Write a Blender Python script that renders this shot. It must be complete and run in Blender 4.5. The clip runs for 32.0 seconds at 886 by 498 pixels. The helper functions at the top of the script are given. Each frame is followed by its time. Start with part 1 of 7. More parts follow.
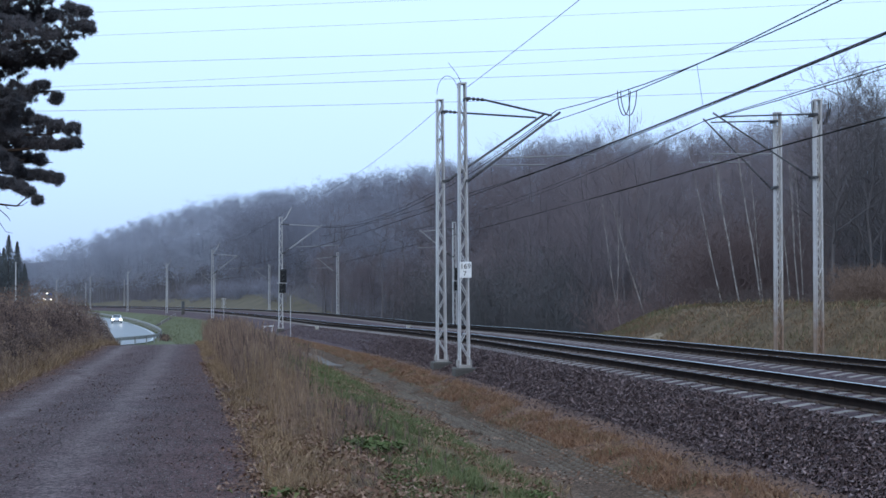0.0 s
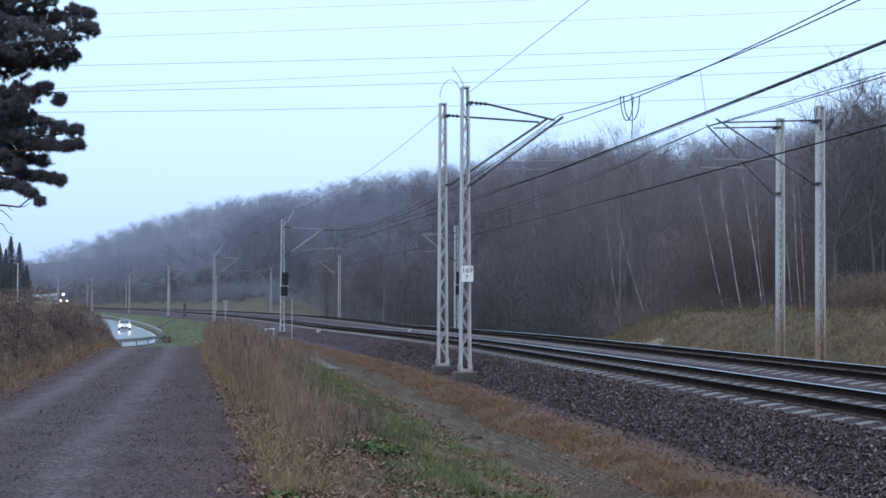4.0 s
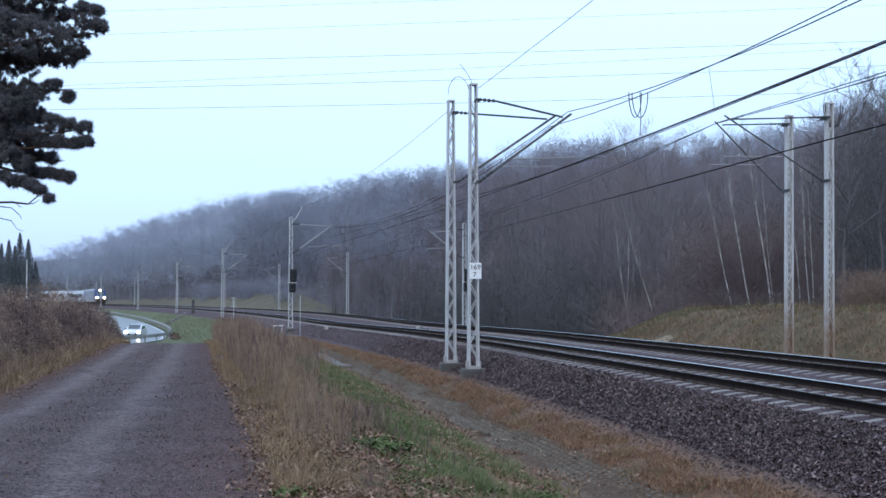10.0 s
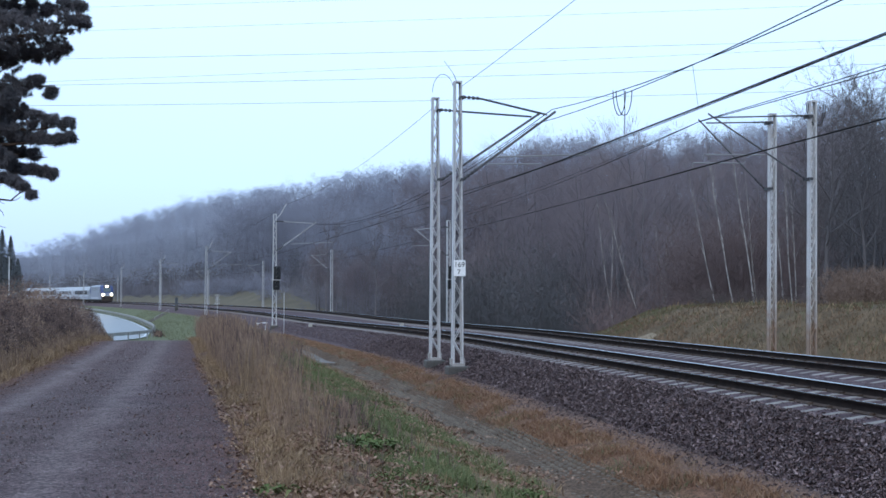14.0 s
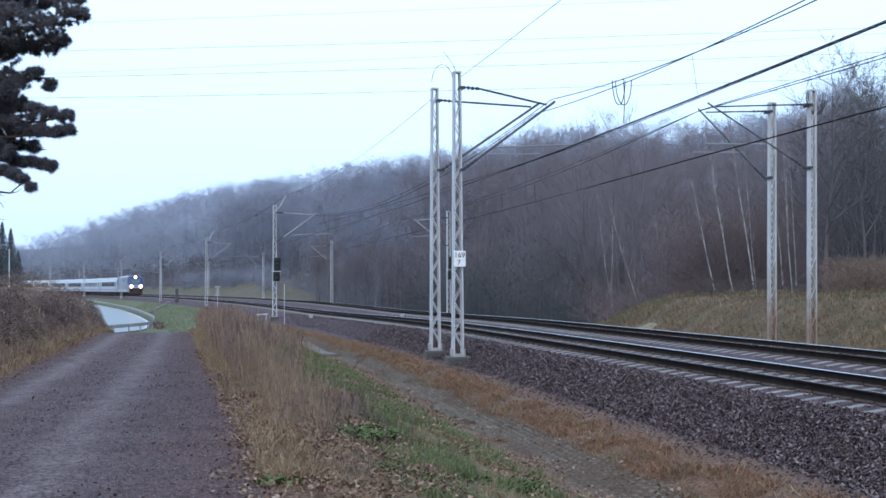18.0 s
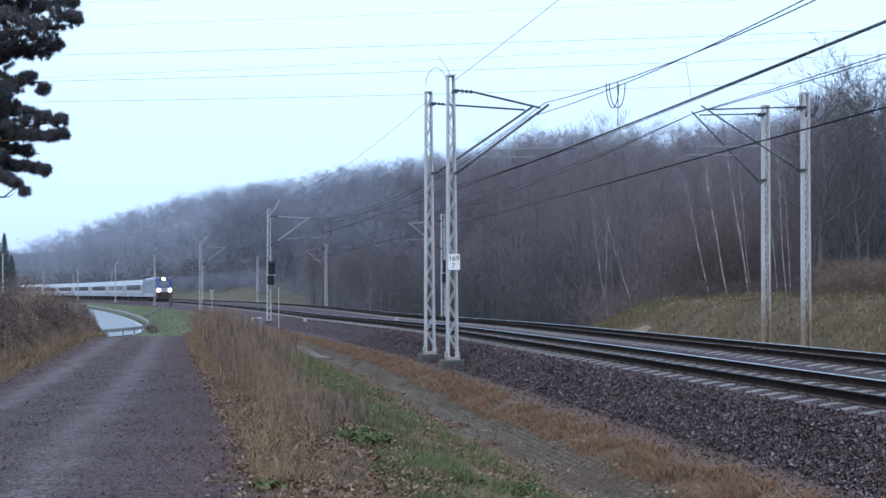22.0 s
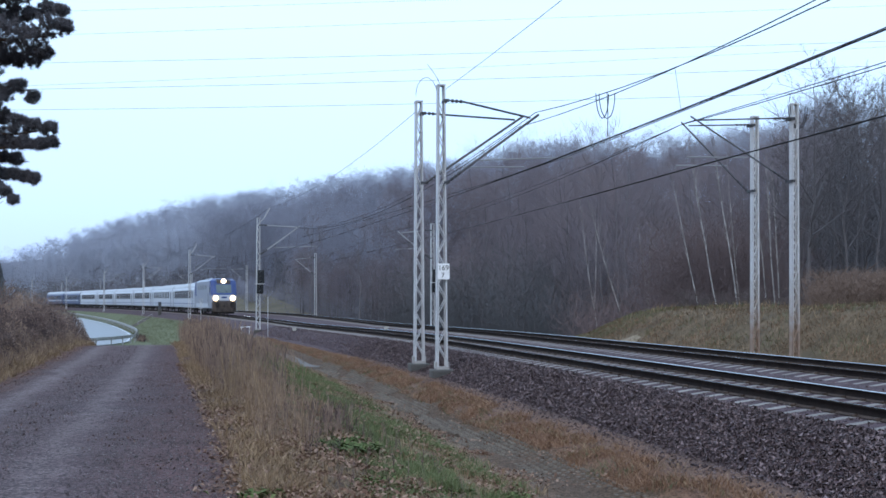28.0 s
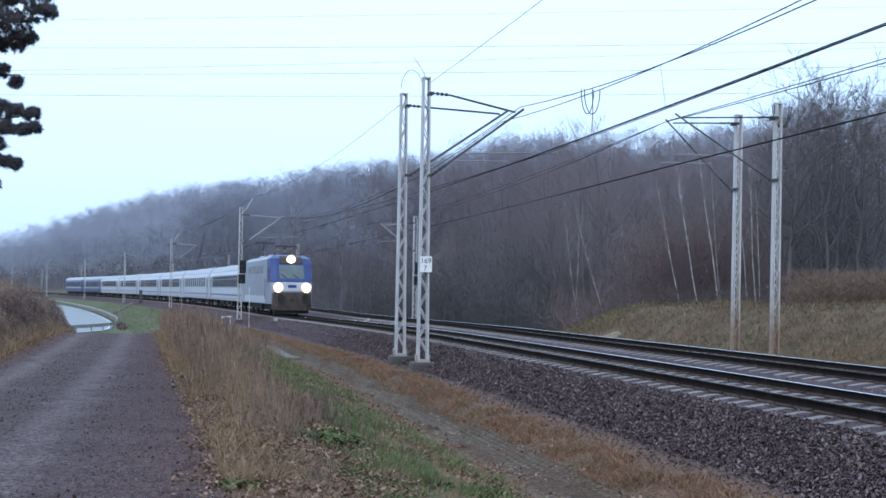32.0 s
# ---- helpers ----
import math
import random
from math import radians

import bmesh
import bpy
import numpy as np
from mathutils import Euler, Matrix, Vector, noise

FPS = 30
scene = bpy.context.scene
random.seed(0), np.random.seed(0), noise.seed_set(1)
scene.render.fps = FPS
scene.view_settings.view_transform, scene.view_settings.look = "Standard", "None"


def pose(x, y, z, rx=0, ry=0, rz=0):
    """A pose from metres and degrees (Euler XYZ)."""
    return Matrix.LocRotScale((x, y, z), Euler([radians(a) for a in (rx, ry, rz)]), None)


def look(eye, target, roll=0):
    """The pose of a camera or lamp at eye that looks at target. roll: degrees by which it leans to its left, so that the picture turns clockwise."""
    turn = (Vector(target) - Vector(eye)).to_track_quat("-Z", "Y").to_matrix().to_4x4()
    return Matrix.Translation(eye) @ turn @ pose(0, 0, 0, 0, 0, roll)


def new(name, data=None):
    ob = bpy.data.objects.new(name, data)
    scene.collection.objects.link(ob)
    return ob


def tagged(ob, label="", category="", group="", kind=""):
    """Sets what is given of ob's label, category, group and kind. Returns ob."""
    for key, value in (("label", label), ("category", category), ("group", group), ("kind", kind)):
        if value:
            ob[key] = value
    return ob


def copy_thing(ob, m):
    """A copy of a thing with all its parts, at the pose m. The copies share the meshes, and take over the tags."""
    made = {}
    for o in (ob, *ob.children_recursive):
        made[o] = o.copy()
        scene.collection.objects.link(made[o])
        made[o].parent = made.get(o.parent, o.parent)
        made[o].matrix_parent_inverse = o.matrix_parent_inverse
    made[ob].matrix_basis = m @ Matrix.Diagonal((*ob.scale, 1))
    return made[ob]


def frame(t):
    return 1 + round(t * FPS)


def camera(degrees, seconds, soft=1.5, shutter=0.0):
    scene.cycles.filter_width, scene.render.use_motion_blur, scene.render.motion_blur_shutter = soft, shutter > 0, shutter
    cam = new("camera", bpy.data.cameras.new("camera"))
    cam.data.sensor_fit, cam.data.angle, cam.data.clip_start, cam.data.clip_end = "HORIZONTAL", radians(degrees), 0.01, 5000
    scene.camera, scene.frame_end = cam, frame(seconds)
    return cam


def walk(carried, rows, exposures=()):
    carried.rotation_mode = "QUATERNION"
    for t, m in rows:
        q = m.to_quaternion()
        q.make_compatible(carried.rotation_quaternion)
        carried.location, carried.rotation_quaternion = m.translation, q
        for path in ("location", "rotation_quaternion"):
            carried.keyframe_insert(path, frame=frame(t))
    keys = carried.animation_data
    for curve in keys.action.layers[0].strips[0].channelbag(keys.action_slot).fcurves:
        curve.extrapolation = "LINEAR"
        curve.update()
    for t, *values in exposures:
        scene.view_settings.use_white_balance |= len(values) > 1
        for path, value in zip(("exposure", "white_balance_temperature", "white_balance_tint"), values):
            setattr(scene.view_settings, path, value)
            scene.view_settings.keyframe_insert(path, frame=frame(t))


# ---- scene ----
# The camera stands on the verge of a gravel track; z = 0 is the top of the rails.
# Distances along the line are s, offsets to the right of the near track's centre are u.
EYE = 1.476
RADIUS, HEADING, FIRST = 1250.0, radians(9.322), 9.745
CX, CY = FIRST - RADIUS * math.cos(HEADING), -RADIUS * math.sin(HEADING)

cam = camera(39.6, 32.0, soft=1.6)
TURNS = ((0, 0.00, 2.26, 0.40), (0.5, 0.00, 2.04, 0.45), (1, 0.09, 1.93, 0.45), (1.5, 0.22, 1.99, 0.37), (2, 0.33, 2.32, 0.22), (2.5, 0.34, 2.65, 0.20), (4.5, -0.01, 2.25, 0.02), (5, -0.13, 1.99, 0.22), (5.5, -0.13, 1.66, 0.36), (6, -0.06, 1.25, 0.51), (6.5, 0.01, 1.06, 0.54), (7, 0.10, 1.04, 0.44), (7.5, 0.25, 1.12, 0.26), (8, 0.43, 1.30, -0.18), (8.5, 0.55, 1.59, -0.46), (9, 0.61, 1.94, -0.25), (9.5, 0.59, 2.16, -0.21), (10, 0.45, 2.30, -0.02), (10.5, 0.25, 2.24, 0.01), (11, -0.13, 2.17, -0.22), (11.5, -0.48, 2.35, -0.03), (12, -0.64, 2.64, -0.07), (12.5, -0.58, 2.78, -0.17), (13, -0.54, 2.72, -0.23), (13.5, -0.50, 2.50, -0.20), (14, -0.29, 2.18, -0.08), (14.5, 0.05, 1.76, 0.08), (16.5, -0.17, 1.49, 0.59), (17, -0.15, 1.61, 0.56), (17.5, -0.19, 1.66, 0.52), (18, -0.28, 1.74, 0.18), (18.5, -0.28, 1.85, -0.20), (19, -0.15, 2.04, -0.27), (19.5, -0.09, 2.21, -0.12), (20, -0.11, 2.21, -0.06), (20.5, -0.16, 2.13, -0.10), (21, -0.27, 1.97, 0.05), (21.5, -0.42, 1.92, 0.14), (22, -0.54, 1.89, 0.33), (22.5, -0.61, 1.80, 0.44), (23, -0.72, 1.68, 0.50), (23.5, -0.83, 1.56, 0.35), (24, -0.98, 1.43, 0.22), (24.5, -1.07, 1.34, 0.04), (26.5, -1.15, 1.67, 0.56), (27, -1.17, 1.97, 0.19), (27.5, -1.16, 2.20, 0.11), (28, -1.03, 2.33, 0.16), (28.5, -0.95, 2.34, -0.06), (29, -0.76, 2.18, 0.05), (29.5, -0.62, 2.05, -0.32), (30, -0.82, 1.88, -0.58), (30.5, -1.18, 1.81, -0.68), (31, -1.50, 1.87, -0.55), (31.5, -1.66, 1.91, -0.70), (32, -1.87, 2.01, -0.78))
walk(cam, [(t, pose(0, 0, EYE, 90 + pitch, roll, yaw)) for t, yaw, pitch, roll in TURNS],
     exposures=[(0, 0.02), (1, 0.08), (2.5, 0.07), (5, 0.17), (7, 0.43), (8, 0.43), (9, 0.37), (10, 0.24), (13, 0.19), (17, 0.42), (18, 0.43), (20, 0.26), (23, 0.36), (24, 0.4), (27, 0.34), (29, 0.26), (30, 0.28), (32, 0.36)])

# ---- world and light: an overcast winter afternoon ----
SUN_UP, SUN_TURN = radians(32), radians(200)
world = bpy.data.worlds.new("overcast_sky")
scene.world = world
world.use_nodes = True
wn, wl = world.node_tree.nodes, world.node_tree.links
wn.clear()
w_out = wn.new("ShaderNodeOutputWorld")
w_bg = wn.new("ShaderNodeBackground")
w_sky = wn.new("ShaderNodeTexSky")
w_sky.sky_type = "NISHITA"
w_sky.sun_disc = False
w_sky.sun_elevation, w_sky.sun_rotation = SUN_UP, SUN_TURN
w_sky.air_density, w_sky.dust_density = 1.0, 3.0
w_cloud = wn.new("ShaderNodeValToRGB")
w_co = wn.new("ShaderNodeTexCoord")
w_sep = wn.new("ShaderNodeSeparateXYZ")
wl.new(w_co.outputs["Generated"], w_sep.inputs[0])
wl.new(w_sep.outputs["Z"], w_cloud.inputs[0])
cr = w_cloud.color_ramp
cr.elements[0].position, cr.elements[0].color = 0.0, (4.78, 6.6, 10.8, 1)
cr.elements[1].position, cr.elements[1].color = 0.22, (6.72, 9.55, 13.4, 1)
e = cr.elements.new(0.09)
e.color = (5.77, 8.2, 12.4, 1)
e = cr.elements.new(1.0)
e.color = (7.1, 9.5, 13.1, 1)
w_mix = wn.new("ShaderNodeMixRGB")
w_mix.inputs[0].default_value = 0.88
wl.new(w_sky.outputs[0], w_mix.inputs[1])
wl.new(w_cloud.outputs[0], w_mix.inputs[2])
wl.new(w_mix.outputs[0], w_bg.inputs[0])
w_bg.inputs[1].default_value = 0.112
wl.new(w_bg.outputs[0], w_out.inputs[0])

sun = new("sun", bpy.data.lights.new("sun", "SUN"))
sun.data.energy, sun.data.angle, sun.data.color = 0.62, radians(30), (1.0, 0.92, 0.8)
sun.matrix_world = look((0, 0, 50), Vector((0, 0, 50)) - Vector((math.sin(SUN_TURN) * math.cos(SUN_UP), math.cos(SUN_TURN) * math.cos(SUN_UP), math.sin(SUN_UP))))
tagged(sun, "", "", "", "structure")

# ---- helpers ----
rng = np.random.default_rng(7)


def place(s, u):
    a = HEADING + s / RADIUS
    return CX + (RADIUS + u) * np.cos(a), CY + (RADIUS + u) * np.sin(a)


def along(x, y):
    return (np.arctan2(y - CY, x - CX) - HEADING) * RADIUS, np.hypot(x - CX, y - CY) - RADIUS


def spot(s, u, z=0.0, turn=0.0):
    """A pose on the line whose y axis runs up the line, turned by some degrees."""
    x, y = place(s, u)
    return pose(float(x), float(y), z, 0, 0, math.degrees(HEADING + s / RADIUS) + turn)


def smooth(a, b, x):
    t = np.clip((np.asarray(x, float) - a) / (b - a), 0, 1)
    return t * t * (3 - 2 * t)


def spread(s):
    """Distance from the near track's centre to the far track's."""
    return np.interp(s, [-900, 45, 95, 157, 215, 1500], [4.25, 4.25, 6.4, 9.2, 10.2, 10.5])


def grade(s):
    """Height of the rails: level beside the camera, then a little lower from the signal on."""
    return -0.32 * smooth(42, 100, s)


def raw_mesh(name, verts, faces, mats, index=None, flat=True):
    """A mesh from vertex rows and one array of faces that have the same number of corners."""
    verts, faces = np.asarray(verts, np.float32), np.asarray(faces, np.int32)
    me = bpy.data.meshes.new(name)
    me.vertices.add(len(verts))
    me.vertices.foreach_set("co", verts.ravel())
    n, k = faces.shape
    me.loops.add(n * k)
    me.loops.foreach_set("vertex_index", faces.ravel())
    me.polygons.add(n)
    me.polygons.foreach_set("loop_start", np.arange(0, n * k, k, dtype=np.int32))
    for m in mats if isinstance(mats, (list, tuple)) else [mats]:
        me.materials.append(m)
    if index is not None:
        me.polygons.foreach_set("material_index", np.asarray(index, np.int32))
    me.update(calc_edges=True)
    if not flat:
        me.polygons.foreach_set("use_smooth", np.ones(n, bool))
    return me


def bm_mesh(name, bm, material, flat=True):
    me = bpy.data.meshes.new(name)
    bmesh.ops.recalc_face_normals(bm, faces=bm.faces[:])
    bm.to_mesh(me)
    bm.free()
    me.materials.append(material)
    if not flat:
        me.polygons.foreach_set("use_smooth", np.ones(len(me.polygons), bool))
    return me


def part(name, bm, material, parent, label="", at=None):
    """Links a bmesh, or a ready mesh, as one part under a thing or a part."""
    me = bm_mesh(name, bm, material) if isinstance(bm, bmesh.types.BMesh) else bm
    ob = new(name, me)
    ob.parent = parent
    if at is not None:
        ob.matrix_basis = at
    return tagged(ob, label)


def box(bm, x0, x1, y0, y1, z0, z1, bevel=0.0):
    r = bmesh.ops.create_cube(bm, size=1.0, matrix=Matrix.Translation(((x0 + x1) / 2, (y0 + y1) / 2, (z0 + z1) / 2)) @ Matrix.Diagonal((x1 - x0, y1 - y0, z1 - z0, 1)))
    if bevel:
        es = list({e for v in r["verts"] for e in v.link_edges})
        bmesh.ops.bevel(bm, geom=es, offset=bevel, segments=1, affect="EDGES", profile=0.5)
    return bm


def bar(bm, a, b, r, n=6, r2=None):
    """A round bar from a to b."""
    a, b = Vector(a), Vector(b)
    m = Matrix.Translation((a + b) / 2) @ (b - a).to_track_quat("Z", "Y").to_matrix().to_4x4()
    bmesh.ops.create_cone(bm, cap_ends=True, segments=n, radius1=r, radius2=r if r2 is None else r2, depth=(b - a).length, matrix=m)
    return bm


def tube(points, r, n=5):
    """Vertices and faces of a tube along points."""
    p = np.asarray(points, float)
    d = np.gradient(p, axis=0)
    d /= np.linalg.norm(d, axis=1)[:, None] + 1e-9
    up = np.array([0, 0, 1.0]) if abs(d[:, 2]).mean() < 0.8 else np.array([1.0, 0, 0])
    a = np.cross(d, up)
    a /= np.linalg.norm(a, axis=1)[:, None] + 1e-9
    b = np.cross(a, d)
    t = np.arange(n) * 2 * np.pi / n
    v = p[:, None] + np.broadcast_to(np.asarray(r, float).reshape(-1, 1, 1), (len(p), 1, 1)) * (np.cos(t)[None, :, None] * a[:, None] + np.sin(t)[None, :, None] * b[:, None])
    i = np.arange(len(p) - 1)[:, None] * n + np.arange(n)[None]
    j = np.arange(len(p) - 1)[:, None] * n + (np.arange(n)[None] + 1) % n
    f = np.stack([i, j, j + n, i + n], -1).reshape(-1, 4)
    return v.reshape(-1, 3), f


def join(pieces):
    """One pair of vertices and faces out of many."""
    vs, fs, k = [], [], 0
    for v, f in pieces:
        vs.append(v)
        fs.append(np.asarray(f) + k)
        k += len(v)
    return np.concatenate(vs), np.concatenate(fs)


# ---- materials ----
def material(name, stops, scale=4.0, rough=0.85, metal=0.0, bump=0.3, fine=40.0, per="", spec=0.3, detail=6.0, vary=0.6, soft=0.0):
    """A surface with broad patches and fine grain. stops: dark to light colours. per: 'island' or 'object' varies it piece by piece, by the weight vary.
    soft: how far thin slips are shaded like round twigs of a crown that faces the open sky."""
    m = bpy.data.materials.new(name)
    m.use_nodes = True
    n, l = m.node_tree.nodes, m.node_tree.links
    b = n["Principled BSDF"]
    co = n.new("ShaderNodeTexCoord")
    big, small = n.new("ShaderNodeTexNoise"), n.new("ShaderNodeTexNoise")
    big.inputs["Scale"].default_value, big.inputs["Detail"].default_value = scale, detail
    small.inputs["Scale"].default_value, small.inputs["Detail"].default_value = fine, 4.0
    l.new(co.outputs["Object"], big.inputs["Vector"])
    l.new(co.outputs["Object"], small.inputs["Vector"])
    mix = n.new("ShaderNodeMath")
    mix.operation = "MULTIPLY_ADD"
    mix.inputs[1].default_value = 0.45
    l.new(small.outputs["Fac"], mix.inputs[0])
    half = n.new("ShaderNodeMath")
    half.operation = "MULTIPLY"
    half.inputs[1].default_value = 0.55
    src = big.outputs["Fac"]
    if per:
        g = n.new("ShaderNodeNewGeometry" if per == "island" else "ShaderNodeObjectInfo")
        av = n.new("ShaderNodeMath")
        av.operation = "MULTIPLY_ADD"
        av.inputs[1].default_value = vary
        sc = n.new("ShaderNodeMath")
        sc.operation = "MULTIPLY"
        sc.inputs[1].default_value = 1 - vary
        l.new(src, sc.inputs[0])
        l.new(g.outputs["Random Per Island" if per == "island" else "Random"], av.inputs[0])
        l.new(sc.outputs[0], av.inputs[2])
        src = av.outputs[0]
    l.new(src, half.inputs[0])
    l.new(half.outputs[0], mix.inputs[2])
    ramp = n.new("ShaderNodeValToRGB")
    el = ramp.color_ramp.elements
    lo, hi = (0.32 - vary / 3, 0.68 + vary / 3) if per else (0.3, 0.72)
    while len(el) < len(stops):
        el.new(0.5)
    for i, c in enumerate(stops):
        el[i].position = lo + (hi - lo) * i / max(1, len(stops) - 1)
        el[i].color = (*c, 1)
    l.new(mix.outputs[0], ramp.inputs[0])
    l.new(ramp.outputs[0], b.inputs["Base Color"])
    b.inputs["Roughness"].default_value, b.inputs["Metallic"].default_value = rough, metal
    b.inputs["Specular IOR Level"].default_value = spec
    if bump:
        bp = n.new("ShaderNodeBump")
        bp.inputs["Strength"].default_value = bump
        bp.inputs["Distance"].default_value = 0.02
        l.new(small.outputs["Fac"], bp.inputs["Height"])
        l.new(bp.outputs[0], b.inputs["Normal"])
    if soft:
        geo, own, to_sky, unit = n.new("ShaderNodeNewGeometry"), n.new("ShaderNodeVectorMath"), n.new("ShaderNodeVectorMath"), n.new("ShaderNodeVectorMath")
        own.operation, to_sky.operation, unit.operation = "SCALE", "ADD", "NORMALIZE"
        own.inputs["Scale"].default_value = 1 - soft
        to_sky.inputs[1].default_value = (0.0, -0.62 * soft, 0.75 * soft)
        l.new(geo.outputs["Normal"], own.inputs[0])
        l.new(own.outputs[0], to_sky.inputs[0])
        l.new(to_sky.outputs[0], unit.inputs[0])
        l.new(unit.outputs[0], b.inputs["Normal"])
    return m


def plain(name, colour, rough=0.5, metal=0.0, spec=0.4):
    c = np.array(colour)
    return material(name, [tuple(c * 0.8), tuple(c), tuple(np.minimum(c * 1.12, 0.95))], 1.5, rough, metal, 0.06, 25.0, spec=spec)


def glow(name, colour, power):
    m = bpy.data.materials.new(name)
    m.use_nodes = True
    b = m.node_tree.nodes["Principled BSDF"]
    b.inputs["Base Color"].default_value = (*colour, 1)
    b.inputs["Emission Color"].default_value = (*colour, 1)
    b.inputs["Emission Strength"].default_value = power
    return m
ground_mat = material("leaf_litter_soil", [(0.045, 0.03, 0.02), (0.085, 0.055, 0.036), (0.14, 0.09, 0.056)], 0.6, 0.95, 0, 0.6, 14.0)
BALLAST = [(0.042, 0.028, 0.030), (0.118, 0.082, 0.084), (0.45, 0.34, 0.34)]
ballast_mat = material("crushed_stone", [(0.032, 0.019, 0.023), (0.07, 0.044, 0.051), (0.125, 0.079, 0.086)], 3.0, 0.9, 0, 1.0, 22.0)
stone_mat = material("ballast_stones", BALLAST, 1.0, 0.85, 0, 0.3, 60.0, "island")
concrete_mat = material("weathered_concrete", [(0.14, 0.122, 0.115), (0.225, 0.202, 0.19), (0.36, 0.33, 0.31)], 2.0, 0.85, 0, 0.3, 30.0, "object")
# Rust colours carry light: web darkened for shade, foot lightened where it catches light.
rail_mat = material("shaded_rusty_rail_side", [(0.01, 0.008, 0.008), (0.02, 0.015, 0.014), (0.035, 0.026, 0.022)], 5.0, 0.85, 0.0, 0.3, 60.0, spec=0.05)
foot_mat = material("lit_rusty_rail_foot", [(0.035, 0.025, 0.02), (0.065, 0.045, 0.037), (0.1, 0.07, 0.058)], 6.0, 0.85, 0.0, 0.3, 60.0)
head_mat = material("polished_rail_head", [(0.45, 0.46, 0.5), (0.6, 0.61, 0.64), (0.68, 0.69, 0.71)], 3.0, 0.11, 1.0, 0.03, 30.0)
galv_mat = material("galvanised_steel", [(0.4, 0.395, 0.405), (0.56, 0.555, 0.565), (0.68, 0.675, 0.675)], 1.2, 0.6, 0.25, 0.1, 25.0)
steel_mat = material("dark_steel", [(0.04, 0.04, 0.045), (0.07, 0.07, 0.075), (0.11, 0.11, 0.11)], 3.0, 0.5, 0.5, 0.1, 40.0)
wire_mat = plain("copper_wire_dark", (0.02, 0.019, 0.02), 0.8, 0.0, 0.15)
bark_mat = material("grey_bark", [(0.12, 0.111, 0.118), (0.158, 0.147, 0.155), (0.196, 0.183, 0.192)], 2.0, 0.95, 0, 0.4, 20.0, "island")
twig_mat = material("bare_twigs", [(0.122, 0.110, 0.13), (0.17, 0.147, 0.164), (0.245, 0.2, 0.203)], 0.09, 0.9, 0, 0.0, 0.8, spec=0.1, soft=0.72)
birch_mat = material("birch_bark", [(0.05, 0.045, 0.045), (0.25, 0.233, 0.228), (0.52, 0.5, 0.48)], 9.0, 0.8, 0, 0.2, 40.0)
grass_mat = material("green_grass", [(0.075, 0.086, 0.038), (0.122, 0.146, 0.063), (0.185, 0.197, 0.1)], 0.7, 0.9, 0, 0.0, 9.0, "island")
straw_mat = material("dry_grass", [(0.08, 0.052, 0.034), (0.23, 0.152, 0.09), (0.53, 0.385, 0.24)], 0.5, 0.9, 0, 0.0, 9.0, "island")
road_mat = material("wet_asphalt", [(0.04, 0.042, 0.045), (0.055, 0.056, 0.06), (0.07, 0.07, 0.075)], 0.3, 0.3, 0, 0.12, 30.0, spec=0.9)

# ---- the lie of the land ----
# height of the wood's skyline, as a slope seen from the camera, by direction (x over y)
SKY_DIR = [-0.60, -0.36, -0.34, -0.29, -0.20, -0.12, -0.04, 0.03, 0.113, 0.205, 0.26, 0.30, 0.36, 0.7]
SKY_UP = [0.03, 0.034, 0.038, 0.052, 0.079, 0.092, 0.106, 0.118, 0.132, 0.134, 0.138, 0.148, 0.162, 0.17]


def skyline(x, y):
    return np.interp(x / np.maximum(y, 1.0), SKY_DIR, SKY_UP)


def wood_floor(x, y, v):
    d = np.hypot(x, y) - np.maximum(v - 110, 0)
    return np.clip(EYE + skyline(x, y) * d - 16.5, -4.0, 40.0)


def road_edge(s):
    """Offset of the guard rail on the railway side of the road."""
    return np.interp(s, [60, 145, 177, 250, 300, 340, 900], [-9.8, -9.6, -9.0, -7.2, -6.4, -6.2, -6.2])


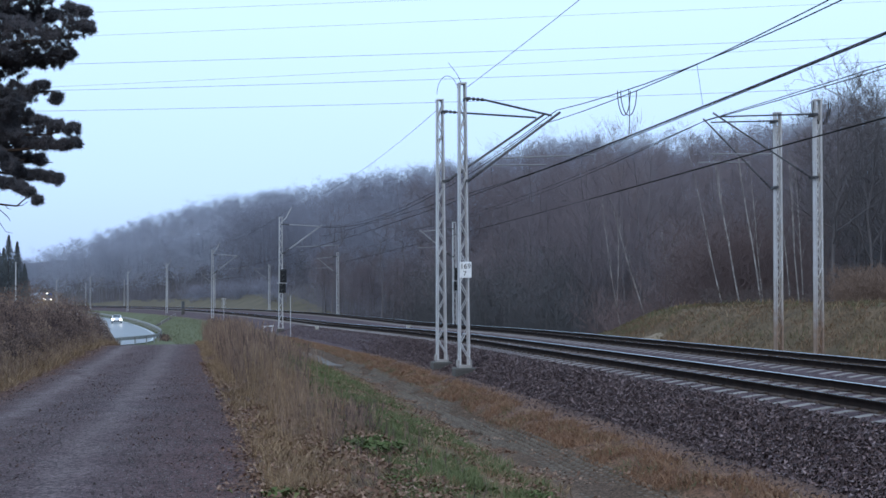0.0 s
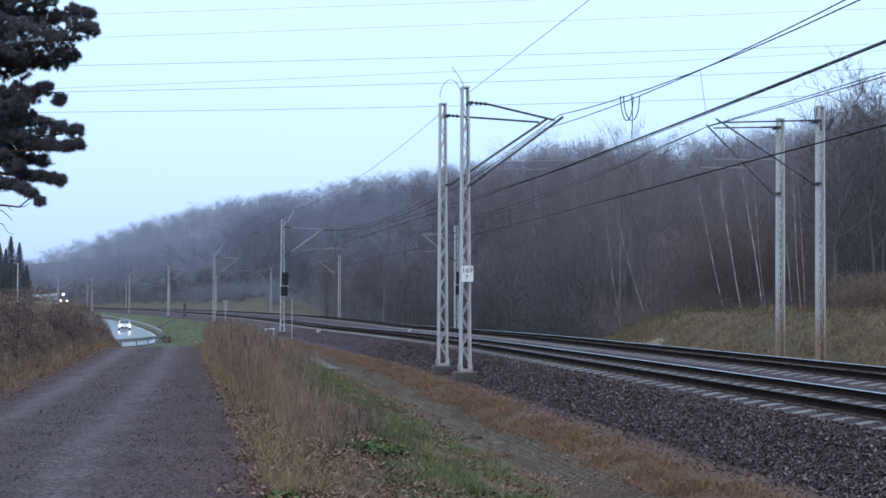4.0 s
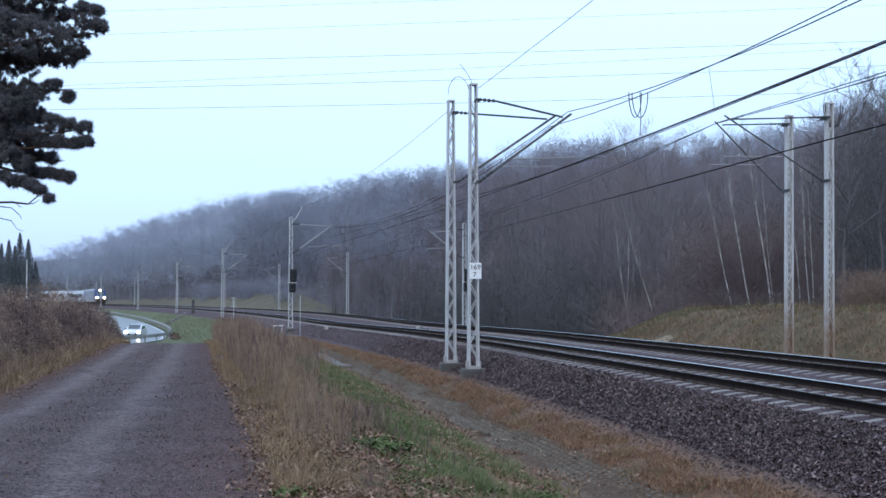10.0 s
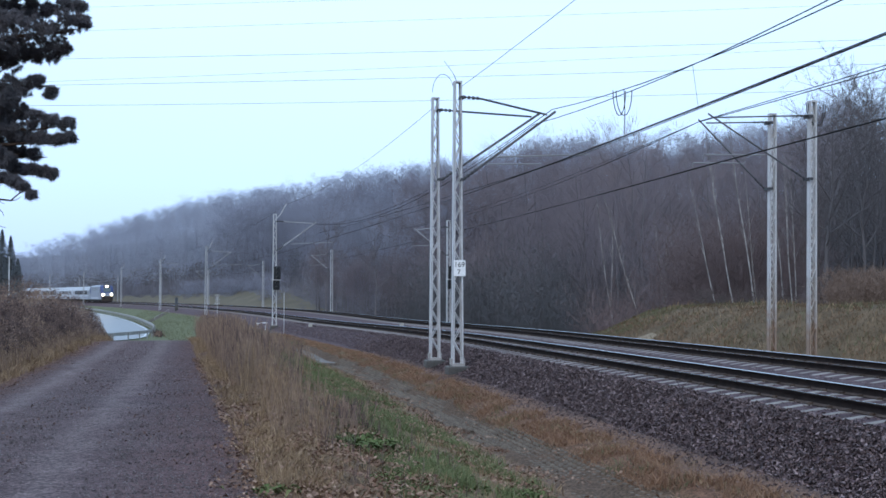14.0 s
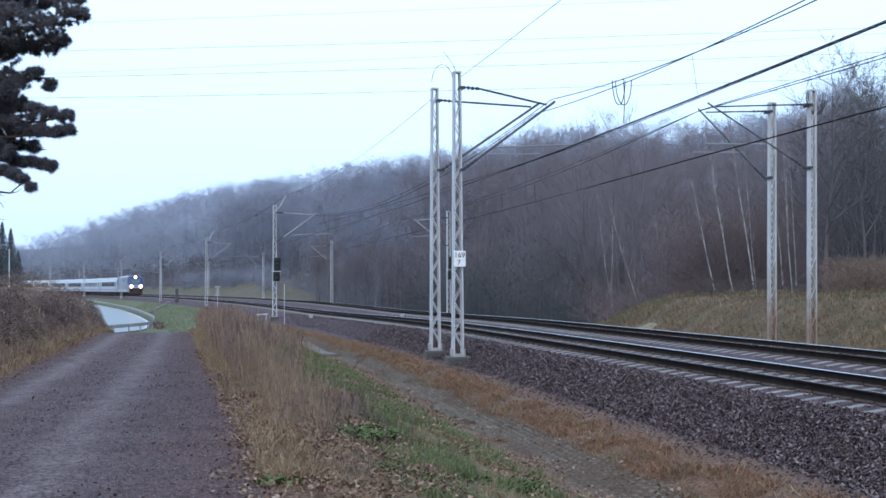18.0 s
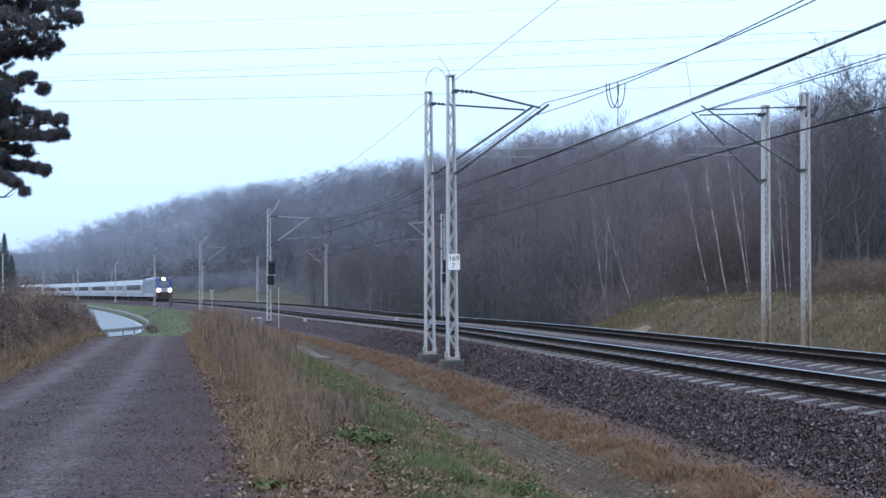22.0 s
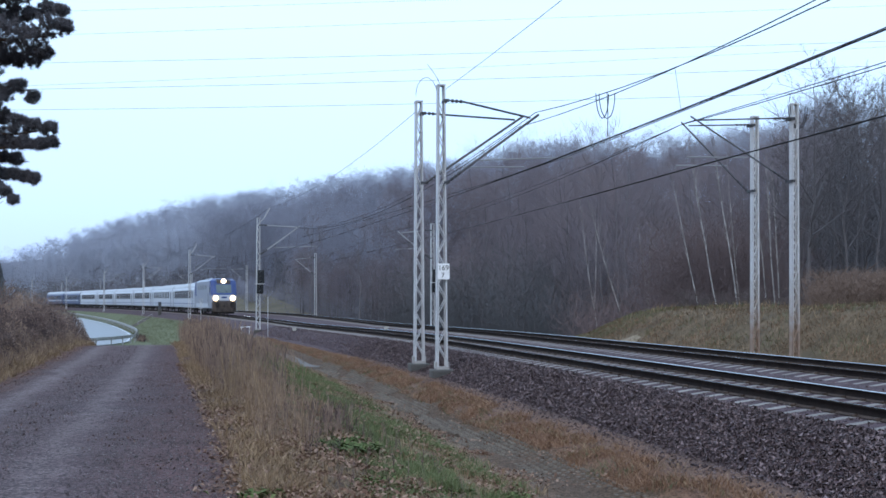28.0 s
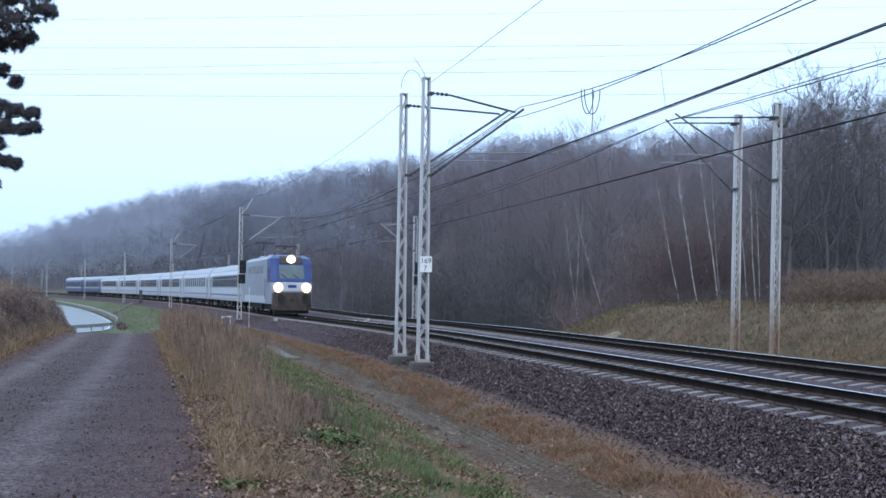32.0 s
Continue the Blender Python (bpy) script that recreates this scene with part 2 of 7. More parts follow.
def ground_z(s, u):
    s, u = np.asarray(s, float), np.asarray(u, float)
    x, y = place(s, u)
    w = spread(s)
    near = np.interp(u, [-60, -22, -17, -15.2, -14, -13.4, -9.3, -8.6, -7.2, -6.4, -5.6, -5.05, -4.55, -4.1, -3.1, -2.5],
                     [0.3, 0.5, 0.45, 0.15, -0.08, -0.15, -0.15, -0.2, -0.5, -0.72, -0.91, -0.97, -0.86, -0.76, -0.68, -0.8])
    # beyond the brow the track side falls towards the road
    drop = np.interp(s, [-900, 44, 60, 80, 95, 105, 150, 180, 250, 300, 340, 500, 1500], [-0.15, -0.15, -0.62, -1.75, -2.6, -2.95, -2.95, -2.85, -2.65, -2.35, -1.9, -1.2, -1.0])
    fall = smooth(42, 58, s)
    toe = road_edge(s) + 0.6
    low = np.clip((u - toe) / (-4.3 - toe), 0, 1) * (-0.84 + grade(s) - drop) + drop
    near = near * (1 - fall) + low * fall
    near = near - 0.3 * np.exp(-((u + 5.55) / 0.7) ** 2) * smooth(42, 50, s) * (1 - smooth(58, 64, s))
    v = u - w
    wf = wood_floor(x, y, v)
    bank_r = np.interp(s, [30, 38, 43, 50, 60], [2.15, 2.02, 1.8, 1.84, 1.72]) * (1 - smooth(58.5, 67, s)) * np.interp(v, [3.9, 4.4, 7.2, 8.4, 30], [0, 0.08, 0.9, 1, 1.05])
    bank_l = np.interp(s, [210, 246, 300, 420, 540], [0, 4.1, 3.3, 2.3, 0]) * np.interp(v, [4.5, 12, 20], [0, 0.92, 1])
    far = -0.7 + grade(s) + bank_r + bank_l
    t = smooth(14, 42, v)
    dip = -0.7 + grade(s) - 2.0 * smooth(5, 16, v) * smooth(67, 80, s) * (1 - smooth(190, 215, s))
    far = np.maximum(far, dip - 0.0) * (1 - t) + np.maximum(wf, far - 1.0) * t
    far = np.where((s > 67) & (s < 200), np.minimum(far, dip * (1 - t) + wf * t), far)
    z = np.where(u < -2.5, near, np.where(v < 3.9, -0.7 + grade(s), far))
    return z


def gravel_edge(s):
    """Offset of the ragged edge between the gravel track and the verge: the verge widens towards the brow."""
    return np.interp(s, [9, 12, 14, 16, 20, 26, 34, 46], [-9.3, -9.35, -9.4, -9.48, -9.6, -9.85, -10.1, -10.28])


def lumps(s, u):
    """Small unevenness of the ground, least on the trodden track and none under the ballast."""
    x, y = place(s, u)
    lump = np.array([noise.noise((a * 0.9, b * 0.9, 0)) * 0.05 + noise.noise((a * 0.15, b * 0.15, 3)) * 0.09 for a, b in zip(np.ravel(x), np.ravel(y))]).reshape(np.shape(x))
    on_path = np.interp(u, [-14.5, -13.5, -9.4, -8.6], [1, 0.25, 0.25, 1]) * np.where((s > 85) & (u < -5), 0.15, 1.0)
    return lump * on_path * np.where(u > 10, 1, np.interp(u, [-3.9, -3.2], [1, 0.0]))


def surface_z(s, u):
    return ground_z(s, u) + lumps(s, u)


def build_ground():
    ss = np.concatenate([[-1500, -900, -500, -250, -120, -60], np.arange(-30, 70, 0.8), np.arange(70, 240, 3.0), np.arange(240, 520, 8.0), [540, 600, 700, 850, 1100, 1500]])
    us = np.concatenate([[-900, -600, -350, -200, -120, -80, -60, -45, -35, -28], np.arange(-24, -14, 0.5), np.arange(-14, -2, 0.16), np.arange(-2, 26, 0.7), np.arange(26, 60, 2.0), [65, 75, 90, 110, 140, 180, 230, 300, 400, 550, 800, 1200, 1900]])
    S, U = np.meshgrid(ss, us, indexing="ij")
    x, y = place(S, U)
    z = ground_z(S, U)
    z = z + lumps(S, U)
    n, k = S.shape
    i = np.arange(n - 1)[:, None] * k + np.arange(k - 1)[None]
    f = np.stack([i, i + k, i + k + 1, i + 1], -1).reshape(-1, 4)
    f = f[:, ::-1]
    sc, uc = (S[:-1, :-1] + S[1:, 1:]).ravel() / 2, (U[:-1, :-1] + U[1:, 1:]).ravel() / 2
    idx = np.zeros(len(f), int)
    idx[(uc > -60) & (uc < -4.2) & (sc >= 60)] = 2
    idx[(uc > -15) & (uc < -2.8) & (sc < 75)] = 1
    v = uc - spread(sc)
    idx[(v > 3.5) & (v < 22) & (sc < 69)] = 3
    idx[(v > 3.5) & (v < 24) & (sc > 195)] = 5
    idx[(v > 14) & (sc > 68) | (v > 22)] = 4
    me = raw_mesh("ground", np.stack([x, y, z], -1).reshape(-1, 3), f, [ground_mat, verge_material(), turf_mat, dry_turf_mat, floor_mat, dull_turf_mat], idx, flat=False)
    return tagged(new("ground", me), "uneven verge, gravel track and wooded slope", "ground", "", "structure")


def verge_material():
    """Gravel track, its two worn wheel lines, leaf-strewn verge, turf and lined ditch, by the distance from the railway."""
    m = bpy.data.materials.new("track_and_verge")
    m.use_nodes = True
    n, l = m.node_tree.nodes, m.node_tree.links
    b = n["Principled BSDF"]
    co = n.new("ShaderNodeTexCoord")
    off = n.new("ShaderNodeVectorMath")
    off.operation = "SUBTRACT"
    off.inputs[1].default_value = (CX, CY, 0)
    flat = n.new("ShaderNodeVectorMath")
    flat.operation = "MULTIPLY"
    flat.inputs[1].default_value = (1, 1, 0)
    size = n.new("ShaderNodeVectorMath")
    size.operation = "LENGTH"
    l.new(co.outputs["Object"], off.inputs[0])
    l.new(off.outputs[0], flat.inputs[0])
    l.new(flat.outputs[0], size.inputs[0])

    def tex(scale, detail=5.0):
        t = n.new("ShaderNodeTexNoise")
        t.inputs["Scale"].default_value, t.inputs["Detail"].default_value = scale, detail
        l.new(co.outputs["Object"], t.inputs["Vector"])
        return t.outputs["Fac"]

    def math_node(op, a, c, d=None):
        k = n.new("ShaderNodeMath")
        k.operation = op
        for i, v in enumerate((a, c, d)):
            if v is None:
                continue
            if isinstance(v, (int, float)):
                k.inputs[i].default_value = v
            else:
                l.new(v, k.inputs[i])
        return k.outputs[0]

    ragged = math_node("ADD", math_node("MULTIPLY", tex(0.9), 0.9), math_node("MULTIPLY", tex(7.0), 0.35))
    u = math_node("ADD", math_node("SUBTRACT", size.outputs["Value"], RADIUS + 0.62), ragged)
    parts = n.new("ShaderNodeSeparateXYZ")
    l.new(co.outputs["Object"], parts.inputs[0])
    far, side = n.new("ShaderNodeMapRange"), n.new("ShaderNodeMapRange")
    for node, lo, hi, top in ((far, 14.0, 40.0, 0.75), (side, -11.0, -10.0, 1.0)):
        node.inputs["From Min"].default_value, node.inputs["From Max"].default_value, node.inputs["To Max"].default_value = lo, hi, top
    back = n.new("ShaderNodeMapRange")
    back.inputs["From Min"].default_value, back.inputs["From Max"].default_value, back.inputs["To Min"].default_value, back.inputs["To Max"].default_value = -9.0, -7.6, 1.0, 0.0
    l.new(parts.outputs["Y"], far.inputs["Value"])
    l.new(u, side.inputs["Value"])
    l.new(u, back.inputs["Value"])
    u = math_node("ADD", u, math_node("MULTIPLY", far.outputs[0], math_node("MULTIPLY", side.outputs[0], back.outputs[0])))
    f = math_node("DIVIDE", math_node("ADD", u, 15.0), 12.0)
    ramp = n.new("ShaderNodeValToRGB")
    stops = [(-15, 0.09, 0.055, 0.034), (-14.0, 0.105, 0.068, 0.04), (-13.4, 0.082, 0.05, 0.043), (-13.0, 0.085, 0.063, 0.058), (-12.75, 0.13, 0.107, 0.098), (-12.3, 0.085, 0.063, 0.059),
             (-11.6, 0.08, 0.06, 0.057), (-11.2, 0.118, 0.096, 0.088), (-10.8, 0.082, 0.061, 0.058), (-10.2, 0.076, 0.05, 0.046), (-9.6, 0.078, 0.047, 0.041), (-9.25, 0.1, 0.064, 0.046), (-8.8, 0.108, 0.078, 0.054),
             (-7.9, 0.105, 0.084, 0.05), (-7.3, 0.088, 0.092, 0.042), (-6.4, 0.11, 0.083, 0.056), (-5.75, 0.125, 0.092, 0.072), (-5.45, 0.08, 0.058, 0.042), (-5.0, 0.068, 0.05, 0.037), (-4.62, 0.076, 0.055, 0.038), (-4.45, 0.095, 0.06, 0.038),
             (-4.2, 0.105, 0.062, 0.042), (-3.85, 0.105, 0.068, 0.05), (-3.3, 0.1, 0.066, 0.052), (-3.05, 0.06, 0.043, 0.04)]
    el = ramp.color_ramp.elements
    while len(el) < len(stops):
        el.new(0.5)
    for e, (p, r, g, c) in zip(el, stops):
        r, g, c = (r * 0.98, g * 0.92, c * 1.02) if -13.2 < p < -9.5 else (r * 1.1, g * 0.98, c * 0.92)
        e.position, e.color = (p + 15) / 12, (r, g, c, 1)
    l.new(f, ramp.inputs[0])
    grain = math_node("MULTIPLY_ADD", tex(26.0, 6.0), 1.5, math_node("MULTIPLY_ADD", tex(2.2), 1.0, 0.0))
    cells = n.new("ShaderNodeTexVoronoi")
    cells.inputs["Scale"].default_value = 34.0
    l.new(co.outputs["Object"], cells.inputs["Vector"])
    split = n.new("ShaderNodeSeparateXYZ")
    l.new(cells.outputs["Color"], split.inputs[0])
    grain = math_node("MULTIPLY", grain, math_node("MULTIPLY_ADD", split.outputs["X"], 1.1, 0.45))
    mul = n.new("ShaderNodeVectorMath")
    mul.operation = "SCALE"
    l.new(ramp.outputs[0], mul.inputs[0])
    l.new(grain, mul.inputs["Scale"])
    l.new(mul.outputs[0], b.inputs["Base Color"])
    b.inputs["Roughness"].default_value = 0.85
    b.inputs["Specular IOR Level"].default_value = 0.12
    bp = n.new("ShaderNodeBump")
    bp.inputs["Strength"].default_value, bp.inputs["Distance"].default_value = 0.8, 0.03
    l.new(math_node("ADD", tex(30.0, 6.0), math_node("MULTIPLY", cells.outputs["Distance"], -0.8)), bp.inputs["Height"])
    l.new(bp.outputs[0], b.inputs["Normal"])
    return m


dull_turf_mat = material("dull_turf", [(0.085, 0.074, 0.052), (0.125, 0.106, 0.074), (0.17, 0.145, 0.1)], 0.2, 0.95, 0, 0.4, 5.0)
floor_mat = material("woodland_floor", [(0.064, 0.057, 0.058), (0.093, 0.083, 0.085), (0.128, 0.114, 0.116)], 0.3, 0.95, 0, 0.3, 5.0)
turf_mat = material("mossy_turf", [(0.077, 0.082, 0.041), (0.11, 0.122, 0.062), (0.152, 0.156, 0.088)], 0.5, 0.95, 0, 0.6, 12.0)
dry_turf_mat = material("dry_turf", [(0.043, 0.031, 0.017), (0.112, 0.077, 0.042), (0.21, 0.138, 0.084)], 0.9, 0.95, 0, 0.9, 9.0)
ground = build_ground()


# ---- the two tracks ----
def sweep(name, profile, ss, offset, mats, index=None, closed=True):
    """A profile of (u, z) points carried along the line; offset is a number or a function of s."""
    pr = np.asarray(profile, float)
    off = offset(ss) if callable(offset) else np.full(len(ss), float(offset))
    x, y = place(ss[:, None], off[:, None] + pr[None, :, 0])
    z = pr[None, :, 1] + grade(ss)[:, None]
    n, k = x.shape
    m = k if closed else k - 1
    i = np.arange(n - 1)[:, None] * k + np.arange(m)[None]
    j = np.arange(n - 1)[:, None] * k + (np.arange(m)[None] + 1) % k
    f = np.stack([i, j, j + k, i + k], -1).reshape(-1, 4)
    idx = None if index is None else np.tile(index, n - 1)
    return raw_mesh(name, np.stack([x, y, z], -1).reshape(-1, 3), f, mats, idx)


LINE = np.concatenate([np.arange(-60, 120, 2.0), np.arange(120, 620, 8.0)])


def build_ballast():
    w = spread(LINE)
    left = [(-3.6, -1.0), (-3.15, -0.72), (-2.05, -0.27), (-1.75, -0.222), (-1.35, -0.224), (-1.28, -0.222), (-0.95, -0.178), (-0.58, -0.175), (-0.25, -0.214), (0.25, -0.214), (0.58, -0.175), (0.95, -0.178), (1.28, -0.222), (1.75, -0.23), (2.05, -0.3)]
    cols = []
    for a, b in left:
        cols.append((np.full(len(LINE), a), b))
    for a, b in [(-2.05, -0.3), (-1.75, -0.225), (-1.28, -0.222), (-0.95, -0.178), (-0.58, -0.175), (-0.25, -0.214), (0.25, -0.214), (0.58, -0.175), (0.95, -0.178), (1.28, -0.222), (1.75, -0.225), (2.1, -0.25), (3.8, -0.75)]:
        cols.append((w + a, b))
    U = np.stack([c[0] for c in cols], 1)
    Z = np.array([c[1] for c in cols])[None] + grade(LINE)[:, None]
    x, y = place(LINE[:, None], U)
    n, k = U.shape
    i = np.arange(n - 1)[:, None] * k + np.arange(k - 1)[None]
    f = np.stack([i, i + 1, i + k + 1, i + k], -1).reshape(-1, 4)
    ob = new("ballast_bed", raw_mesh("ballast_bed", np.stack([x, y, Z], -1).reshape(-1, 3), f, ballast_mat))
    return tagged(ob, "grey crushed-stone bed under both railway tracks", "railway ballast", "", "structure")


RAIL = [(-0.075, -0.17), (-0.075, -0.155), (-0.012, -0.135), (-0.01, -0.045), (-0.036, -0.03), (-0.036, -0.009), (-0.025, 0.0),
        (0.025, 0.0), (0.036, -0.009), (0.036, -0.03), (0.01, -0.045), (0.012, -0.135), (0.075, -0.155), (0.075, -0.17)]
RAIL_WORN = {-1: (6, 7), 1: (5, 6)}


def build_track(name, centre):
    top = tagged(new(name), "straight-looking ballasted track with concrete sleepers and worn steel rails", "railway track", "the two tracks", "structure")
    for side in (-0.7535, 0.7535):
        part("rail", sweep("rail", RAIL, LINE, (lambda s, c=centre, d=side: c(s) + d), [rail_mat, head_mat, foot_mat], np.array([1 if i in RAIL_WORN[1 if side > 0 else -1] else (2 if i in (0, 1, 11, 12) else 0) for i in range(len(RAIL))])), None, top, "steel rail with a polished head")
    return top


ballast = build_ballast()
near_track = build_track("near_track", lambda s: 0 * s)
far_track = build_track("far_track", spread)
# ---- sleepers ----
def sleeper_mesh():
    """A prestressed concrete sleeper: raised rail seats, a low waist and ends that fall away."""
    bm = bmesh.new()
    rows = []
    for x, z in ((-1.3, -0.222), (-1.28, -0.214), (-0.95, -0.168), (-0.58, -0.165), (-0.25, -0.206), (0.25, -0.206), (0.58, -0.165), (0.95, -0.168), (1.28, -0.214), (1.3, -0.222)):
        rows.append([bm.verts.new(q) for q in ((x, -0.125, -0.36), (x, -0.085, z - 0.012), (x, -0.073, z), (x, 0.073, z), (x, 0.085, z - 0.012), (x, 0.125, -0.36))])
    for a, b in zip(rows[:-1], rows[1:]):
        for i in range(5):
            bm.faces.new((a[i], a[i + 1], b[i + 1], b[i]))
    bm.faces.new(rows[0])
    bm.faces.new(rows[-1])
    return bm_mesh("sleeper", bm, concrete_mat)


sleeper_me = sleeper_mesh()
for track, centre in ((near_track, lambda s: 0 * s), (far_track, spread)):
    for i in range(150):
        s = 6 + 0.6 * i
        part("sleeper", sleeper_me, None, track, "", spot(s, float(centre(np.array(s))), float(grade(s))))
    bm = bmesh.new()
    box(bm, -1.3, 1.3, -0.08, 0.08, -0.36, -0.165)
    bv = np.array([v.co for v in bm.verts])
    bf = np.array([[v.index for v in f.verts] for f in bm.faces])
    bm.free()
    pieces = []
    for s in np.concatenate([np.arange(-30, 5.9, 0.6), np.arange(96, 300, 0.6)]):
        a = HEADING + s / RADIUS
        x, y = place(s, centre(np.array(s)))
        v = bv.copy()
        v[:, 0], v[:, 1] = x + bv[:, 0] * math.cos(a) - bv[:, 1] * math.sin(a), y + bv[:, 0] * math.sin(a) + bv[:, 1] * math.cos(a)
        v[:, 2] += grade(s)
        pieces.append((v, bf))
    rest = part("distant_sleepers", raw_mesh("distant_sleepers", *join(pieces), concrete_mat), None, track)
    rest["kind"] = "stuff"


# ---- rail fastenings ----
clip_mat = material("rusty_rail_clip", [(0.03, 0.022, 0.018), (0.07, 0.05, 0.042), (0.15, 0.115, 0.095)], 2.0, 0.8, 0.2, 0.0, 30.0, "island")
for track, centre in ((near_track, lambda s: 0 * s), (far_track, spread)):
    bm = bmesh.new()
    box(bm, -0.035, 0.035, -0.055, 0.055, -0.17, -0.125)
    bv = np.array([v.co for v in bm.verts])
    bf = np.array([[v.index for v in f.verts] for f in bm.faces])
    bm.free()
    pieces = []
    for i in range(150):
        s = 6 + 0.6 * i
        a = HEADING + s / RADIUS
        for off in (-0.7535 - 0.08, -0.7535 + 0.08, 0.7535 - 0.08, 0.7535 + 0.08):
            x, y = place(s, centre(np.array(s)) + off)
            v = bv.copy()
            v[:, 0], v[:, 1] = x + bv[:, 0] * math.cos(a) - bv[:, 1] * math.sin(a), y + bv[:, 0] * math.sin(a) + bv[:, 1] * math.cos(a)
            v[:, 2] += grade(s)
            pieces.append((v, bf))
    clips = part("rail_clips", raw_mesh("rail_clips", *join(pieces), clip_mat), None, track, "rusty clips holding rail to sleeper")
    clips["kind"] = "stuff"


# ---- masts of the overhead line ----
base_mat = material("weathered_base_steel", [(0.27, 0.245, 0.23), (0.38, 0.355, 0.34), (0.48, 0.455, 0.44)], 3.0, 0.75, 0.1, 0.2, 30.0)


def lattice_mast(label, height, wide=0.31, deep=0.28, top=0.2, base=-0.45, rust=False):
    """A lattice mast: two channels joined by zigzag lacing, on a concrete foot."""
    mast = new("lattice_mast")
    tagged(mast, label, "catenary mast", "overhead line masts")
    for sx in (-1, 1):
        bm = bmesh.new()
        w0, w1 = wide / 2, top / 2
        for y0, y1 in ((-deep / 2, -deep / 2 + 0.02), (deep / 2 - 0.02, deep / 2)):
            vs = [bm.verts.new(p) for p in ((sx * w0, y0, base), (sx * (w0 - 0.048), y0, base), (sx * (w0 - 0.048), y1, base), (sx * w0, y1, base),
                                            (sx * w1, y0, height), (sx * (w1 - 0.04), y0, height), (sx * (w1 - 0.04), y1, height), (sx * w1, y1, height))]
            for q in ((0, 1, 2, 3), (4, 5, 6, 7), (0, 1, 5, 4), (1, 2, 6, 5), (2, 3, 7, 6), (3, 0, 4, 7)):
                bm.faces.new([vs[i] for i in q])
        vs = [bm.verts.new(p) for p in ((sx * w0, -deep / 2, base), (sx * (w0 - 0.015), -deep / 2, base), (sx * (w0 - 0.015), deep / 2, base), (sx * w0, deep / 2, base),
                                        (sx * w1, -deep / 2, height), (sx * (w1 - 0.015), -deep / 2, height), (sx * (w1 - 0.015), deep / 2, height), (sx * w1, deep / 2, height))]
        for q in ((0, 1, 2, 3), (4, 5, 6, 7), (0, 1, 5, 4), (1, 2, 6, 5), (2, 3, 7, 6), (3, 0, 4, 7)):
            bm.faces.new([vs[i] for i in q])
        part("channel", bm, rusty_galv_mat if rust else galv_mat, mast)
    z, k, step = base + 0.25, 1, 0.42
    while z + step < height - 0.1:
        f0, f1 = (z - base) / (height - base), (z + step - base) / (height - base)
        a, b = (wide + (top - wide) * f0) / 2 - 0.03, (wide + (top - wide) * f1) / 2 - 0.03
        for y in (-deep / 2 + 0.012, deep / 2 - 0.012):
            part("lacing_bar", bar(bmesh.new(), (k * a, y, z), (-k * b, y, z + step), 0.016, 4), rusty_galv_mat if rust else galv_mat, mast)
        z, k = z + step, -k
    bm = bmesh.new()
    box(bm, -wide / 2 - 0.02, wide / 2 + 0.02, -deep / 2 - 0.02, deep / 2 + 0.02, base - 0.02, base + 0.05)
    for sx in (-1, 1):
        box(bm, sx * (wide / 2 + 0.02) - 0.02, sx * (wide / 2 + 0.02) + 0.02, -deep / 2, deep / 2, base, base + 0.2, 0.02)
    part("base_plate", bm, base_mat, mast, "weathered base plate")
    bm = bmesh.new()
    box(bm, -0.3, 0.29, -0.3, 0.29, base - 0.9, base - 0.02, 0.03)
    part("foundation", bm, concrete_dark_mat, mast, "stained concrete footing")
    bm = bmesh.new()
    box(bm, -top / 2 - 0.01, top / 2 + 0.01, -deep / 2 - 0.01, deep / 2 + 0.01, height, height + 0.04)
    part("cap", bm, galv_mat, mast)
    return mast


def insulator(bm, a, b, r=0.048):
    """A string of porcelain sheds between a and b."""
    a, b = Vector(a), Vector(b)
    for i in range(4):
        p, q = a.lerp(b, i / 4 + 0.04), a.lerp(b, i / 4 + 0.18)
        bar(bm, p, q, r, 8)
    bar(bm, a, b, r * 0.45, 6)
    return bm


def cantilever(mast, side, tie, tip, tube_foot, arm_from, arm_to, mat=steel_mat, stout=1.0):
    """The bracket of a mast: tie, inclined tube and registration arm; each point is (distance towards the track, height)."""
    def at(p, y=0.0):
        return (side * p[0], y, p[1])

    w = 0.15
    bm = bmesh.new()
    bar(bm, at((w + 0.5, tie[1])), at((tip[0] - 0.25, tip[1] - 0.1)), 0.03 * stout)
    part("tie_rod", bm, mat, mast)
    bm = bmesh.new()
    f = Vector(at(tube_foot)).lerp(Vector(at(tip)), 0.16)
    bar(bm, f, at(tip), 0.036 * stout)
    part("inclined_tube", bm, grey_tube_mat if mat is steel_mat else mat, mast, "grey tube")
    bm = bmesh.new()
    bar(bm, at(arm_from), at(arm_to), 0.021)
    bar(bm, at(arm_to), at((arm_to[0] + 0.02, arm_to[1] - 0.14)), 0.012)
    part("registration_arm", bm, near_arm_mat if mat is steel_mat else hazy_arm_mat, mast)
    part("insulator", insulator(bmesh.new(), at((w, tie[1] + 0.03)), at((w + 0.5, tie[1])), 0.048 * stout), steel_mat, mast, "dark ribbed insulator")
    part("insulator", insulator(bmesh.new(), at(tube_foot), f, 0.048 * stout), steel_mat, mast, "dark ribbed insulator")
    for z in (tie[1], tube_foot[1]):
        part("bracket_clamp", box(bmesh.new(), side * 0.12 - 0.06, side * 0.12 + 0.06, -0.19, 0.19, z - 0.035, z + 0.035), steel_mat, mast)


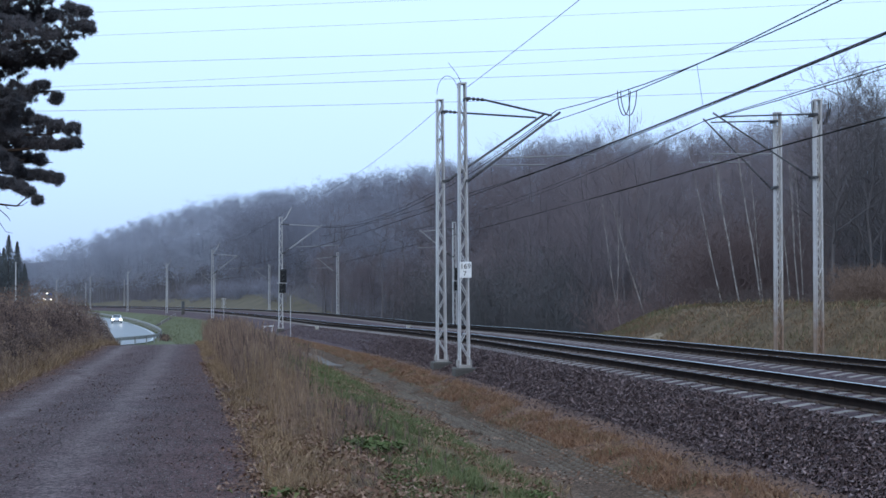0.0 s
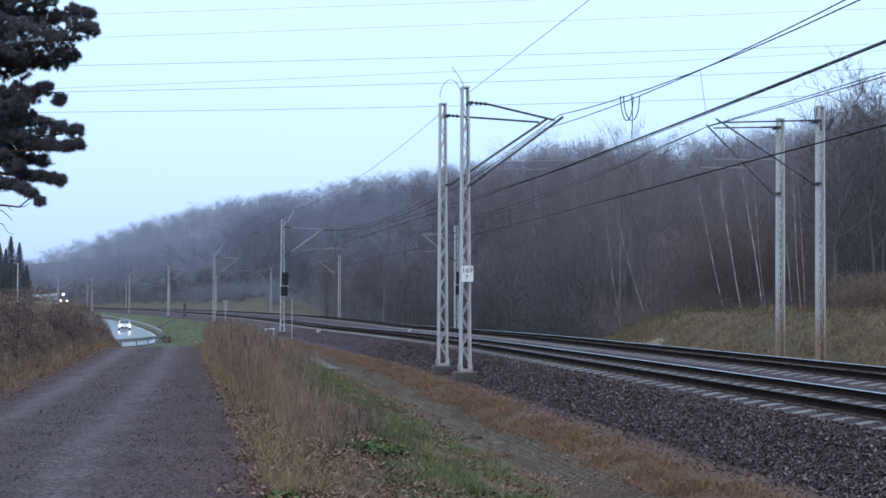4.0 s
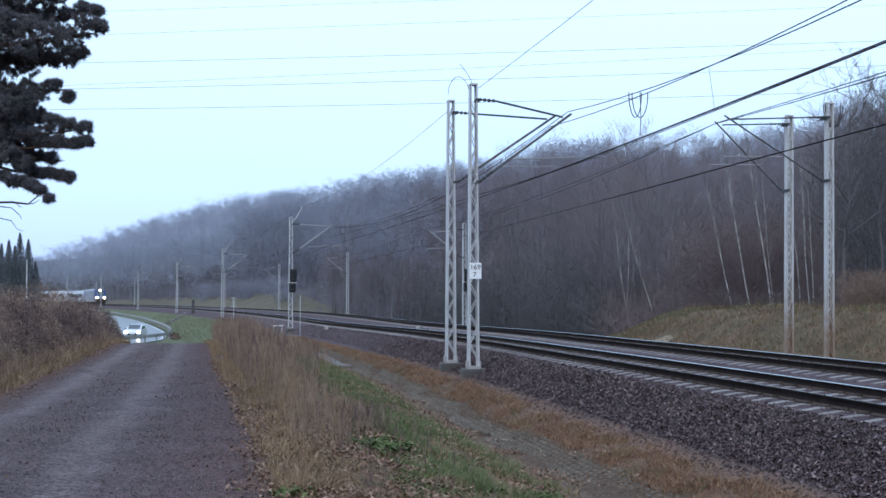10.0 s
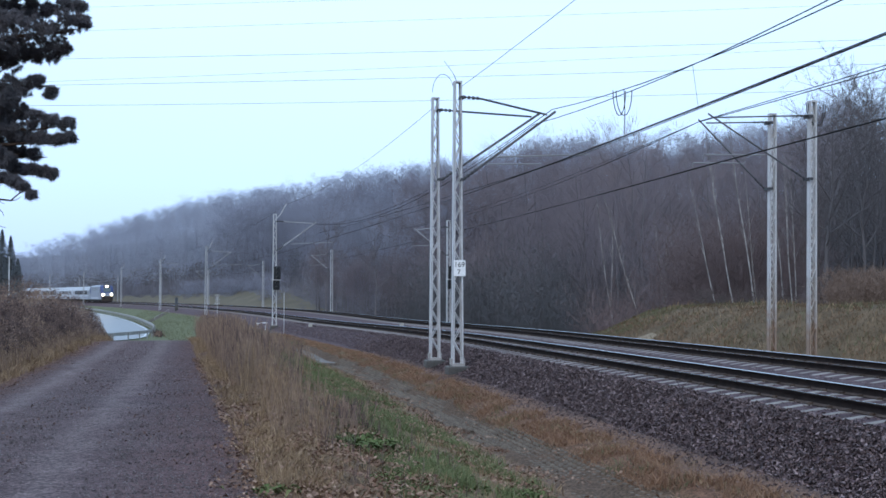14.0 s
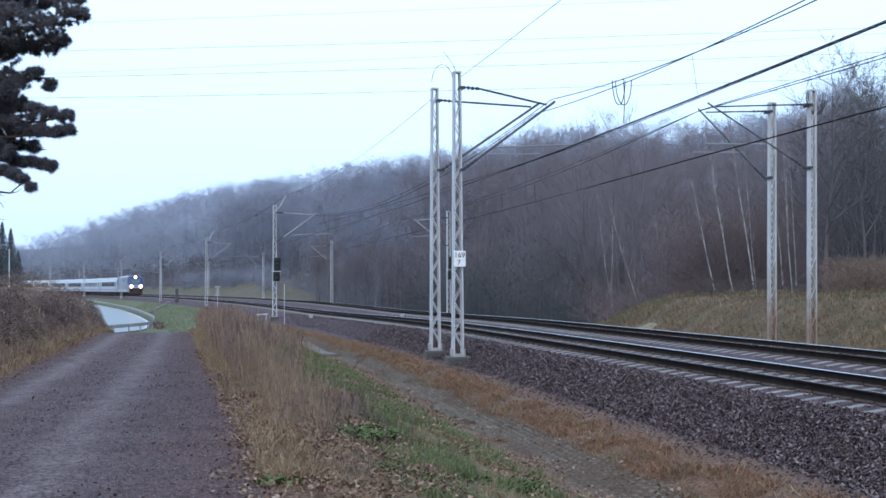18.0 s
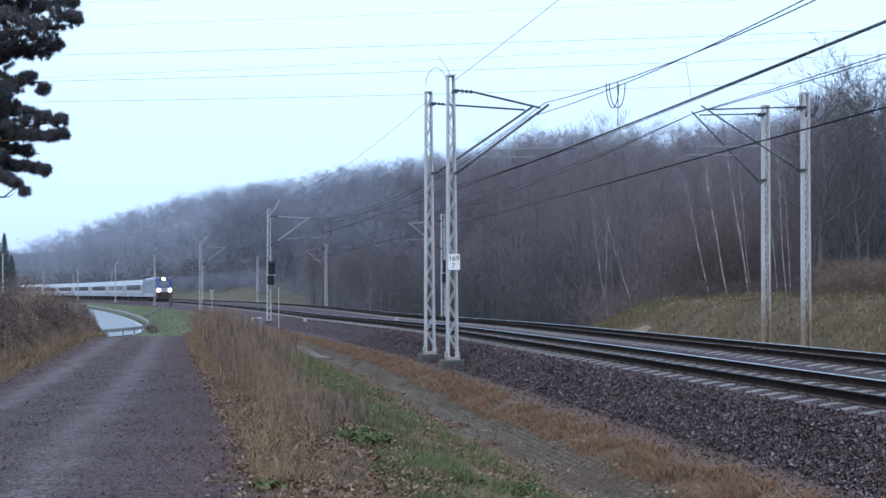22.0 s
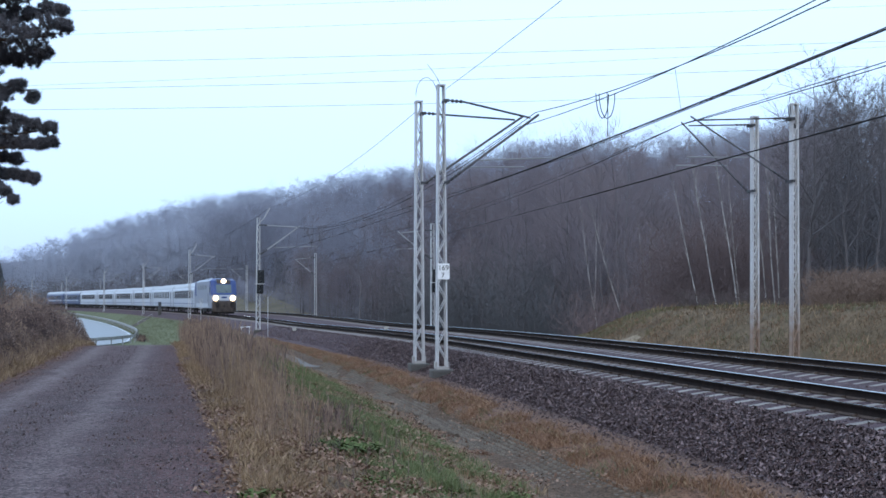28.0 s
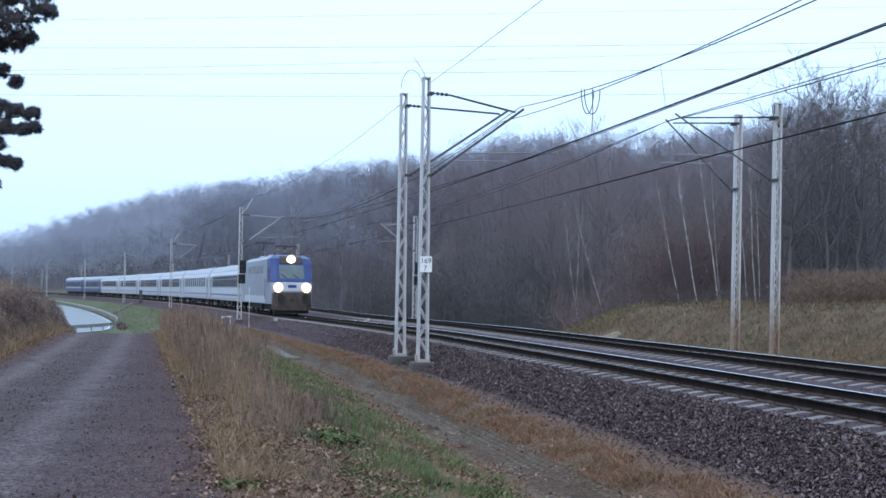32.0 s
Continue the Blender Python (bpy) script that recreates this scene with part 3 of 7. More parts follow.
near_arm_mat = plain("near_grey_tube", (0.27, 0.27, 0.28), 0.6, 0.2)
# Brackets of the farther masts get a paler grey that stands for haze.
hazy_arm_mat = plain("hazy_grey_tube", (0.33, 0.33, 0.345), 0.6, 0.2)
grey_tube_mat = plain("dull_grey_tube", (0.1, 0.1, 0.108), 0.6, 0.2)
rusty_galv_mat = material("rust_streaked_galvanised", [(0.42, 0.38, 0.34), (0.57, 0.56, 0.56), (0.68, 0.68, 0.69)], 0.8, 0.65, 0.2, 0.1, 20.0)


def rust_at_foot(m):
    """Rust that has crept up the lowest two metres of a mast."""
    n, l = m.node_tree.nodes, m.node_tree.links
    b = n["Principled BSDF"]
    old = b.inputs["Base Color"].links[0].from_socket
    co, sep, tex = n.new("ShaderNodeTexCoord"), n.new("ShaderNodeSeparateXYZ"), n.new("ShaderNodeTexNoise")
    tex.inputs["Scale"].default_value, tex.inputs["Detail"].default_value = 3.0, 6.0
    l.new(co.outputs["Object"], sep.inputs[0])
    l.new(co.outputs["Object"], tex.inputs["Vector"])
    reach, add = n.new("ShaderNodeMapRange"), n.new("ShaderNodeMath")
    add.operation = "MULTIPLY_ADD"
    add.inputs[1].default_value = 2.4
    l.new(tex.outputs["Fac"], add.inputs[0])
    l.new(sep.outputs["Z"], add.inputs[2])
    reach.inputs["From Min"].default_value, reach.inputs["From Max"].default_value = 1.4, 3.2
    reach.inputs["To Min"].default_value, reach.inputs["To Max"].default_value = 0.85, 0.0
    l.new(add.outputs[0], reach.inputs["Value"])
    mix = n.new("ShaderNodeMixRGB")
    l.new(reach.outputs[0], mix.inputs[0])
    l.new(old, mix.inputs[1])
    mix.inputs[2].default_value = (0.27, 0.165, 0.1, 1)
    l.new(mix.outputs[0], b.inputs["Base Color"])


rust_at_foot(rusty_galv_mat)
concrete_dark_mat = material("stained_concrete", [(0.05, 0.047, 0.044), (0.09, 0.085, 0.08), (0.14, 0.13, 0.12)], 1.5, 0.9, 0, 0.3, 20.0)
GALV = "galvanised lattice mast of the overhead line on a concrete footing"
FOOT = [-0.3, -0.8, -0.75, -0.7, -0.6, -0.5, -0.4]
MAST_S = [95.6, 159.4, 219.5, 278.1, 337.9, 393.9, 450.0]
pair_a = lattice_mast(GALV, 7.5)
pair_a.matrix_basis = spot(38.7, -3.0)
pair_b = lattice_mast("galvanised lattice mast with a white kilometre plate", 7.44)
pair_b.matrix_basis = spot(35.4, -3.0)
cantilever(pair_a, 1, (0.4, 7.15), (3.3, 7.15), (0.2, 5.02), (1.4, 5.53), (3.35, 5.58))
cantilever(pair_b, 1, (0.45, 7.02), (2.85, 6.72), (0.15, 4.72), (1.1, 5.38), (3.85, 5.52))
one = lattice_mast("slender galvanised lattice mast beside the near track", 7.6, 0.34, 0.3, 0.24)
cantilever(one, 1, (0.45, 7.1), (3.15, 7.09), (0.2, 5.0), (1.2, 5.48), (4.4, 5.62), hazy_arm_mat, 1.25)
bm = bmesh.new()
bar(bm, (0.4, 0, 7.58), (0.85, 0, 8.4), 0.03)
bar(bm, (0.1, 0, 7.3), (0.4, 0, 7.58), 0.025)
part("earth_wire_horn", bm, galv_mat, one)
for i, s in enumerate(MAST_S):
    m = one if i == 0 else copy_thing(one, Matrix())
    m.matrix_basis = spot(s, -3.0, FOOT[i]) @ Matrix.Diagonal((1, 1, 1 - FOOT[i] / 7.6, 1))
FAR_LABEL = "galvanised lattice mast beyond the far track, rust-streaked foot"
far_one = lattice_mast(FAR_LABEL, 7.08, 0.24, 0.2, 0.2, rust=True)
cantilever(far_one, -1, (0.3, 6.66), (3.2, 6.62), (0.2, 4.85), (1.45, 5.5), (3.3, 5.45), steel_mat, 0.72)
far_mate = lattice_mast(FAR_LABEL, 7.08, 0.24, 0.2, 0.2, rust=True)
cantilever(far_mate, -1, (0.3, 6.82), (2.43, 6.84), (0.25, 4.78), (0.9, 5.55), (2.6, 5.5), steel_mat, 0.72)
far_other = lattice_mast("galvanised lattice mast further along the far track", 7.3, 0.32, 0.3, 0.28)
cantilever(far_other, -1, (0.3, 6.82), (2.75, 6.7), (0.2, 4.75), (0.9, 5.5), (2.95, 5.4), hazy_arm_mat, 1.25)
for i, (s, u) in enumerate([(34.5, 7.2), (37.0, 7.2), (95, 10.4), (158, 12.7), (213.5, 13.6), (268, 13.8), (323, 13.8), (378.5, 13.8), (432, 13.8)]):
    m = (far_one, far_mate, far_other)[i] if i < 3 else copy_thing(far_other, Matrix())
    m.matrix_basis = spot(s, u, 0.0 if i < 2 else -0.32) @ pose(0, 0, 0, 0, 0.7 if i < 2 else 0, 0) @ Matrix.Diagonal((1, 1, 1.0 if i < 2 else 1.044, 1))
# ---- kilometre plate, signals and small lineside things ----
enamel_mat = plain("white_enamel", (0.78, 0.79, 0.8), 0.35)
black_mat = plain("black_enamel", (0.012, 0.012, 0.013), 0.45)
dark_paint_mat = plain("dark_grey_paint", (0.05, 0.05, 0.055), 0.55)


def lettering(name, text, size, mat, parent, at):
    """Raised figures from the built-in font, as a mesh part."""
    cu = bpy.data.curves.new(name, "FONT")
    cu.body, cu.size, cu.align_x, cu.align_y, cu.extrude = text, size, "CENTER", "CENTER", 0.003
    tmp = bpy.data.objects.new(name, cu)
    scene.collection.objects.link(tmp)
    me = bpy.data.meshes.new_from_object(tmp.evaluated_get(bpy.context.evaluated_depsgraph_get()))
    bpy.data.objects.remove(tmp)
    me.materials.clear()
    me.materials.append(mat)
    return part(name, me, None, parent, "", at)


def km_plate():
    plate = new("kilometre_plate")
    tagged(plate, "white enamel kilometre plate with black figures on a mast", "sign")
    bm = bmesh.new()
    box(bm, -0.165, 0.165, -0.012, 0.012, -0.22, 0.22, 0.006)
    part("panel", bm, enamel_mat, plate)
    turn = pose(0, 0, 0, 90, 0, 0)
    lettering("figures", "169", 0.2, black_mat, plate, pose(0, -0.016, 0.095) @ turn)
    lettering("figures", "7", 0.2, black_mat, plate, pose(-0.02, -0.016, -0.11) @ turn)
    bm = bmesh.new()
    for z in (-0.12, 0.12):
        box(bm, -0.16, 0.16, 0.012, 0.05, z - 0.02, z + 0.02)
    part("clamp", bm, galv_mat, plate)
    plate.matrix_basis = spot(35.4, -2.98, 2.24) @ pose(0, -0.205, 0, 0, 0, -14)
    return plate


def signal(s, u, dz):
    """A colour-light signal hung on a mast, its face down the line."""
    sig = new("railway_signal")
    tagged(sig, "black two-box railway signal head hung on a mast", "railway signal", "lineside signals")
    for name, x, z0, z1, n in (("upper_head", 0.16, 2.78, 3.78, 3), ("lower_head", 0.1, 2.02, 2.74, 2)):
        bm = bmesh.new()
        box(bm, x - 0.25, x + 0.25, -0.42, -0.2, z0, z1, 0.05)
        head = part(name, bm, black_mat, sig)
        for i in range(n):
            z = z0 + (z1 - z0) * (i + 0.5) / n
            part("hood", bar(bmesh.new(), (x, -0.42, z), (x, -0.6, z - 0.02), 0.1, 10), dark_paint_mat, head)
            part("lens", bar(bmesh.new(), (x, -0.6, z - 0.02), (x, -0.612, z - 0.02), 0.075, 10), lens_mat, head)
    bm = bmesh.new()
    box(bm, -0.3, 0.42, -0.5, -0.3, 2.725, 2.775)
    part("bracket", bm, galv_mat, sig)
    bm = bmesh.new()
    box(bm, -0.06, 0.06, -0.22, -0.14, 2.1, 3.7)
    part("hanger", bm, galv_mat, sig)
    sig.matrix_basis = spot(s, u, dz)
    return sig


lens_mat = plain("dark_signal_lens", (0.02, 0.022, 0.022), 0.15, 0, 0.5)
km_plate()
signal(95.6, -3.0, -0.1)
signal(95.0, 10.4, 0.0)


def post_sign():
    """A thin post that carries two open white triangles, point to point."""
    ob = new("lineside_sign")
    tagged(ob, "white hourglass lattice marker on a thin grey post", "railway sign")
    part("post", bar(bmesh.new(), (0, 0, -0.05), (0, 0, 2.75), 0.024, 8), galv_mat, ob)
    for a, b in (((-0.24, 2.7), (0.24, 1.75)), ((0.24, 2.7), (-0.24, 1.75)), ((-0.24, 2.7), (0.24, 2.7)), ((-0.24, 1.75), (0.24, 1.75)), ((-0.24, 2.22), (0.24, 2.22))):
        part("slat", bar(bmesh.new(), (a[0], -0.05, a[1]), (b[0], -0.05, b[1]), 0.022, 4), galv_mat, ob)
    ob.matrix_basis = spot(135.5, -4.1, float(ground_z(135.5, -4.1)))


def thin_post(s, u, h, label):
    ob = new("marker_post")
    tagged(ob, label, "post", "marker posts")
    part("pole", bar(bmesh.new(), (0, 0, -0.1), (0, 0, h), 0.02, 8), galv_mat, ob)
    bm = bmesh.new()
    bmesh.ops.create_uvsphere(bm, u_segments=8, v_segments=5, radius=0.03, matrix=Matrix.Translation((0, 0, h)))
    part("cap", bm, galv_mat, ob)
    bm = bmesh.new()
    box(bm, -0.12, 0.12, -0.12, 0.12, -0.12, 0.04, 0.02)
    part("foot", bm, concrete_dark_mat, ob)
    ob.matrix_basis = spot(s, u, float(ground_z(s, u)))


def low_frame(s, u):
    ob = new("low_barrier_frame")
    tagged(ob, "low white tubular frame on the ballast shoulder", "frame")
    for x in (-0.33, 0.3):
        part("leg", bar(bmesh.new(), (x, 0, -0.1), (x, 0, 0.42), 0.03, 8), enamel_mat, ob)
    part("crossbar", bar(bmesh.new(), (-0.42, 0, 0.42), (0.42, 0, 0.45), 0.035, 8), enamel_mat, ob)
    ob.matrix_basis = spot(s, u, float(ground_z(s, u)) + 0.1)


beige_mat = plain("faded_beige_plastic", (0.4, 0.38, 0.34), 0.6)


def track_box(s, u, label):
    ob = new("track_connection_box")
    tagged(ob, label, "junction box", "track connection boxes")
    bm = bmesh.new()
    box(bm, -0.2, 0.2, -0.15, 0.15, -0.2, 0.12, 0.04)
    part("housing", bm, beige_mat, ob)
    bm = bmesh.new()
    box(bm, -0.22, 0.22, -0.17, 0.17, 0.12, 0.15, 0.01)
    part("lid", bm, beige_mat, ob)
    part("conduit", bar(bmesh.new(), (0.2, 0, -0.02), (0.55, 0, -0.14), 0.03, 8), black_mat, ob)
    ob.matrix_basis = spot(s, u, -0.16 + float(grade(s))) @ Matrix.Scale(0.6, 4)


cabinet_mat = plain("grey_blue_paint", (0.075, 0.082, 0.095), 0.6)


def cabinet(s, u, w, h, z):
    ob = new("relay_cabinet")
    tagged(ob, "dull grey-blue lineside relay cabinet", "cabinet", "relay cabinets")
    bm = bmesh.new()
    box(bm, -w / 2, w / 2, -0.25, 0.25, 0.1, h, 0.02)
    part("body", bm, cabinet_mat, ob)
    bm = bmesh.new()
    box(bm, -w / 2 - 0.05, w / 2 + 0.05, -0.3, 0.3, h, h + 0.06, 0.02)
    part("roof", bm, dark_paint_mat, ob)
    bm = bmesh.new()
    box(bm, -w / 2 + 0.04, w / 2 - 0.04, -0.27, -0.25, 0.2, h - 0.08)
    door = part("door", bm, cabinet_mat, ob)
    part("handle", bar(bmesh.new(), (w / 2 - 0.12, -0.29, h * 0.5), (w / 2 - 0.12, -0.29, h * 0.6), 0.015), galv_mat, door)
    bm = bmesh.new()
    box(bm, -w / 2 - 0.04, w / 2 + 0.04, -0.3, 0.3, -0.9, 0.1)
    part("plinth", bm, concrete_dark_mat, ob)
    ob.matrix_basis = spot(s, u, z)


post_sign()
thin_post(85.5, -3.4, 2.75, "thin grey steel marker post beside the ballast")
low_frame(97.5, -3.75)
track_box(80.5, -2.25, "small faded beige connection box on the ballast shoulder")
track_box(82.0, 4.0, "small faded beige connection box between the tracks")
cabinet(199, -2.75, 0.42, 1.15, -0.05)


# ---- overhead wires ----
def wire(name, label, pts, r=0.012, parent=None, mat=None, category="overhead wire", group="overhead wires"):
    me = raw_mesh(name, *tube(pts, r, 5), mat or wire_mat, flat=False)
    if parent:
        return part(name, me, None, parent)
    return tagged(new(name, me), label, category, group)


def line_points(keys, n=14, sag=0.0):
    """Points through keys of (s, u, z), hanging by sag (one for all spans, or one each) between each two."""
    out = []
    for k, ((s0, u0, z0), (s1, u1, z1)) in enumerate(zip(keys[:-1], keys[1:])):
        hang = sag[k] if isinstance(sag, (list, tuple)) else sag
        for i in range(n):
            t = i / n
            s, u, z = s0 + (s1 - s0) * t, u0 + (u1 - u0) * t, z0 + (z1 - z0) * t - hang * 4 * t * (1 - t)
            x, y = place(s, u)
            out.append((float(x), float(y), z))
    x, y = place(keys[-1][0], keys[-1][1])
    return out + [(float(x), float(y), keys[-1][2])]


def taper(r, keys, full=30):
    """Full thickness over the first span, thinner wire beyond."""
    return np.where(np.arange(14 * (keys - 1) + 1) < full, r, r * 0.5)


def drops(s0, s1, n):
    """Where droppers hang between two masts."""
    return [25.9] if 0 < s0 < 20 else [] if s0 < 20 else [s0 + (s1 - s0) * i / n for i in range(1, n)]


def overhead(tag, keys_s, off, mess_z, con_z, sag, drop_step, ahead=0, full=30):
    """One track's overhead line: contact wires, messenger wire and the droppers between them."""
    line = new("overhead_line")
    tagged(line, tag, "overhead wire", "overhead wires")
    con, mes = [], []
    sags = sag if isinstance(sag, (list, tuple)) else [sag] * (len(keys_s) - 1)
    for i, s in enumerate(keys_s):
        o = float(off(np.array(s)))
        st = 0.0 if i < ahead else 0.25 if (i - ahead) % 2 == (0 if ahead else 1) else -0.25
        con.append((s, o + st, con_z))
        mes.append((s, o + st * 0.3, mess_z))
    for d in (-0.03, 0.03):
        part("contact_wire", raw_mesh("contact_wire", *tube(line_points([(s, u + d, z) for s, u, z in con]), taper(0.0115, len(con), full), 5), wire_mat), None, line)
    part("messenger_wire", raw_mesh("messenger_wire", *tube(line_points(mes, 14, sags), taper(0.0125, len(mes), full), 5), wire_mat), None, line)
    for (s0, u0, z0), (s1, u1, z1), (a0, b0, c0), (a1, b1, c1), hang in zip(mes[:-1], mes[1:], con[:-1], con[1:], sags):
        if s0 > 160:
            break
        n = max(2, int((s1 - s0) / drop_step))
        for s in drops(s0, s1, n):
            t = (s - s0) / (s1 - s0)
            x, y = place(s, u0 + (u1 - u0) * t)
            z = z0 + (z1 - z0) * t - hang * 4 * t * (1 - t)
            x2, y2 = place(s, b0 + (b1 - b0) * t)
            part("dropper", raw_mesh("dropper", *tube([(x, y, z), (x2, y2, c0 + (c1 - c0) * t)], 0.0045, 4), wire_mat), None, line)
    return line


near_line = overhead("black overhead wires hung over the near track", [-58, 1.5, 36.5, 95.6, 159.4, 219.5, 278.1, 337.9, 393.9, 450], lambda s: 0 * s, 6.95, 5.42, [0.9, 0.76] + [0.92] * 7, 4.0, 2)
second = [(-50, 0.05, 6.8), (7.3, 0.05, 6.8), (38.7, 0.15, 6.82), (95.6, 0.1, 6.9)]
part("messenger_wire", raw_mesh("messenger_wire", *tube(line_points(second, 14, [0.9, 0.5, 0.95]), 0.012, 5), wire_mat), None, near_line)
part("contact_wire", raw_mesh("contact_wire", *tube(line_points([(-25, -0.2, 5.5), (35.4, 0.55, 5.48), (95.6, 0.2, 6.2)]), 0.0095, 5), wire_mat), None, near_line)
far_line = overhead("black overhead wires hung over the far track", [-25, 35.8, 95, 157, 215, 275, 335, 392, 450], lambda s: spread(s), 6.6, 5.3, 0.5, 6.5, full=17)
part("messenger_wire", raw_mesh("messenger_wire", *tube(line_points([(-25, 4.6, 6.5), (37.1, 5.0, 6.85), (95, 6.6, 6.6)], 14, 0.3), taper(0.012, 3, 16), 5), wire_mat), None, far_line)

# the feeder above the near masts, and the loops of its joints
wire("earth_wire", "thin dark earth wire strung along the mast tops", line_points([(-25, -2.9, 7.55), (35.4, -2.86, 7.36)], 14, 0.25), 0.007)
wire("earth_wire", "thin dark earth wire strung along the mast tops", line_points([(38.7, -3.1, 7.2), (95.6, -2.2, 8.4), (159.4, -2.2, 8.4), (219.5, -2.2, 8.4), (278.1, -2.2, 8.4)], 14, 0.3), 0.007)


def loop(s, u, z, w, h, n=16, r=0.008, label="slack loop of thin black jumper wire", ring=0.0):
    pts = []
    for i in range(n + 1):
        a = math.pi * (i / n) * (1 + ring) - math.pi * ring / 2
        m = spot(s, u + w * math.cos(a), z + h * math.sin(a))
        pts.append(tuple(m.translation))
    wire("jumper_loop", label, pts, r, group="jumper loops")


loop(37.2, -3.05, 7.45, 0.32, 0.55)
for du, dz in ((-0.38, 0.62), (-0.27, 0.48)):
    wire("jumper_loop", "loose thin wire end sticking up from a mast top", [tuple(spot(35.4, -3.0 + du * f, 7.42 + dz * f ** 0.7).translation) for f in (0.0, 0.3, 0.65, 1.0)], 0.006, group="jumper loops")
for du, w in ((-0.1, 0.16), (0.02, 0.2)):
    loop(30.1, 0.0 + du, 6.45, w, -0.6, label="hanging loop of black jumper cable between overhead wires", r=0.012)
x, y = place(30.1, 0.02)
wire("jumper_loop", "jumper cable hanging down to the contact wire", [(float(x), float(y), 6.5), (float(x) + 0.02, float(y), 5.95), (float(x), float(y), 5.42)], 0.01, group="jumper loops")
for du in (0.08, 0.14):
    loop(34.5, 7.3 + du, 7.05, 0.27, -0.65, label="hanging loop of black jumper cable at a mast top", r=0.014)

# the power line that crosses high over the railway, square to the view
cable_mat = plain("grey_aluminium_cable", (0.075, 0.08, 0.095), 0.6, 0.2)
for x0, z0, rise, bow in ((-28.7, 25.03, 0.0304, 0.00004), (-26.9, 23.16, 0.0344, 0.00004), (-29.2, 20.8, 0.0200, 0.0001), (-27.8, 19.06, 0.0400, 0.0001), (-31.0, 18.62, 0.0180, 0.00015), (-33.3, 16.92, 0.0085, 0.0002)):
    pts = [(x, 100.0, z0 + rise * (x - x0) + bow * (x - x0) ** 2) for x in np.linspace(-160, 160, 41)]
    wire("power_cable", "high-voltage cable slung across the sky above the railway", pts, 0.010 if x0 in (-27.8, -28.7, -26.9) else 0.014, mat=cable_mat, category="power cable", group="power line cables")
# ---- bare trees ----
# Haze is put into these colours: paler and bluer the farther the trees.
hazy_bark_mat = material("hazy_bark", [(0.134, 0.127, 0.148), (0.168, 0.161, 0.187), (0.202, 0.192, 0.224)], 2.0, 0.95, 0, 0.0, 20.0, "island")
hazy_twig_mat = material("hazy_twigs", [(0.19, 0.2, 0.25), (0.23, 0.241, 0.3), (0.27, 0.283, 0.35)], 0.06, 0.9, 0, 0.0, 0.6, spec=0.1, soft=0.8)
hazier_bark_mat = material("hazier_bark", [(0.19, 0.186, 0.215), (0.22, 0.216, 0.25), (0.25, 0.246, 0.285)], 2.0, 0.95, 0, 0.0, 20.0, "island")
hazier_twig_mat = material("hazier_twigs", [(0.3, 0.325, 0.4), (0.343, 0.371, 0.455), (0.386, 0.417, 0.51)], 0.06, 0.9, 0, 0.0, 0.6, spec=0.1, soft=0.85)
# Bark darkened for silhouettes on the sky and shade at the wood's foot.
edge_bark_mat = material("shaded_grey_bark", [(0.078, 0.071, 0.074), (0.108, 0.099, 0.103), (0.145, 0.133, 0.139)], 1.0, 0.95, 0, 0.2, 12.0)


def tree_template(seed, limbs=16, twigs=26, lean=0.0, spread_out=0.2, start=0.3, stout=1.0, slip=0.0011, limb=0.55, fuzz=1.0, round_top=False, loose=0.022, astray=0.5):
    """A bare tree one unit high: trunk and limbs as tapered tubes, twigs as thin slips."""
    r = np.random.default_rng(seed)
    wood, fine = [], []
    n = 7
    h = np.linspace(0, 1, n)
    bend = np.cumsum(r.normal(0, 0.012, (n, 2)), 0) * np.minimum(1, h * 3)[:, None] + np.outer(h, [lean, 0])
    trunk = np.column_stack([bend, h * 0.88])
    v, f = tube(trunk, stout * np.interp(h, [0, 0.05, 1], [0.011, 0.0078, 0.0014]), 5)
    wood.append((v, f))
    tri_v, tri_f = [], []

    def slips(p, d, length, count, wide):
        for _ in range(count):
            q = p + d * r.uniform(0.1, 1.1) * length + r.normal(0, loose, 3)
            e = d * (1.5 - astray) + r.normal(0, astray, 3)
            e[2] += 0.35
            e *= fuzz * r.uniform(0.035, 0.085) / np.linalg.norm(e)
            side = np.cross(e, r.normal(0, 1, 3))
            side *= wide / (np.linalg.norm(side) + 1e-9)
            k = len(tri_v)
            tri_v.extend([q - side, q + side, q + e])
            tri_f.append((k, k + 1, k + 2))

    for i in range(limbs):
        t = start + (0.97 - start) * (i + r.uniform(0, 1)) / limbs
        p = np.array([np.interp(t, h, trunk[:, j]) for j in range(3)])
        a = r.uniform(0, 2 * np.pi)
        length = spread_out * (1.15 - 0.75 * t) * r.uniform(0.7, 1.3) + 0.03
        if round_top:
            length = spread_out * math.sqrt(max(0.08, 1 - ((t - 0.55) / 0.45) ** 2)) * r.uniform(0.75, 1.15)
        d = np.array([math.cos(a), math.sin(a), r.uniform(0.2, 0.7) if round_top else r.uniform(0.35, 1.2)])
        d /= np.linalg.norm(d)
        mid = p + d * length * 0.5 + r.normal(0, 0.01, 3)
        end = p + d * length + np.array([0, 0, length * 0.25])
        v, f = tube([p, mid, end], stout * limb * np.array([0.0038 * (1.3 - t) + 0.0008, 0.0024 * (1.3 - t) + 0.0006, 0.0005]), 3)
        wood.append((v, f))
        slips(p, (end - p) / length, length, twigs, slip)
    wv, wf = join(wood)
    return wv, wf, np.array(tri_v), np.array(tri_f)


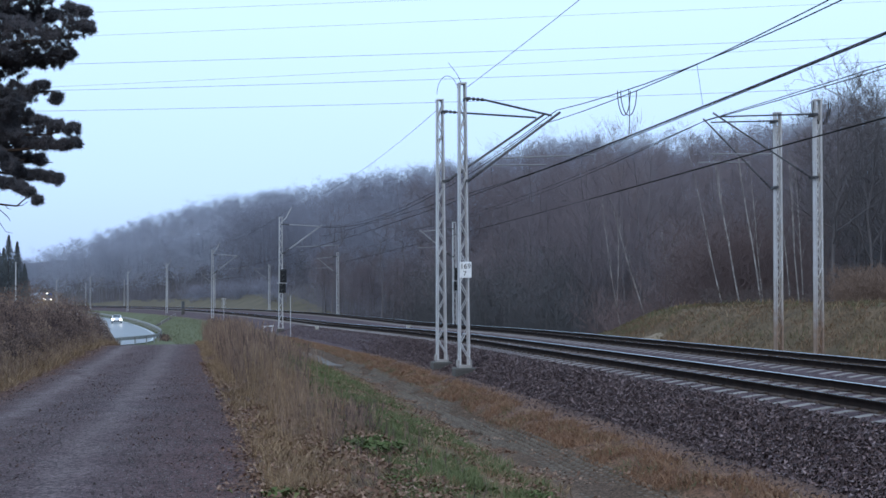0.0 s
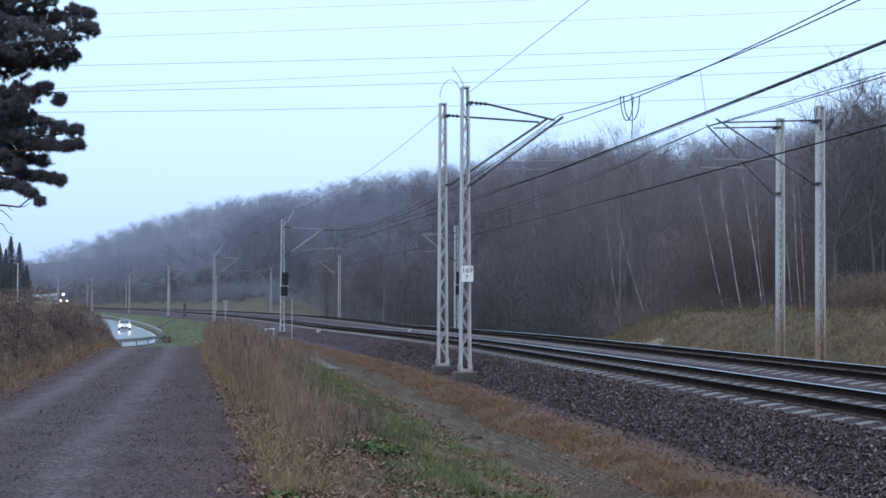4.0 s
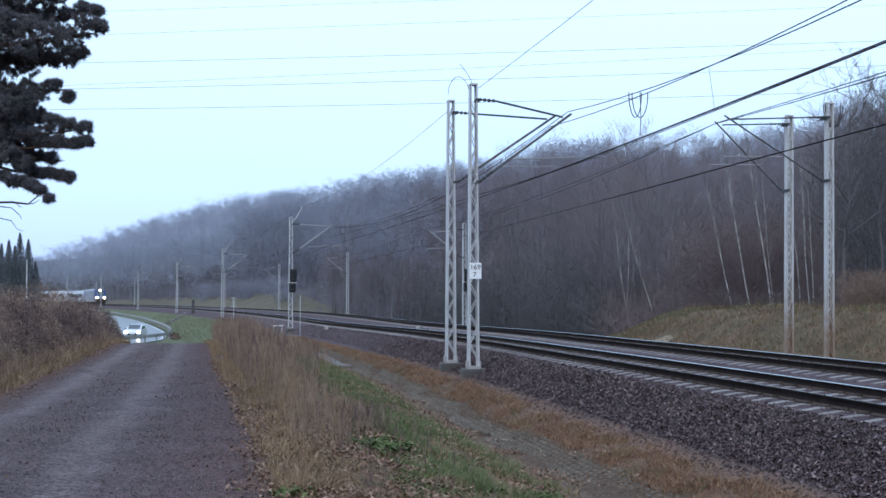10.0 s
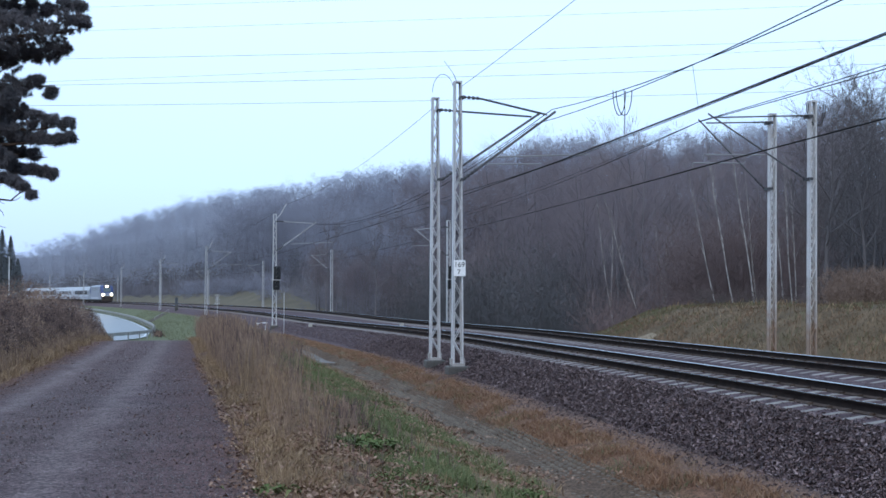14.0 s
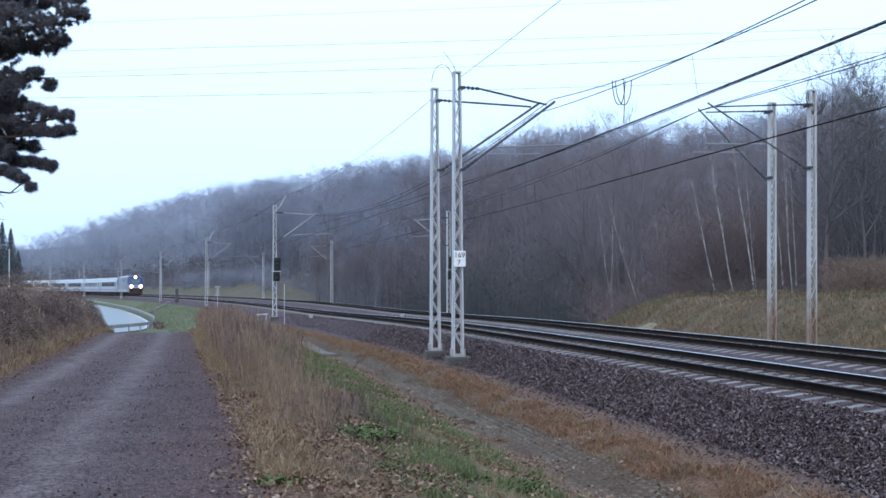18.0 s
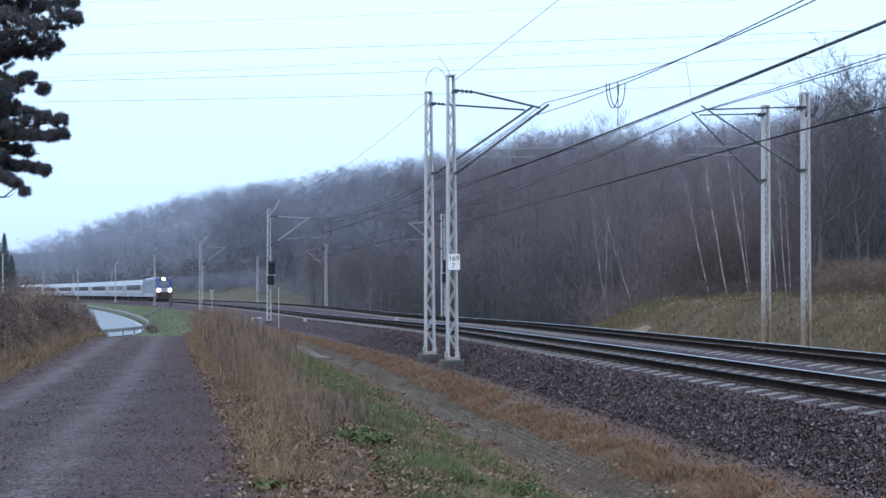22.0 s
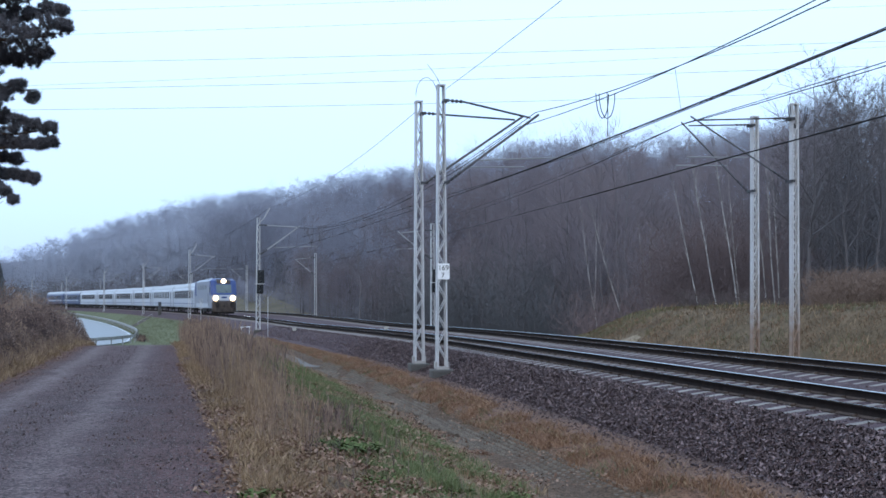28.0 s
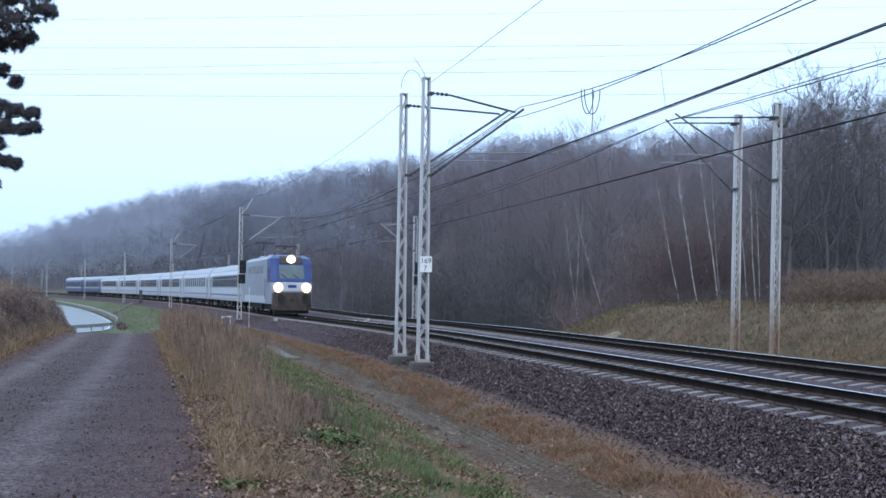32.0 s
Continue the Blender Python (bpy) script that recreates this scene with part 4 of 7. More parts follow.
def scatter_trees(name, label, templates, spots, trunk_mat, fine_mat):
    """Many trees far off, as one thing: the trunks as quads, the twigs as triangles."""
    for what, mat, iv in (("trunks", trunk_mat, 0), ("twigs", fine_mat, 2)):
        vs, fs, k = [], [], 0
        for x, y, z, h, turn, w, t in spots:
            tv, tf = templates[t][iv], templates[t][iv + 1]
            c, s = math.cos(turn), math.sin(turn)
            v = np.empty_like(tv)
            v[:, 0], v[:, 1], v[:, 2] = x + h * w * (tv[:, 0] * c - tv[:, 1] * s), y + h * w * (tv[:, 0] * s + tv[:, 1] * c), z + h * tv[:, 2]
            vs.append(v)
            fs.append(tf + k)
            k += len(v)
        ob = new(name + "_" + what, raw_mesh(name + "_" + what, np.concatenate(vs), np.concatenate(fs), mat))
        tagged(ob, label, "woods", "", "stuff")


templates = [tree_template(i, 22, 74, 0.0, sp, st, 0.75, 0.00068, 0.5) for i, (sp, st) in enumerate([(0.29, 0.25), (0.24, 0.35), (0.33, 0.3), (0.27, 0.15), (0.31, 0.4), (0.22, 0.2)])]


def wood_spots(count):
    r = np.random.default_rng(3)
    out = []
    while len(out) < count:
        s, v = r.uniform(20, 640), r.uniform(0, 1) ** 1.3 * 120 + 15
        u = v + float(spread(np.array(s)))
        x, y = (float(a) for a in place(s, u))
        if y < 30 or not -0.42 < x / y < 0.44:
            continue
        d = math.hypot(x, y)
        if r.uniform() > np.interp(d, [60, 150, 400, 700], [1.0, 1.0, 0.75, 0.6]):
            continue
        if v < 26 and s < 69:
            continue
        z = float(ground_z(s, u))
        top = EYE + float(skyline(x, y)) * d * (r.uniform(0.78, 1.03) if d < 170 else r.uniform(0.8, 1.04))
        h = min(max(top - z, 6.5), 21) * r.uniform(0.88, 1.04)
        out.append((x, y, z - 0.2, h, r.uniform(0, 6.28), r.uniform(0.85, 1.25) * (1.0 if d < 260 else 1.15), int(r.integers(0, 6))))
    return out


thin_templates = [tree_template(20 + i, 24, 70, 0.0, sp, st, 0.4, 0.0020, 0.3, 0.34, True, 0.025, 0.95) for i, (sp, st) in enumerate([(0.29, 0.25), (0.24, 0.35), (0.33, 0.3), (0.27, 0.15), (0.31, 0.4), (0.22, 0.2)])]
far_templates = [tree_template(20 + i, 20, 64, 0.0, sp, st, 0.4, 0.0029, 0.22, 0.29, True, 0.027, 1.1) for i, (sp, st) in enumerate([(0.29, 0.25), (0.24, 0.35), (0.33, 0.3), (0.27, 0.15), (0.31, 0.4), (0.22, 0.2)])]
all_spots = wood_spots(1550)
edge_rng = np.random.default_rng(77)
edge_spots = []
while len(edge_spots) < 130:
    s, v = edge_rng.uniform(72, 210), edge_rng.uniform(11, 26)
    x, y = (float(a) for a in place(s, v + float(spread(np.array(s)))))
    if -0.3 < x / y < 0.3:
        z = float(ground_z(s, v + float(spread(np.array(s)))))
        h = edge_rng.uniform(7, 13) if y < 120 else edge_rng.uniform(8, 12)
        edge_spots.append((x, y, z - 0.2, h, edge_rng.uniform(0, 6.28), edge_rng.uniform(0.8, 1.1), int(edge_rng.integers(0, 6))))
scatter_trees("wood_edge", "slender leafless trees along the foot of the wood, stems darkened for shade", templates, edge_spots, edge_bark_mat, twig_mat)
blur = np.random.default_rng(9).normal(0, 26, len(all_spots))
scatter_trees("woods", "dense leafless winter woodland on the slope", templates, [q for q, b in zip(all_spots, blur) if q[1] + b < 175], bark_mat, twig_mat)
scatter_trees("distant_woods", "leafless woodland further along the valley, haze in its colour", thin_templates, [q for q, b in zip(all_spots, blur) if 175 <= q[1] + b < 310], hazy_bark_mat, hazy_twig_mat)
scatter_trees("far_woods", "leafless woodland at the end of the valley, more haze in its colour", far_templates, [q for q, b in zip(all_spots, blur) if q[1] + b >= 310], hazier_bark_mat, hazier_twig_mat)
# ---- trees that stand clear: birches and the wood's edge ----
def single_tree(name, label, template, x, y, z, h, turn, w, trunk_mat, fine_mat, group, cache={}):
    key = (id(template), trunk_mat.name)
    if key not in cache:
        cache[key] = (raw_mesh("trunk", template[0], template[1], trunk_mat, flat=False), raw_mesh("crown", template[2], template[3], fine_mat))
    tree = new(name)
    tagged(tree, label, "tree", group)
    part("trunk", cache[key][0], None, tree)
    part("crown", cache[key][1], None, tree)
    tree.matrix_basis = Matrix.LocRotScale((x, y, z), Euler((0, 0, turn)), (h * w, h * w, h))
    return tree


def ground_xy(x, y):
    return float(ground_z(*along(np.array(x), np.array(y))))


def branching_tree(seed, spread_out, start):
    """A bare tree one unit high whose limbs divide twice before the twigs."""
    r = np.random.default_rng(seed)
    h = np.linspace(0, 1, 8)
    trunk = np.column_stack([np.cumsum(r.normal(0, 0.009, (8, 2)), 0) * np.minimum(1, h * 3)[:, None], h * 0.93])
    wood = [tube(trunk, np.interp(h, [0, 0.05, 0.6, 1], [0.011, 0.0075, 0.0034, 0.0006]), 6)]
    tv, tf = [], []

    def grow(p, d, length, thick, level):
        pts, q, e = [p], p, d / np.linalg.norm(d)
        n = 4
        for _ in range(n):
            e = e + r.normal(0, 0.17, 3) + np.array([0, 0, 0.13])
            e /= np.linalg.norm(e)
            q = q + e * length / n
            pts.append(q)
        if level < 2:
            wood.append(tube(pts, np.linspace(thick, thick * 0.25, n + 1), 4 if level == 0 else 3))
        else:
            a = np.cross(e, r.normal(0, 1, 3))
            a *= thick / (np.linalg.norm(a) + 1e-9)
            k = len(tv)
            tv.extend([pts[0] - a, pts[0] + a, pts[2] + a * 0.6, pts[2] - a * 0.6, pts[4]])
            tf.extend([(k, k + 1, k + 2), (k, k + 2, k + 3), (k + 3, k + 2, k + 4)])
            return
        for i in range(8 if level == 0 else 16):
            t = r.uniform(0.2, 1.0) * n
            j = min(n - 1, int(t))
            b = pts[j] + (pts[j + 1] - pts[j]) * (t - j)
            side = r.normal(0, 1, 3)
            grow(b, (pts[j + 1] - pts[j]) / length * n * 0.9 + side * 0.55, length * (0.5 if level == 0 else 0.34) * r.uniform(0.6, 1.2), thick * 0.45 if level == 0 else 0.0005, level + 1)

    for i in range(17):
        t = start + (0.96 - start) * (i + r.uniform(0, 1)) / 17
        p = np.array([np.interp(t, h * 0.93, trunk[:, 0]), np.interp(t, h * 0.93, trunk[:, 1]), t])
        a = i * 2.4 + r.normal(0, 0.5)
        grow(p, np.array([math.cos(a), math.sin(a), r.uniform(0.5, 1.1)]), spread_out * (1.2 - 0.8 * t) * r.uniform(0.8, 1.3), 0.003 * (1.25 - t) + 0.0004, 0)
    wv, wf = join([(np.asarray(v), np.asarray(f)) for v, f in wood])
    return wv, wf, np.array(tv), np.array(tf)


def birch(seed, lean, fork):
    """A young birch one unit high: a kinked trunk that thins early, steep side branches, here and there a second stem."""
    r = np.random.default_rng(seed)
    wood, tv, tf = [], [], []

    def stem(p, slope, length, thick, n):
        at, pts, tilt = np.array(p), [np.array(p)], np.array([slope * 1.25, r.normal(0, 0.04)])
        for i in range(n):
            tilt = tilt * 0.96 + r.normal(0, 0.04, 2) + np.array([slope * 0.02, 0])
            at = at + np.array([tilt[0], tilt[1], 1.0]) * length / n
            pts.append(at)
        wood.append(tube(pts, thick * np.interp(np.linspace(0, 1, n + 1), [0, 0.45, 0.8, 1], [1.0, 0.72, 0.34, 0.1]), 6))
        return pts

    stems = [stem((0, 0, 0), lean, 0.95, 0.0072, 10)]
    if fork:
        stems.append(stem(stems[0][3], lean + fork, 0.6, 0.0048, 7))
    for pts in stems:
        for i in range(3, len(pts) - 1):
            for _ in range(3):
                a, size = r.uniform(0, 6.28), r.uniform(0.06, 0.13) * (1.2 - i / len(pts) * 0.6)
                d = np.array([math.cos(a) * 0.62, math.sin(a) * 0.62, 1.0]) * size
                b = pts[i] + (pts[i + 1] - pts[i]) * r.uniform(0, 1)
                wood.append(tube([b, b + d * 0.5 + r.normal(0, 0.004, 3), b + d], [0.0017, 0.0011, 0.0003], 3))
                for _ in range(7):
                    q = b + d * r.uniform(0.3, 1.0)
                    e = d * 0.35 + r.normal(0, 0.02, 3)
                    w = np.cross(e, r.normal(0, 1, 3))
                    w *= 0.0006 / (np.linalg.norm(w) + 1e-9)
                    k = len(tv)
                    tv.extend([q - w, q + w, q + e])
                    tf.append((k, k + 1, k + 2))
    wv, wf = join([(np.asarray(v), np.asarray(f)) for v, f in wood])
    return wv, wf, np.array(tv), np.array(tf)


birch_templates = [birch(40 + i, *q) for i, q in enumerate([(-0.36, 0), (-0.31, 0.09), (-0.19, -0.1), (-0.16, 0), (-0.13, 0), (-0.15, 0.1), (-0.08, 0), (-0.33, 0), (-0.3, 0.34), (-0.08, 0.06), (-0.05, 0)])]
tr = np.random.default_rng(21)
for i, (dx, d, h) in enumerate([(0.2275, 62, 8.0), (0.2415, 61, 9.0), (0.2595, 63, 10.5), (0.262, 66, 9.8), (0.283, 64, 8.5), (0.2895, 62, 8.4), (0.2925, 65, 9.0), (0.173, 80, 11.5), (0.147, 82, 11), (0.1876, 78, 9.5), (0.197, 79, 9)]):
    x, y = dx * d, d
    single_tree("birch_tree", "leafless birch with a pale slender leaning trunk", birch_templates[i], x, y, ground_xy(x, y) - 0.1, h, tr.uniform(-0.4, 0.4), 0.58, birch_mat, twig_mat, "birches on the bank")

edge_templates = [branching_tree(60 + i, sp, st) for i, (sp, st) in enumerate([(0.3, 0.25), (0.26, 0.2), (0.34, 0.3)])]
for i, (dx, d, h) in enumerate([(0.318, 62, 11.6), (0.312, 68, 11.8), (0.33, 72, 13.0), (0.338, 78, 14.0), (0.348, 86, 15.2), (0.366, 84, 15.5), (0.383, 80, 15.5), (0.327, 96, 16.5), (0.345, 100, 17.5), (0.36, 74, 14.0), (0.35, 64, 12.5), (0.352, 68, 12.8), (0.365, 74, 14.5), (0.345, 80, 15.5), (0.30, 82, 13.5), (0.375, 66, 13), (0.39, 70, 14), (0.322, 88, 16), (0.36, 90, 17),
                                (0.13, 122, 13), (0.10, 125, 14), (0.05, 128, 13), (0.0, 132, 12), (0.19, 100, 12), (0.17, 118, 13), (-0.05, 150, 12), (-0.09, 170, 14)]):
    x, y = dx * d, d
    # Nearest trees take the darkened bark, farther ones paler bark for haze.
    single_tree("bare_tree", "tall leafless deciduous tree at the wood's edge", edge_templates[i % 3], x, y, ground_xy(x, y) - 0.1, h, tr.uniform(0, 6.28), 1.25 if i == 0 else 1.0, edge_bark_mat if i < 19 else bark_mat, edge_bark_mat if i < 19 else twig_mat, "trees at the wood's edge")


# ---- leafless shrubs under the wood's edge ----
shrub_mat = material("reddish_shrub_twigs", [(0.098, 0.068, 0.068), (0.150, 0.111, 0.111), (0.208, 0.159, 0.156)], 0.08, 0.9, 0, 0.0, 6.0, "island", vary=0.35, soft=0.5)
# Undergrowth colour is darkened for the deep shade at the wood's foot.
shaded_shrub_mat = material("shaded_shrub_twigs", [(0.042, 0.041, 0.047), (0.064, 0.062, 0.069), (0.095, 0.091, 0.1)], 0.08, 0.9, 0, 0.0, 6.0, "island", vary=0.35, soft=0.5)


# For saplings added as a fine veil that stands in for haze.
veil_sapling_mat = material("veil_sapling_twigs", [(0.048, 0.05, 0.055), (0.077, 0.079, 0.085), (0.115, 0.115, 0.122)], 0.05, 0.8, 0, 0.0, 6.0, "island", vary=0.35, soft=0.5)


russet_mat = material("russet_sapling_twigs", [(0.082, 0.06, 0.061), (0.115, 0.085, 0.085), (0.16, 0.122, 0.119)], 0.12, 0.9, 0, 0.0, 6.0, "island", vary=0.35, soft=0.5)
scrub_mat = material("brown_scrub_twigs", [(0.045, 0.035, 0.034), (0.074, 0.058, 0.055), (0.112, 0.09, 0.085)], 0.2, 0.9, 0, 0.0, 6.0, "island", vary=0.35, soft=0.5)
bracken_mat = material("rusty_seed_heads", [(0.06, 0.039, 0.031), (0.13, 0.088, 0.068), (0.23, 0.162, 0.125)], 0.2, 0.9, 0, 0.0, 6.0, "island", vary=0.35, soft=0.5)


# Far shrubs carry the haze in their colour too.
far_shrub_mat = material("hazy_shrub_twigs", [(0.12, 0.118, 0.14), (0.155, 0.152, 0.18), (0.19, 0.186, 0.22)], 0.05, 0.9, 0, 0.0, 6.0, "island", vary=0.35, soft=0.6)


def shrubs(name, label, count, dirs, depth, tall, mat, seed, clear=9.0):
    """Fans of thin upright twigs, one fan a shrub."""
    r = np.random.default_rng(seed)
    v, f = [], []
    for _ in range(count):
        d = r.uniform(*depth)
        x, y = r.uniform(*dirs) * d, d
        s, u = (float(a) for a in along(x, y))
        if u - float(spread(np.array(s))) < clear:
            continue
        z, h = float(ground_z(s, u)), r.uniform(*tall)
        n = 130 if h < 6 else 230
        t = r.uniform(0.0, 0.75, n)
        wide = min(h, 4.5)
        base = np.stack([x + r.normal(0, 0.32 * wide, n) * (0.3 + t), y + r.normal(0, 0.3 * wide, n) * (0.3 + t), z + h * t], -1)
        e = np.stack([r.normal(0, 0.13, n), r.normal(0, 0.13, n), r.uniform(0.04, 0.24, n)], -1) * min(h, 4.0)
        sd = r.normal(0, 1, (n, 3)) * max(0.0065, 0.000085 * d)
        k = len(v)
        for i in range(n):
            v.extend([base[i] - sd[i], base[i] + sd[i], base[i] + e[i]])
            f.append((k + 3 * i, k + 3 * i + 1, k + 3 * i + 2))
    tagged(new(name, raw_mesh(name, np.array(v), np.array(f), mat)), label, "shrubs", "", "stuff")


shrubs("shrubs", "reddish-brown leafless shrubs among the birches", 420, (0.13, 0.3), (72, 112), (2.5, 6.0), shrub_mat, 33)
shrubs("shrubs", "leafless shrubs along the foot of the wood, darkened for shade", 900, (-0.2, 0.4), (80, 165), (1.5, 5.0), shaded_shrub_mat, 34)
shrubs("bank_scrub", "low brown leafless scrub along the top of the bank", 200, (0.18, 0.43), (54, 72), (0.3, 1.1), scrub_mat, 37, 8.2)
shrubs("bank_scrub", "rust-brown seed-headed scrub on the bank", 260, (0.32, 0.44), (45, 56), (0.7, 2.0), bracken_mat, 38, 8.2)
shrubs("birch_saplings", "reddish fine-twigged birch saplings behind the bank", 300, (0.195, 0.295), (66, 82), (5.0, 9.5), russet_mat, 39)
shrubs("shrubs", "leafless shrubs along the foot of the far woods, coloured for haze", 900, (-0.37, -0.04), (165, 430), (2.5, 6.5), far_shrub_mat, 44, 8.0)
shrubs("saplings", "tall fine grey saplings added along the wood's edge as a haze veil", 1100, (-0.16, 0.42), (86, 150), (6.0, 11.0), veil_sapling_mat, 36)
shrubs("shrubs", "leafless shrubs along the far foot of the wood, coloured for haze", 1100, (-0.34, -0.13), (190, 330), (2.0, 5.0), hazy_twig_mat, 35)

# ---- conifers ----
# Needle colour is lightened to blue-grey to hold the haze before the spruces.
needle_mat = material("hazy_spruce_needles", [(0.075, 0.084, 0.094), (0.115, 0.127, 0.135), (0.165, 0.17, 0.175)], 0.5, 0.8, 0, 0.0, 8.0, "island")
pine_mat = material("pine_needles", [(0.058, 0.06, 0.066), (0.092, 0.088, 0.097), (0.14, 0.12, 0.128)], 2.5, 0.85, 0, 0.0, 12.0, "island", spec=0.1, vary=0.3, soft=0.4)
pine_bark_mat = material("pine_bark", [(0.03, 0.02, 0.015), (0.06, 0.04, 0.03), (0.11, 0.07, 0.05)], 3.0, 0.95, 0, 0.8, 14.0)


def spruce(x, y, h, seed):
    r = np.random.default_rng(seed)
    tree = new("spruce_tree")
    tagged(tree, "spruce standing beyond the brushwood, greyed for haze", "tree", "spruces")
    part("trunk", raw_mesh("trunk", *tube([(0, 0, -0.3), (0, 0, h * 0.5), (0, 0, h)], [0.2, 0.12, 0.02], 7), pine_bark_mat), None, tree)
    v, f = [], []
    for _ in range(9000):
        t = (int(r.uniform(0.04, 1) ** 0.75 * 20) + r.normal(0, 0.3)) / 20
        rad = (max(0, 1 - t) ** 1.05 * h * 0.25 + 0.08) * r.uniform(0.7, 1.15)
        a, q = r.uniform(0, 6.28), r.uniform(0.2, 1.0)
        tier = t + 0.05
        p = np.array([math.cos(a) * rad * q, math.sin(a) * rad * q, h * tier - rad * q * 0.3 + r.normal(0, 0.08)])
        d = np.array([math.cos(a), math.sin(a), -0.5 + r.normal(0, 0.3)]) * r.uniform(0.3, 0.7) * (1.15 - t)
        s = np.array([-math.sin(a), math.cos(a), r.normal(0, 0.4)]) * 0.075
        k = len(v)
        v.extend([p - s, p + s, p + d])
        f.append((k, k + 1, k + 2))
    part("crown", raw_mesh("crown", np.array(v), np.array(f), needle_mat), None, tree)
    tree.matrix_basis = pose(x, y, ground_xy(x, y))


for i, (dx, d, h) in enumerate([(-0.353, 235, 16.2), (-0.346, 250, 15.6), (-0.362, 240, 15), (-0.374, 230, 15.5), (-0.340, 262, 11.5), (-0.39, 235, 15), (-0.405, 245, 14), (-0.357, 255, 14.5), (-0.368, 258, 15)]):
    spruce(dx * d, d, h, 80 + i)


def pine():
    """The old pine beside the gravel track: only the outer boughs of its crown reach into view."""
    r = np.random.default_rng(5)
    tree = new("pine_tree")
    tagged(tree, "old pine with dark ragged needle tufts on drooping boughs", "tree")
    bx, by, d = -7.6, 14.6, 14.5
    gz = ground_xy(bx, by)
    stem = [(bx, by, gz - 0.3), (bx + 0.1, by, 2.0), (bx - 0.05, by + 0.1, 5.0), (bx + 0.1, by, 8.5), (bx, by, 11.0)]
    part("trunk", raw_mesh("trunk", *tube(stem, [0.26, 0.22, 0.18, 0.12, 0.03], 10), pine_bark_mat, flat=False), None, tree)
    # boughs: rise where they enter, then the tip's place across and up (both as slopes from the eye), and half their depth of foliage
    boughs = [(0.247, -0.325, 0.252, 0.15), (0.231, -0.302, 0.236, 0.12), (0.210, -0.297, 0.219, 0.15), (0.192, -0.306, 0.203, 0.14), (0.178, -0.320, 0.171, 0.115), (0.162, -0.354, 0.158, 0.08),
              (0.147, -0.343, 0.149, 0.09), (0.136, -0.303, 0.140, 0.105), (0.124, -0.307, 0.129, 0.06), (0.119, -0.326, 0.113, 0.09), (0.108, -0.334, 0.0835, 0.055), (0.112, -0.322, 0.1, 0.05), (0.170, -0.352, 0.168, 0.13), (0.156, -0.356, 0.155, 0.13), (0.138, -0.356, 0.138, 0.12), (0.2, -0.35, 0.2, 0.16), (0.222, -0.348, 0.224, 0.16), (0.127, -0.346, 0.127, 0.13), (0.115, -0.348, 0.114, 0.11)]
    nv, nf = [], []
    for b, (rise, dx, up, full) in enumerate(boughs):
        dep = 14.5 + 0.35 * math.sin(b * 2.3)
        a = np.array([bx, by, EYE + rise * dep - 0.1])
        mid = np.array([-0.385 * dep, dep, EYE + rise * dep])
        e = np.array([(dx + 0.0085) * dep, dep, EYE + up * dep])
        span = np.linalg.norm(e - mid)
        pts = [a, a + (mid - a) * 0.5 + r.normal(0, 0.03, 3)] + [mid + (e - mid) * t + np.array([0, 0, -0.04 * math.sin(t * 3.1)]) + r.normal(0, 0.012, 3) for t in np.linspace(0, 1, 6)]
        part("bough", raw_mesh("bough", *tube(pts, np.linspace(0.035, 0.005, 8), 6), pine_bark_mat, flat=False), None, tree)
        lobes = [(t, r.normal(0, 0.4), r.uniform(0.7, 1.3)) for t in np.arange({8: 0.62, 10: 0.3, 11: 0.45}.get(b, 0.0), 1.01, (0.17 if full > 0.06 else 0.115) / span)]
        for t, shift, size in lobes:
            rad = full * ((1.6 - 0.7 * t) if full > 0.1 else 1.2) * size
            heart = mid + (e - mid) * t + np.array([0, 0, shift * rad])
            for _ in range(int(44 * size)):
                q = r.normal(0, 1, 3)
                q *= r.uniform(0.1, 1.0) ** 0.45 / np.linalg.norm(q)
                c = heart + q * np.array([rad * 0.95, rad * 1.5, rad * 0.8])
                for _ in range(54):
                    dr = r.normal(0, 1, 3) + np.array([0, 0, 0.25])
                    dr *= r.uniform(0.036, 0.064) / np.linalg.norm(dr)
                    sd = np.cross(dr, r.normal(0, 1, 3))
                    sd *= 0.0042 / (np.linalg.norm(sd) + 1e-9)
                    k = len(nv)
                    p = c + dr * 0.15
                    nv.extend([p - sd, p + sd, p + dr])
                    nf.append((k, k + 1, k + 2))
    crown = part("foliage", raw_mesh("foliage", np.array(nv), np.array(nf), pine_mat), None, tree, "dark green needle tufts")
    crown["kind"] = "stuff"
    # bare dead branches under the lowest bough: slopes across and up from the eye
    for path, thick in ((((-0.40, 0.0775), (-0.3603, 0.0784), (-0.3465, 0.0769), (-0.3396, 0.0828), (-0.3327, 0.086)), 0.018),
                        (((-0.3465, 0.0769), (-0.342, 0.0775), (-0.3375, 0.0805)), 0.007), (((-0.3396, 0.0828), (-0.3385, 0.0865), (-0.336, 0.089)), 0.006),
                        (((-0.38, 0.076), (-0.3602, 0.0738), (-0.3533, 0.0677), (-0.3519, 0.0645)), 0.009), (((-0.39, 0.07), (-0.3602, 0.0632), (-0.3555, 0.0562), (-0.35, 0.0548)), 0.008), (((-0.357, 0.0785), (-0.354, 0.075), (-0.3515, 0.0742)), 0.006)):
        pts = [np.array([a * 14.3, 14.3, EYE + b * 14.3]) for a, b in path]
        pts = [np.array([bx, by, EYE + path[0][1] * 14.3 + 0.2])] + pts if path[0][0] < -0.37 else pts
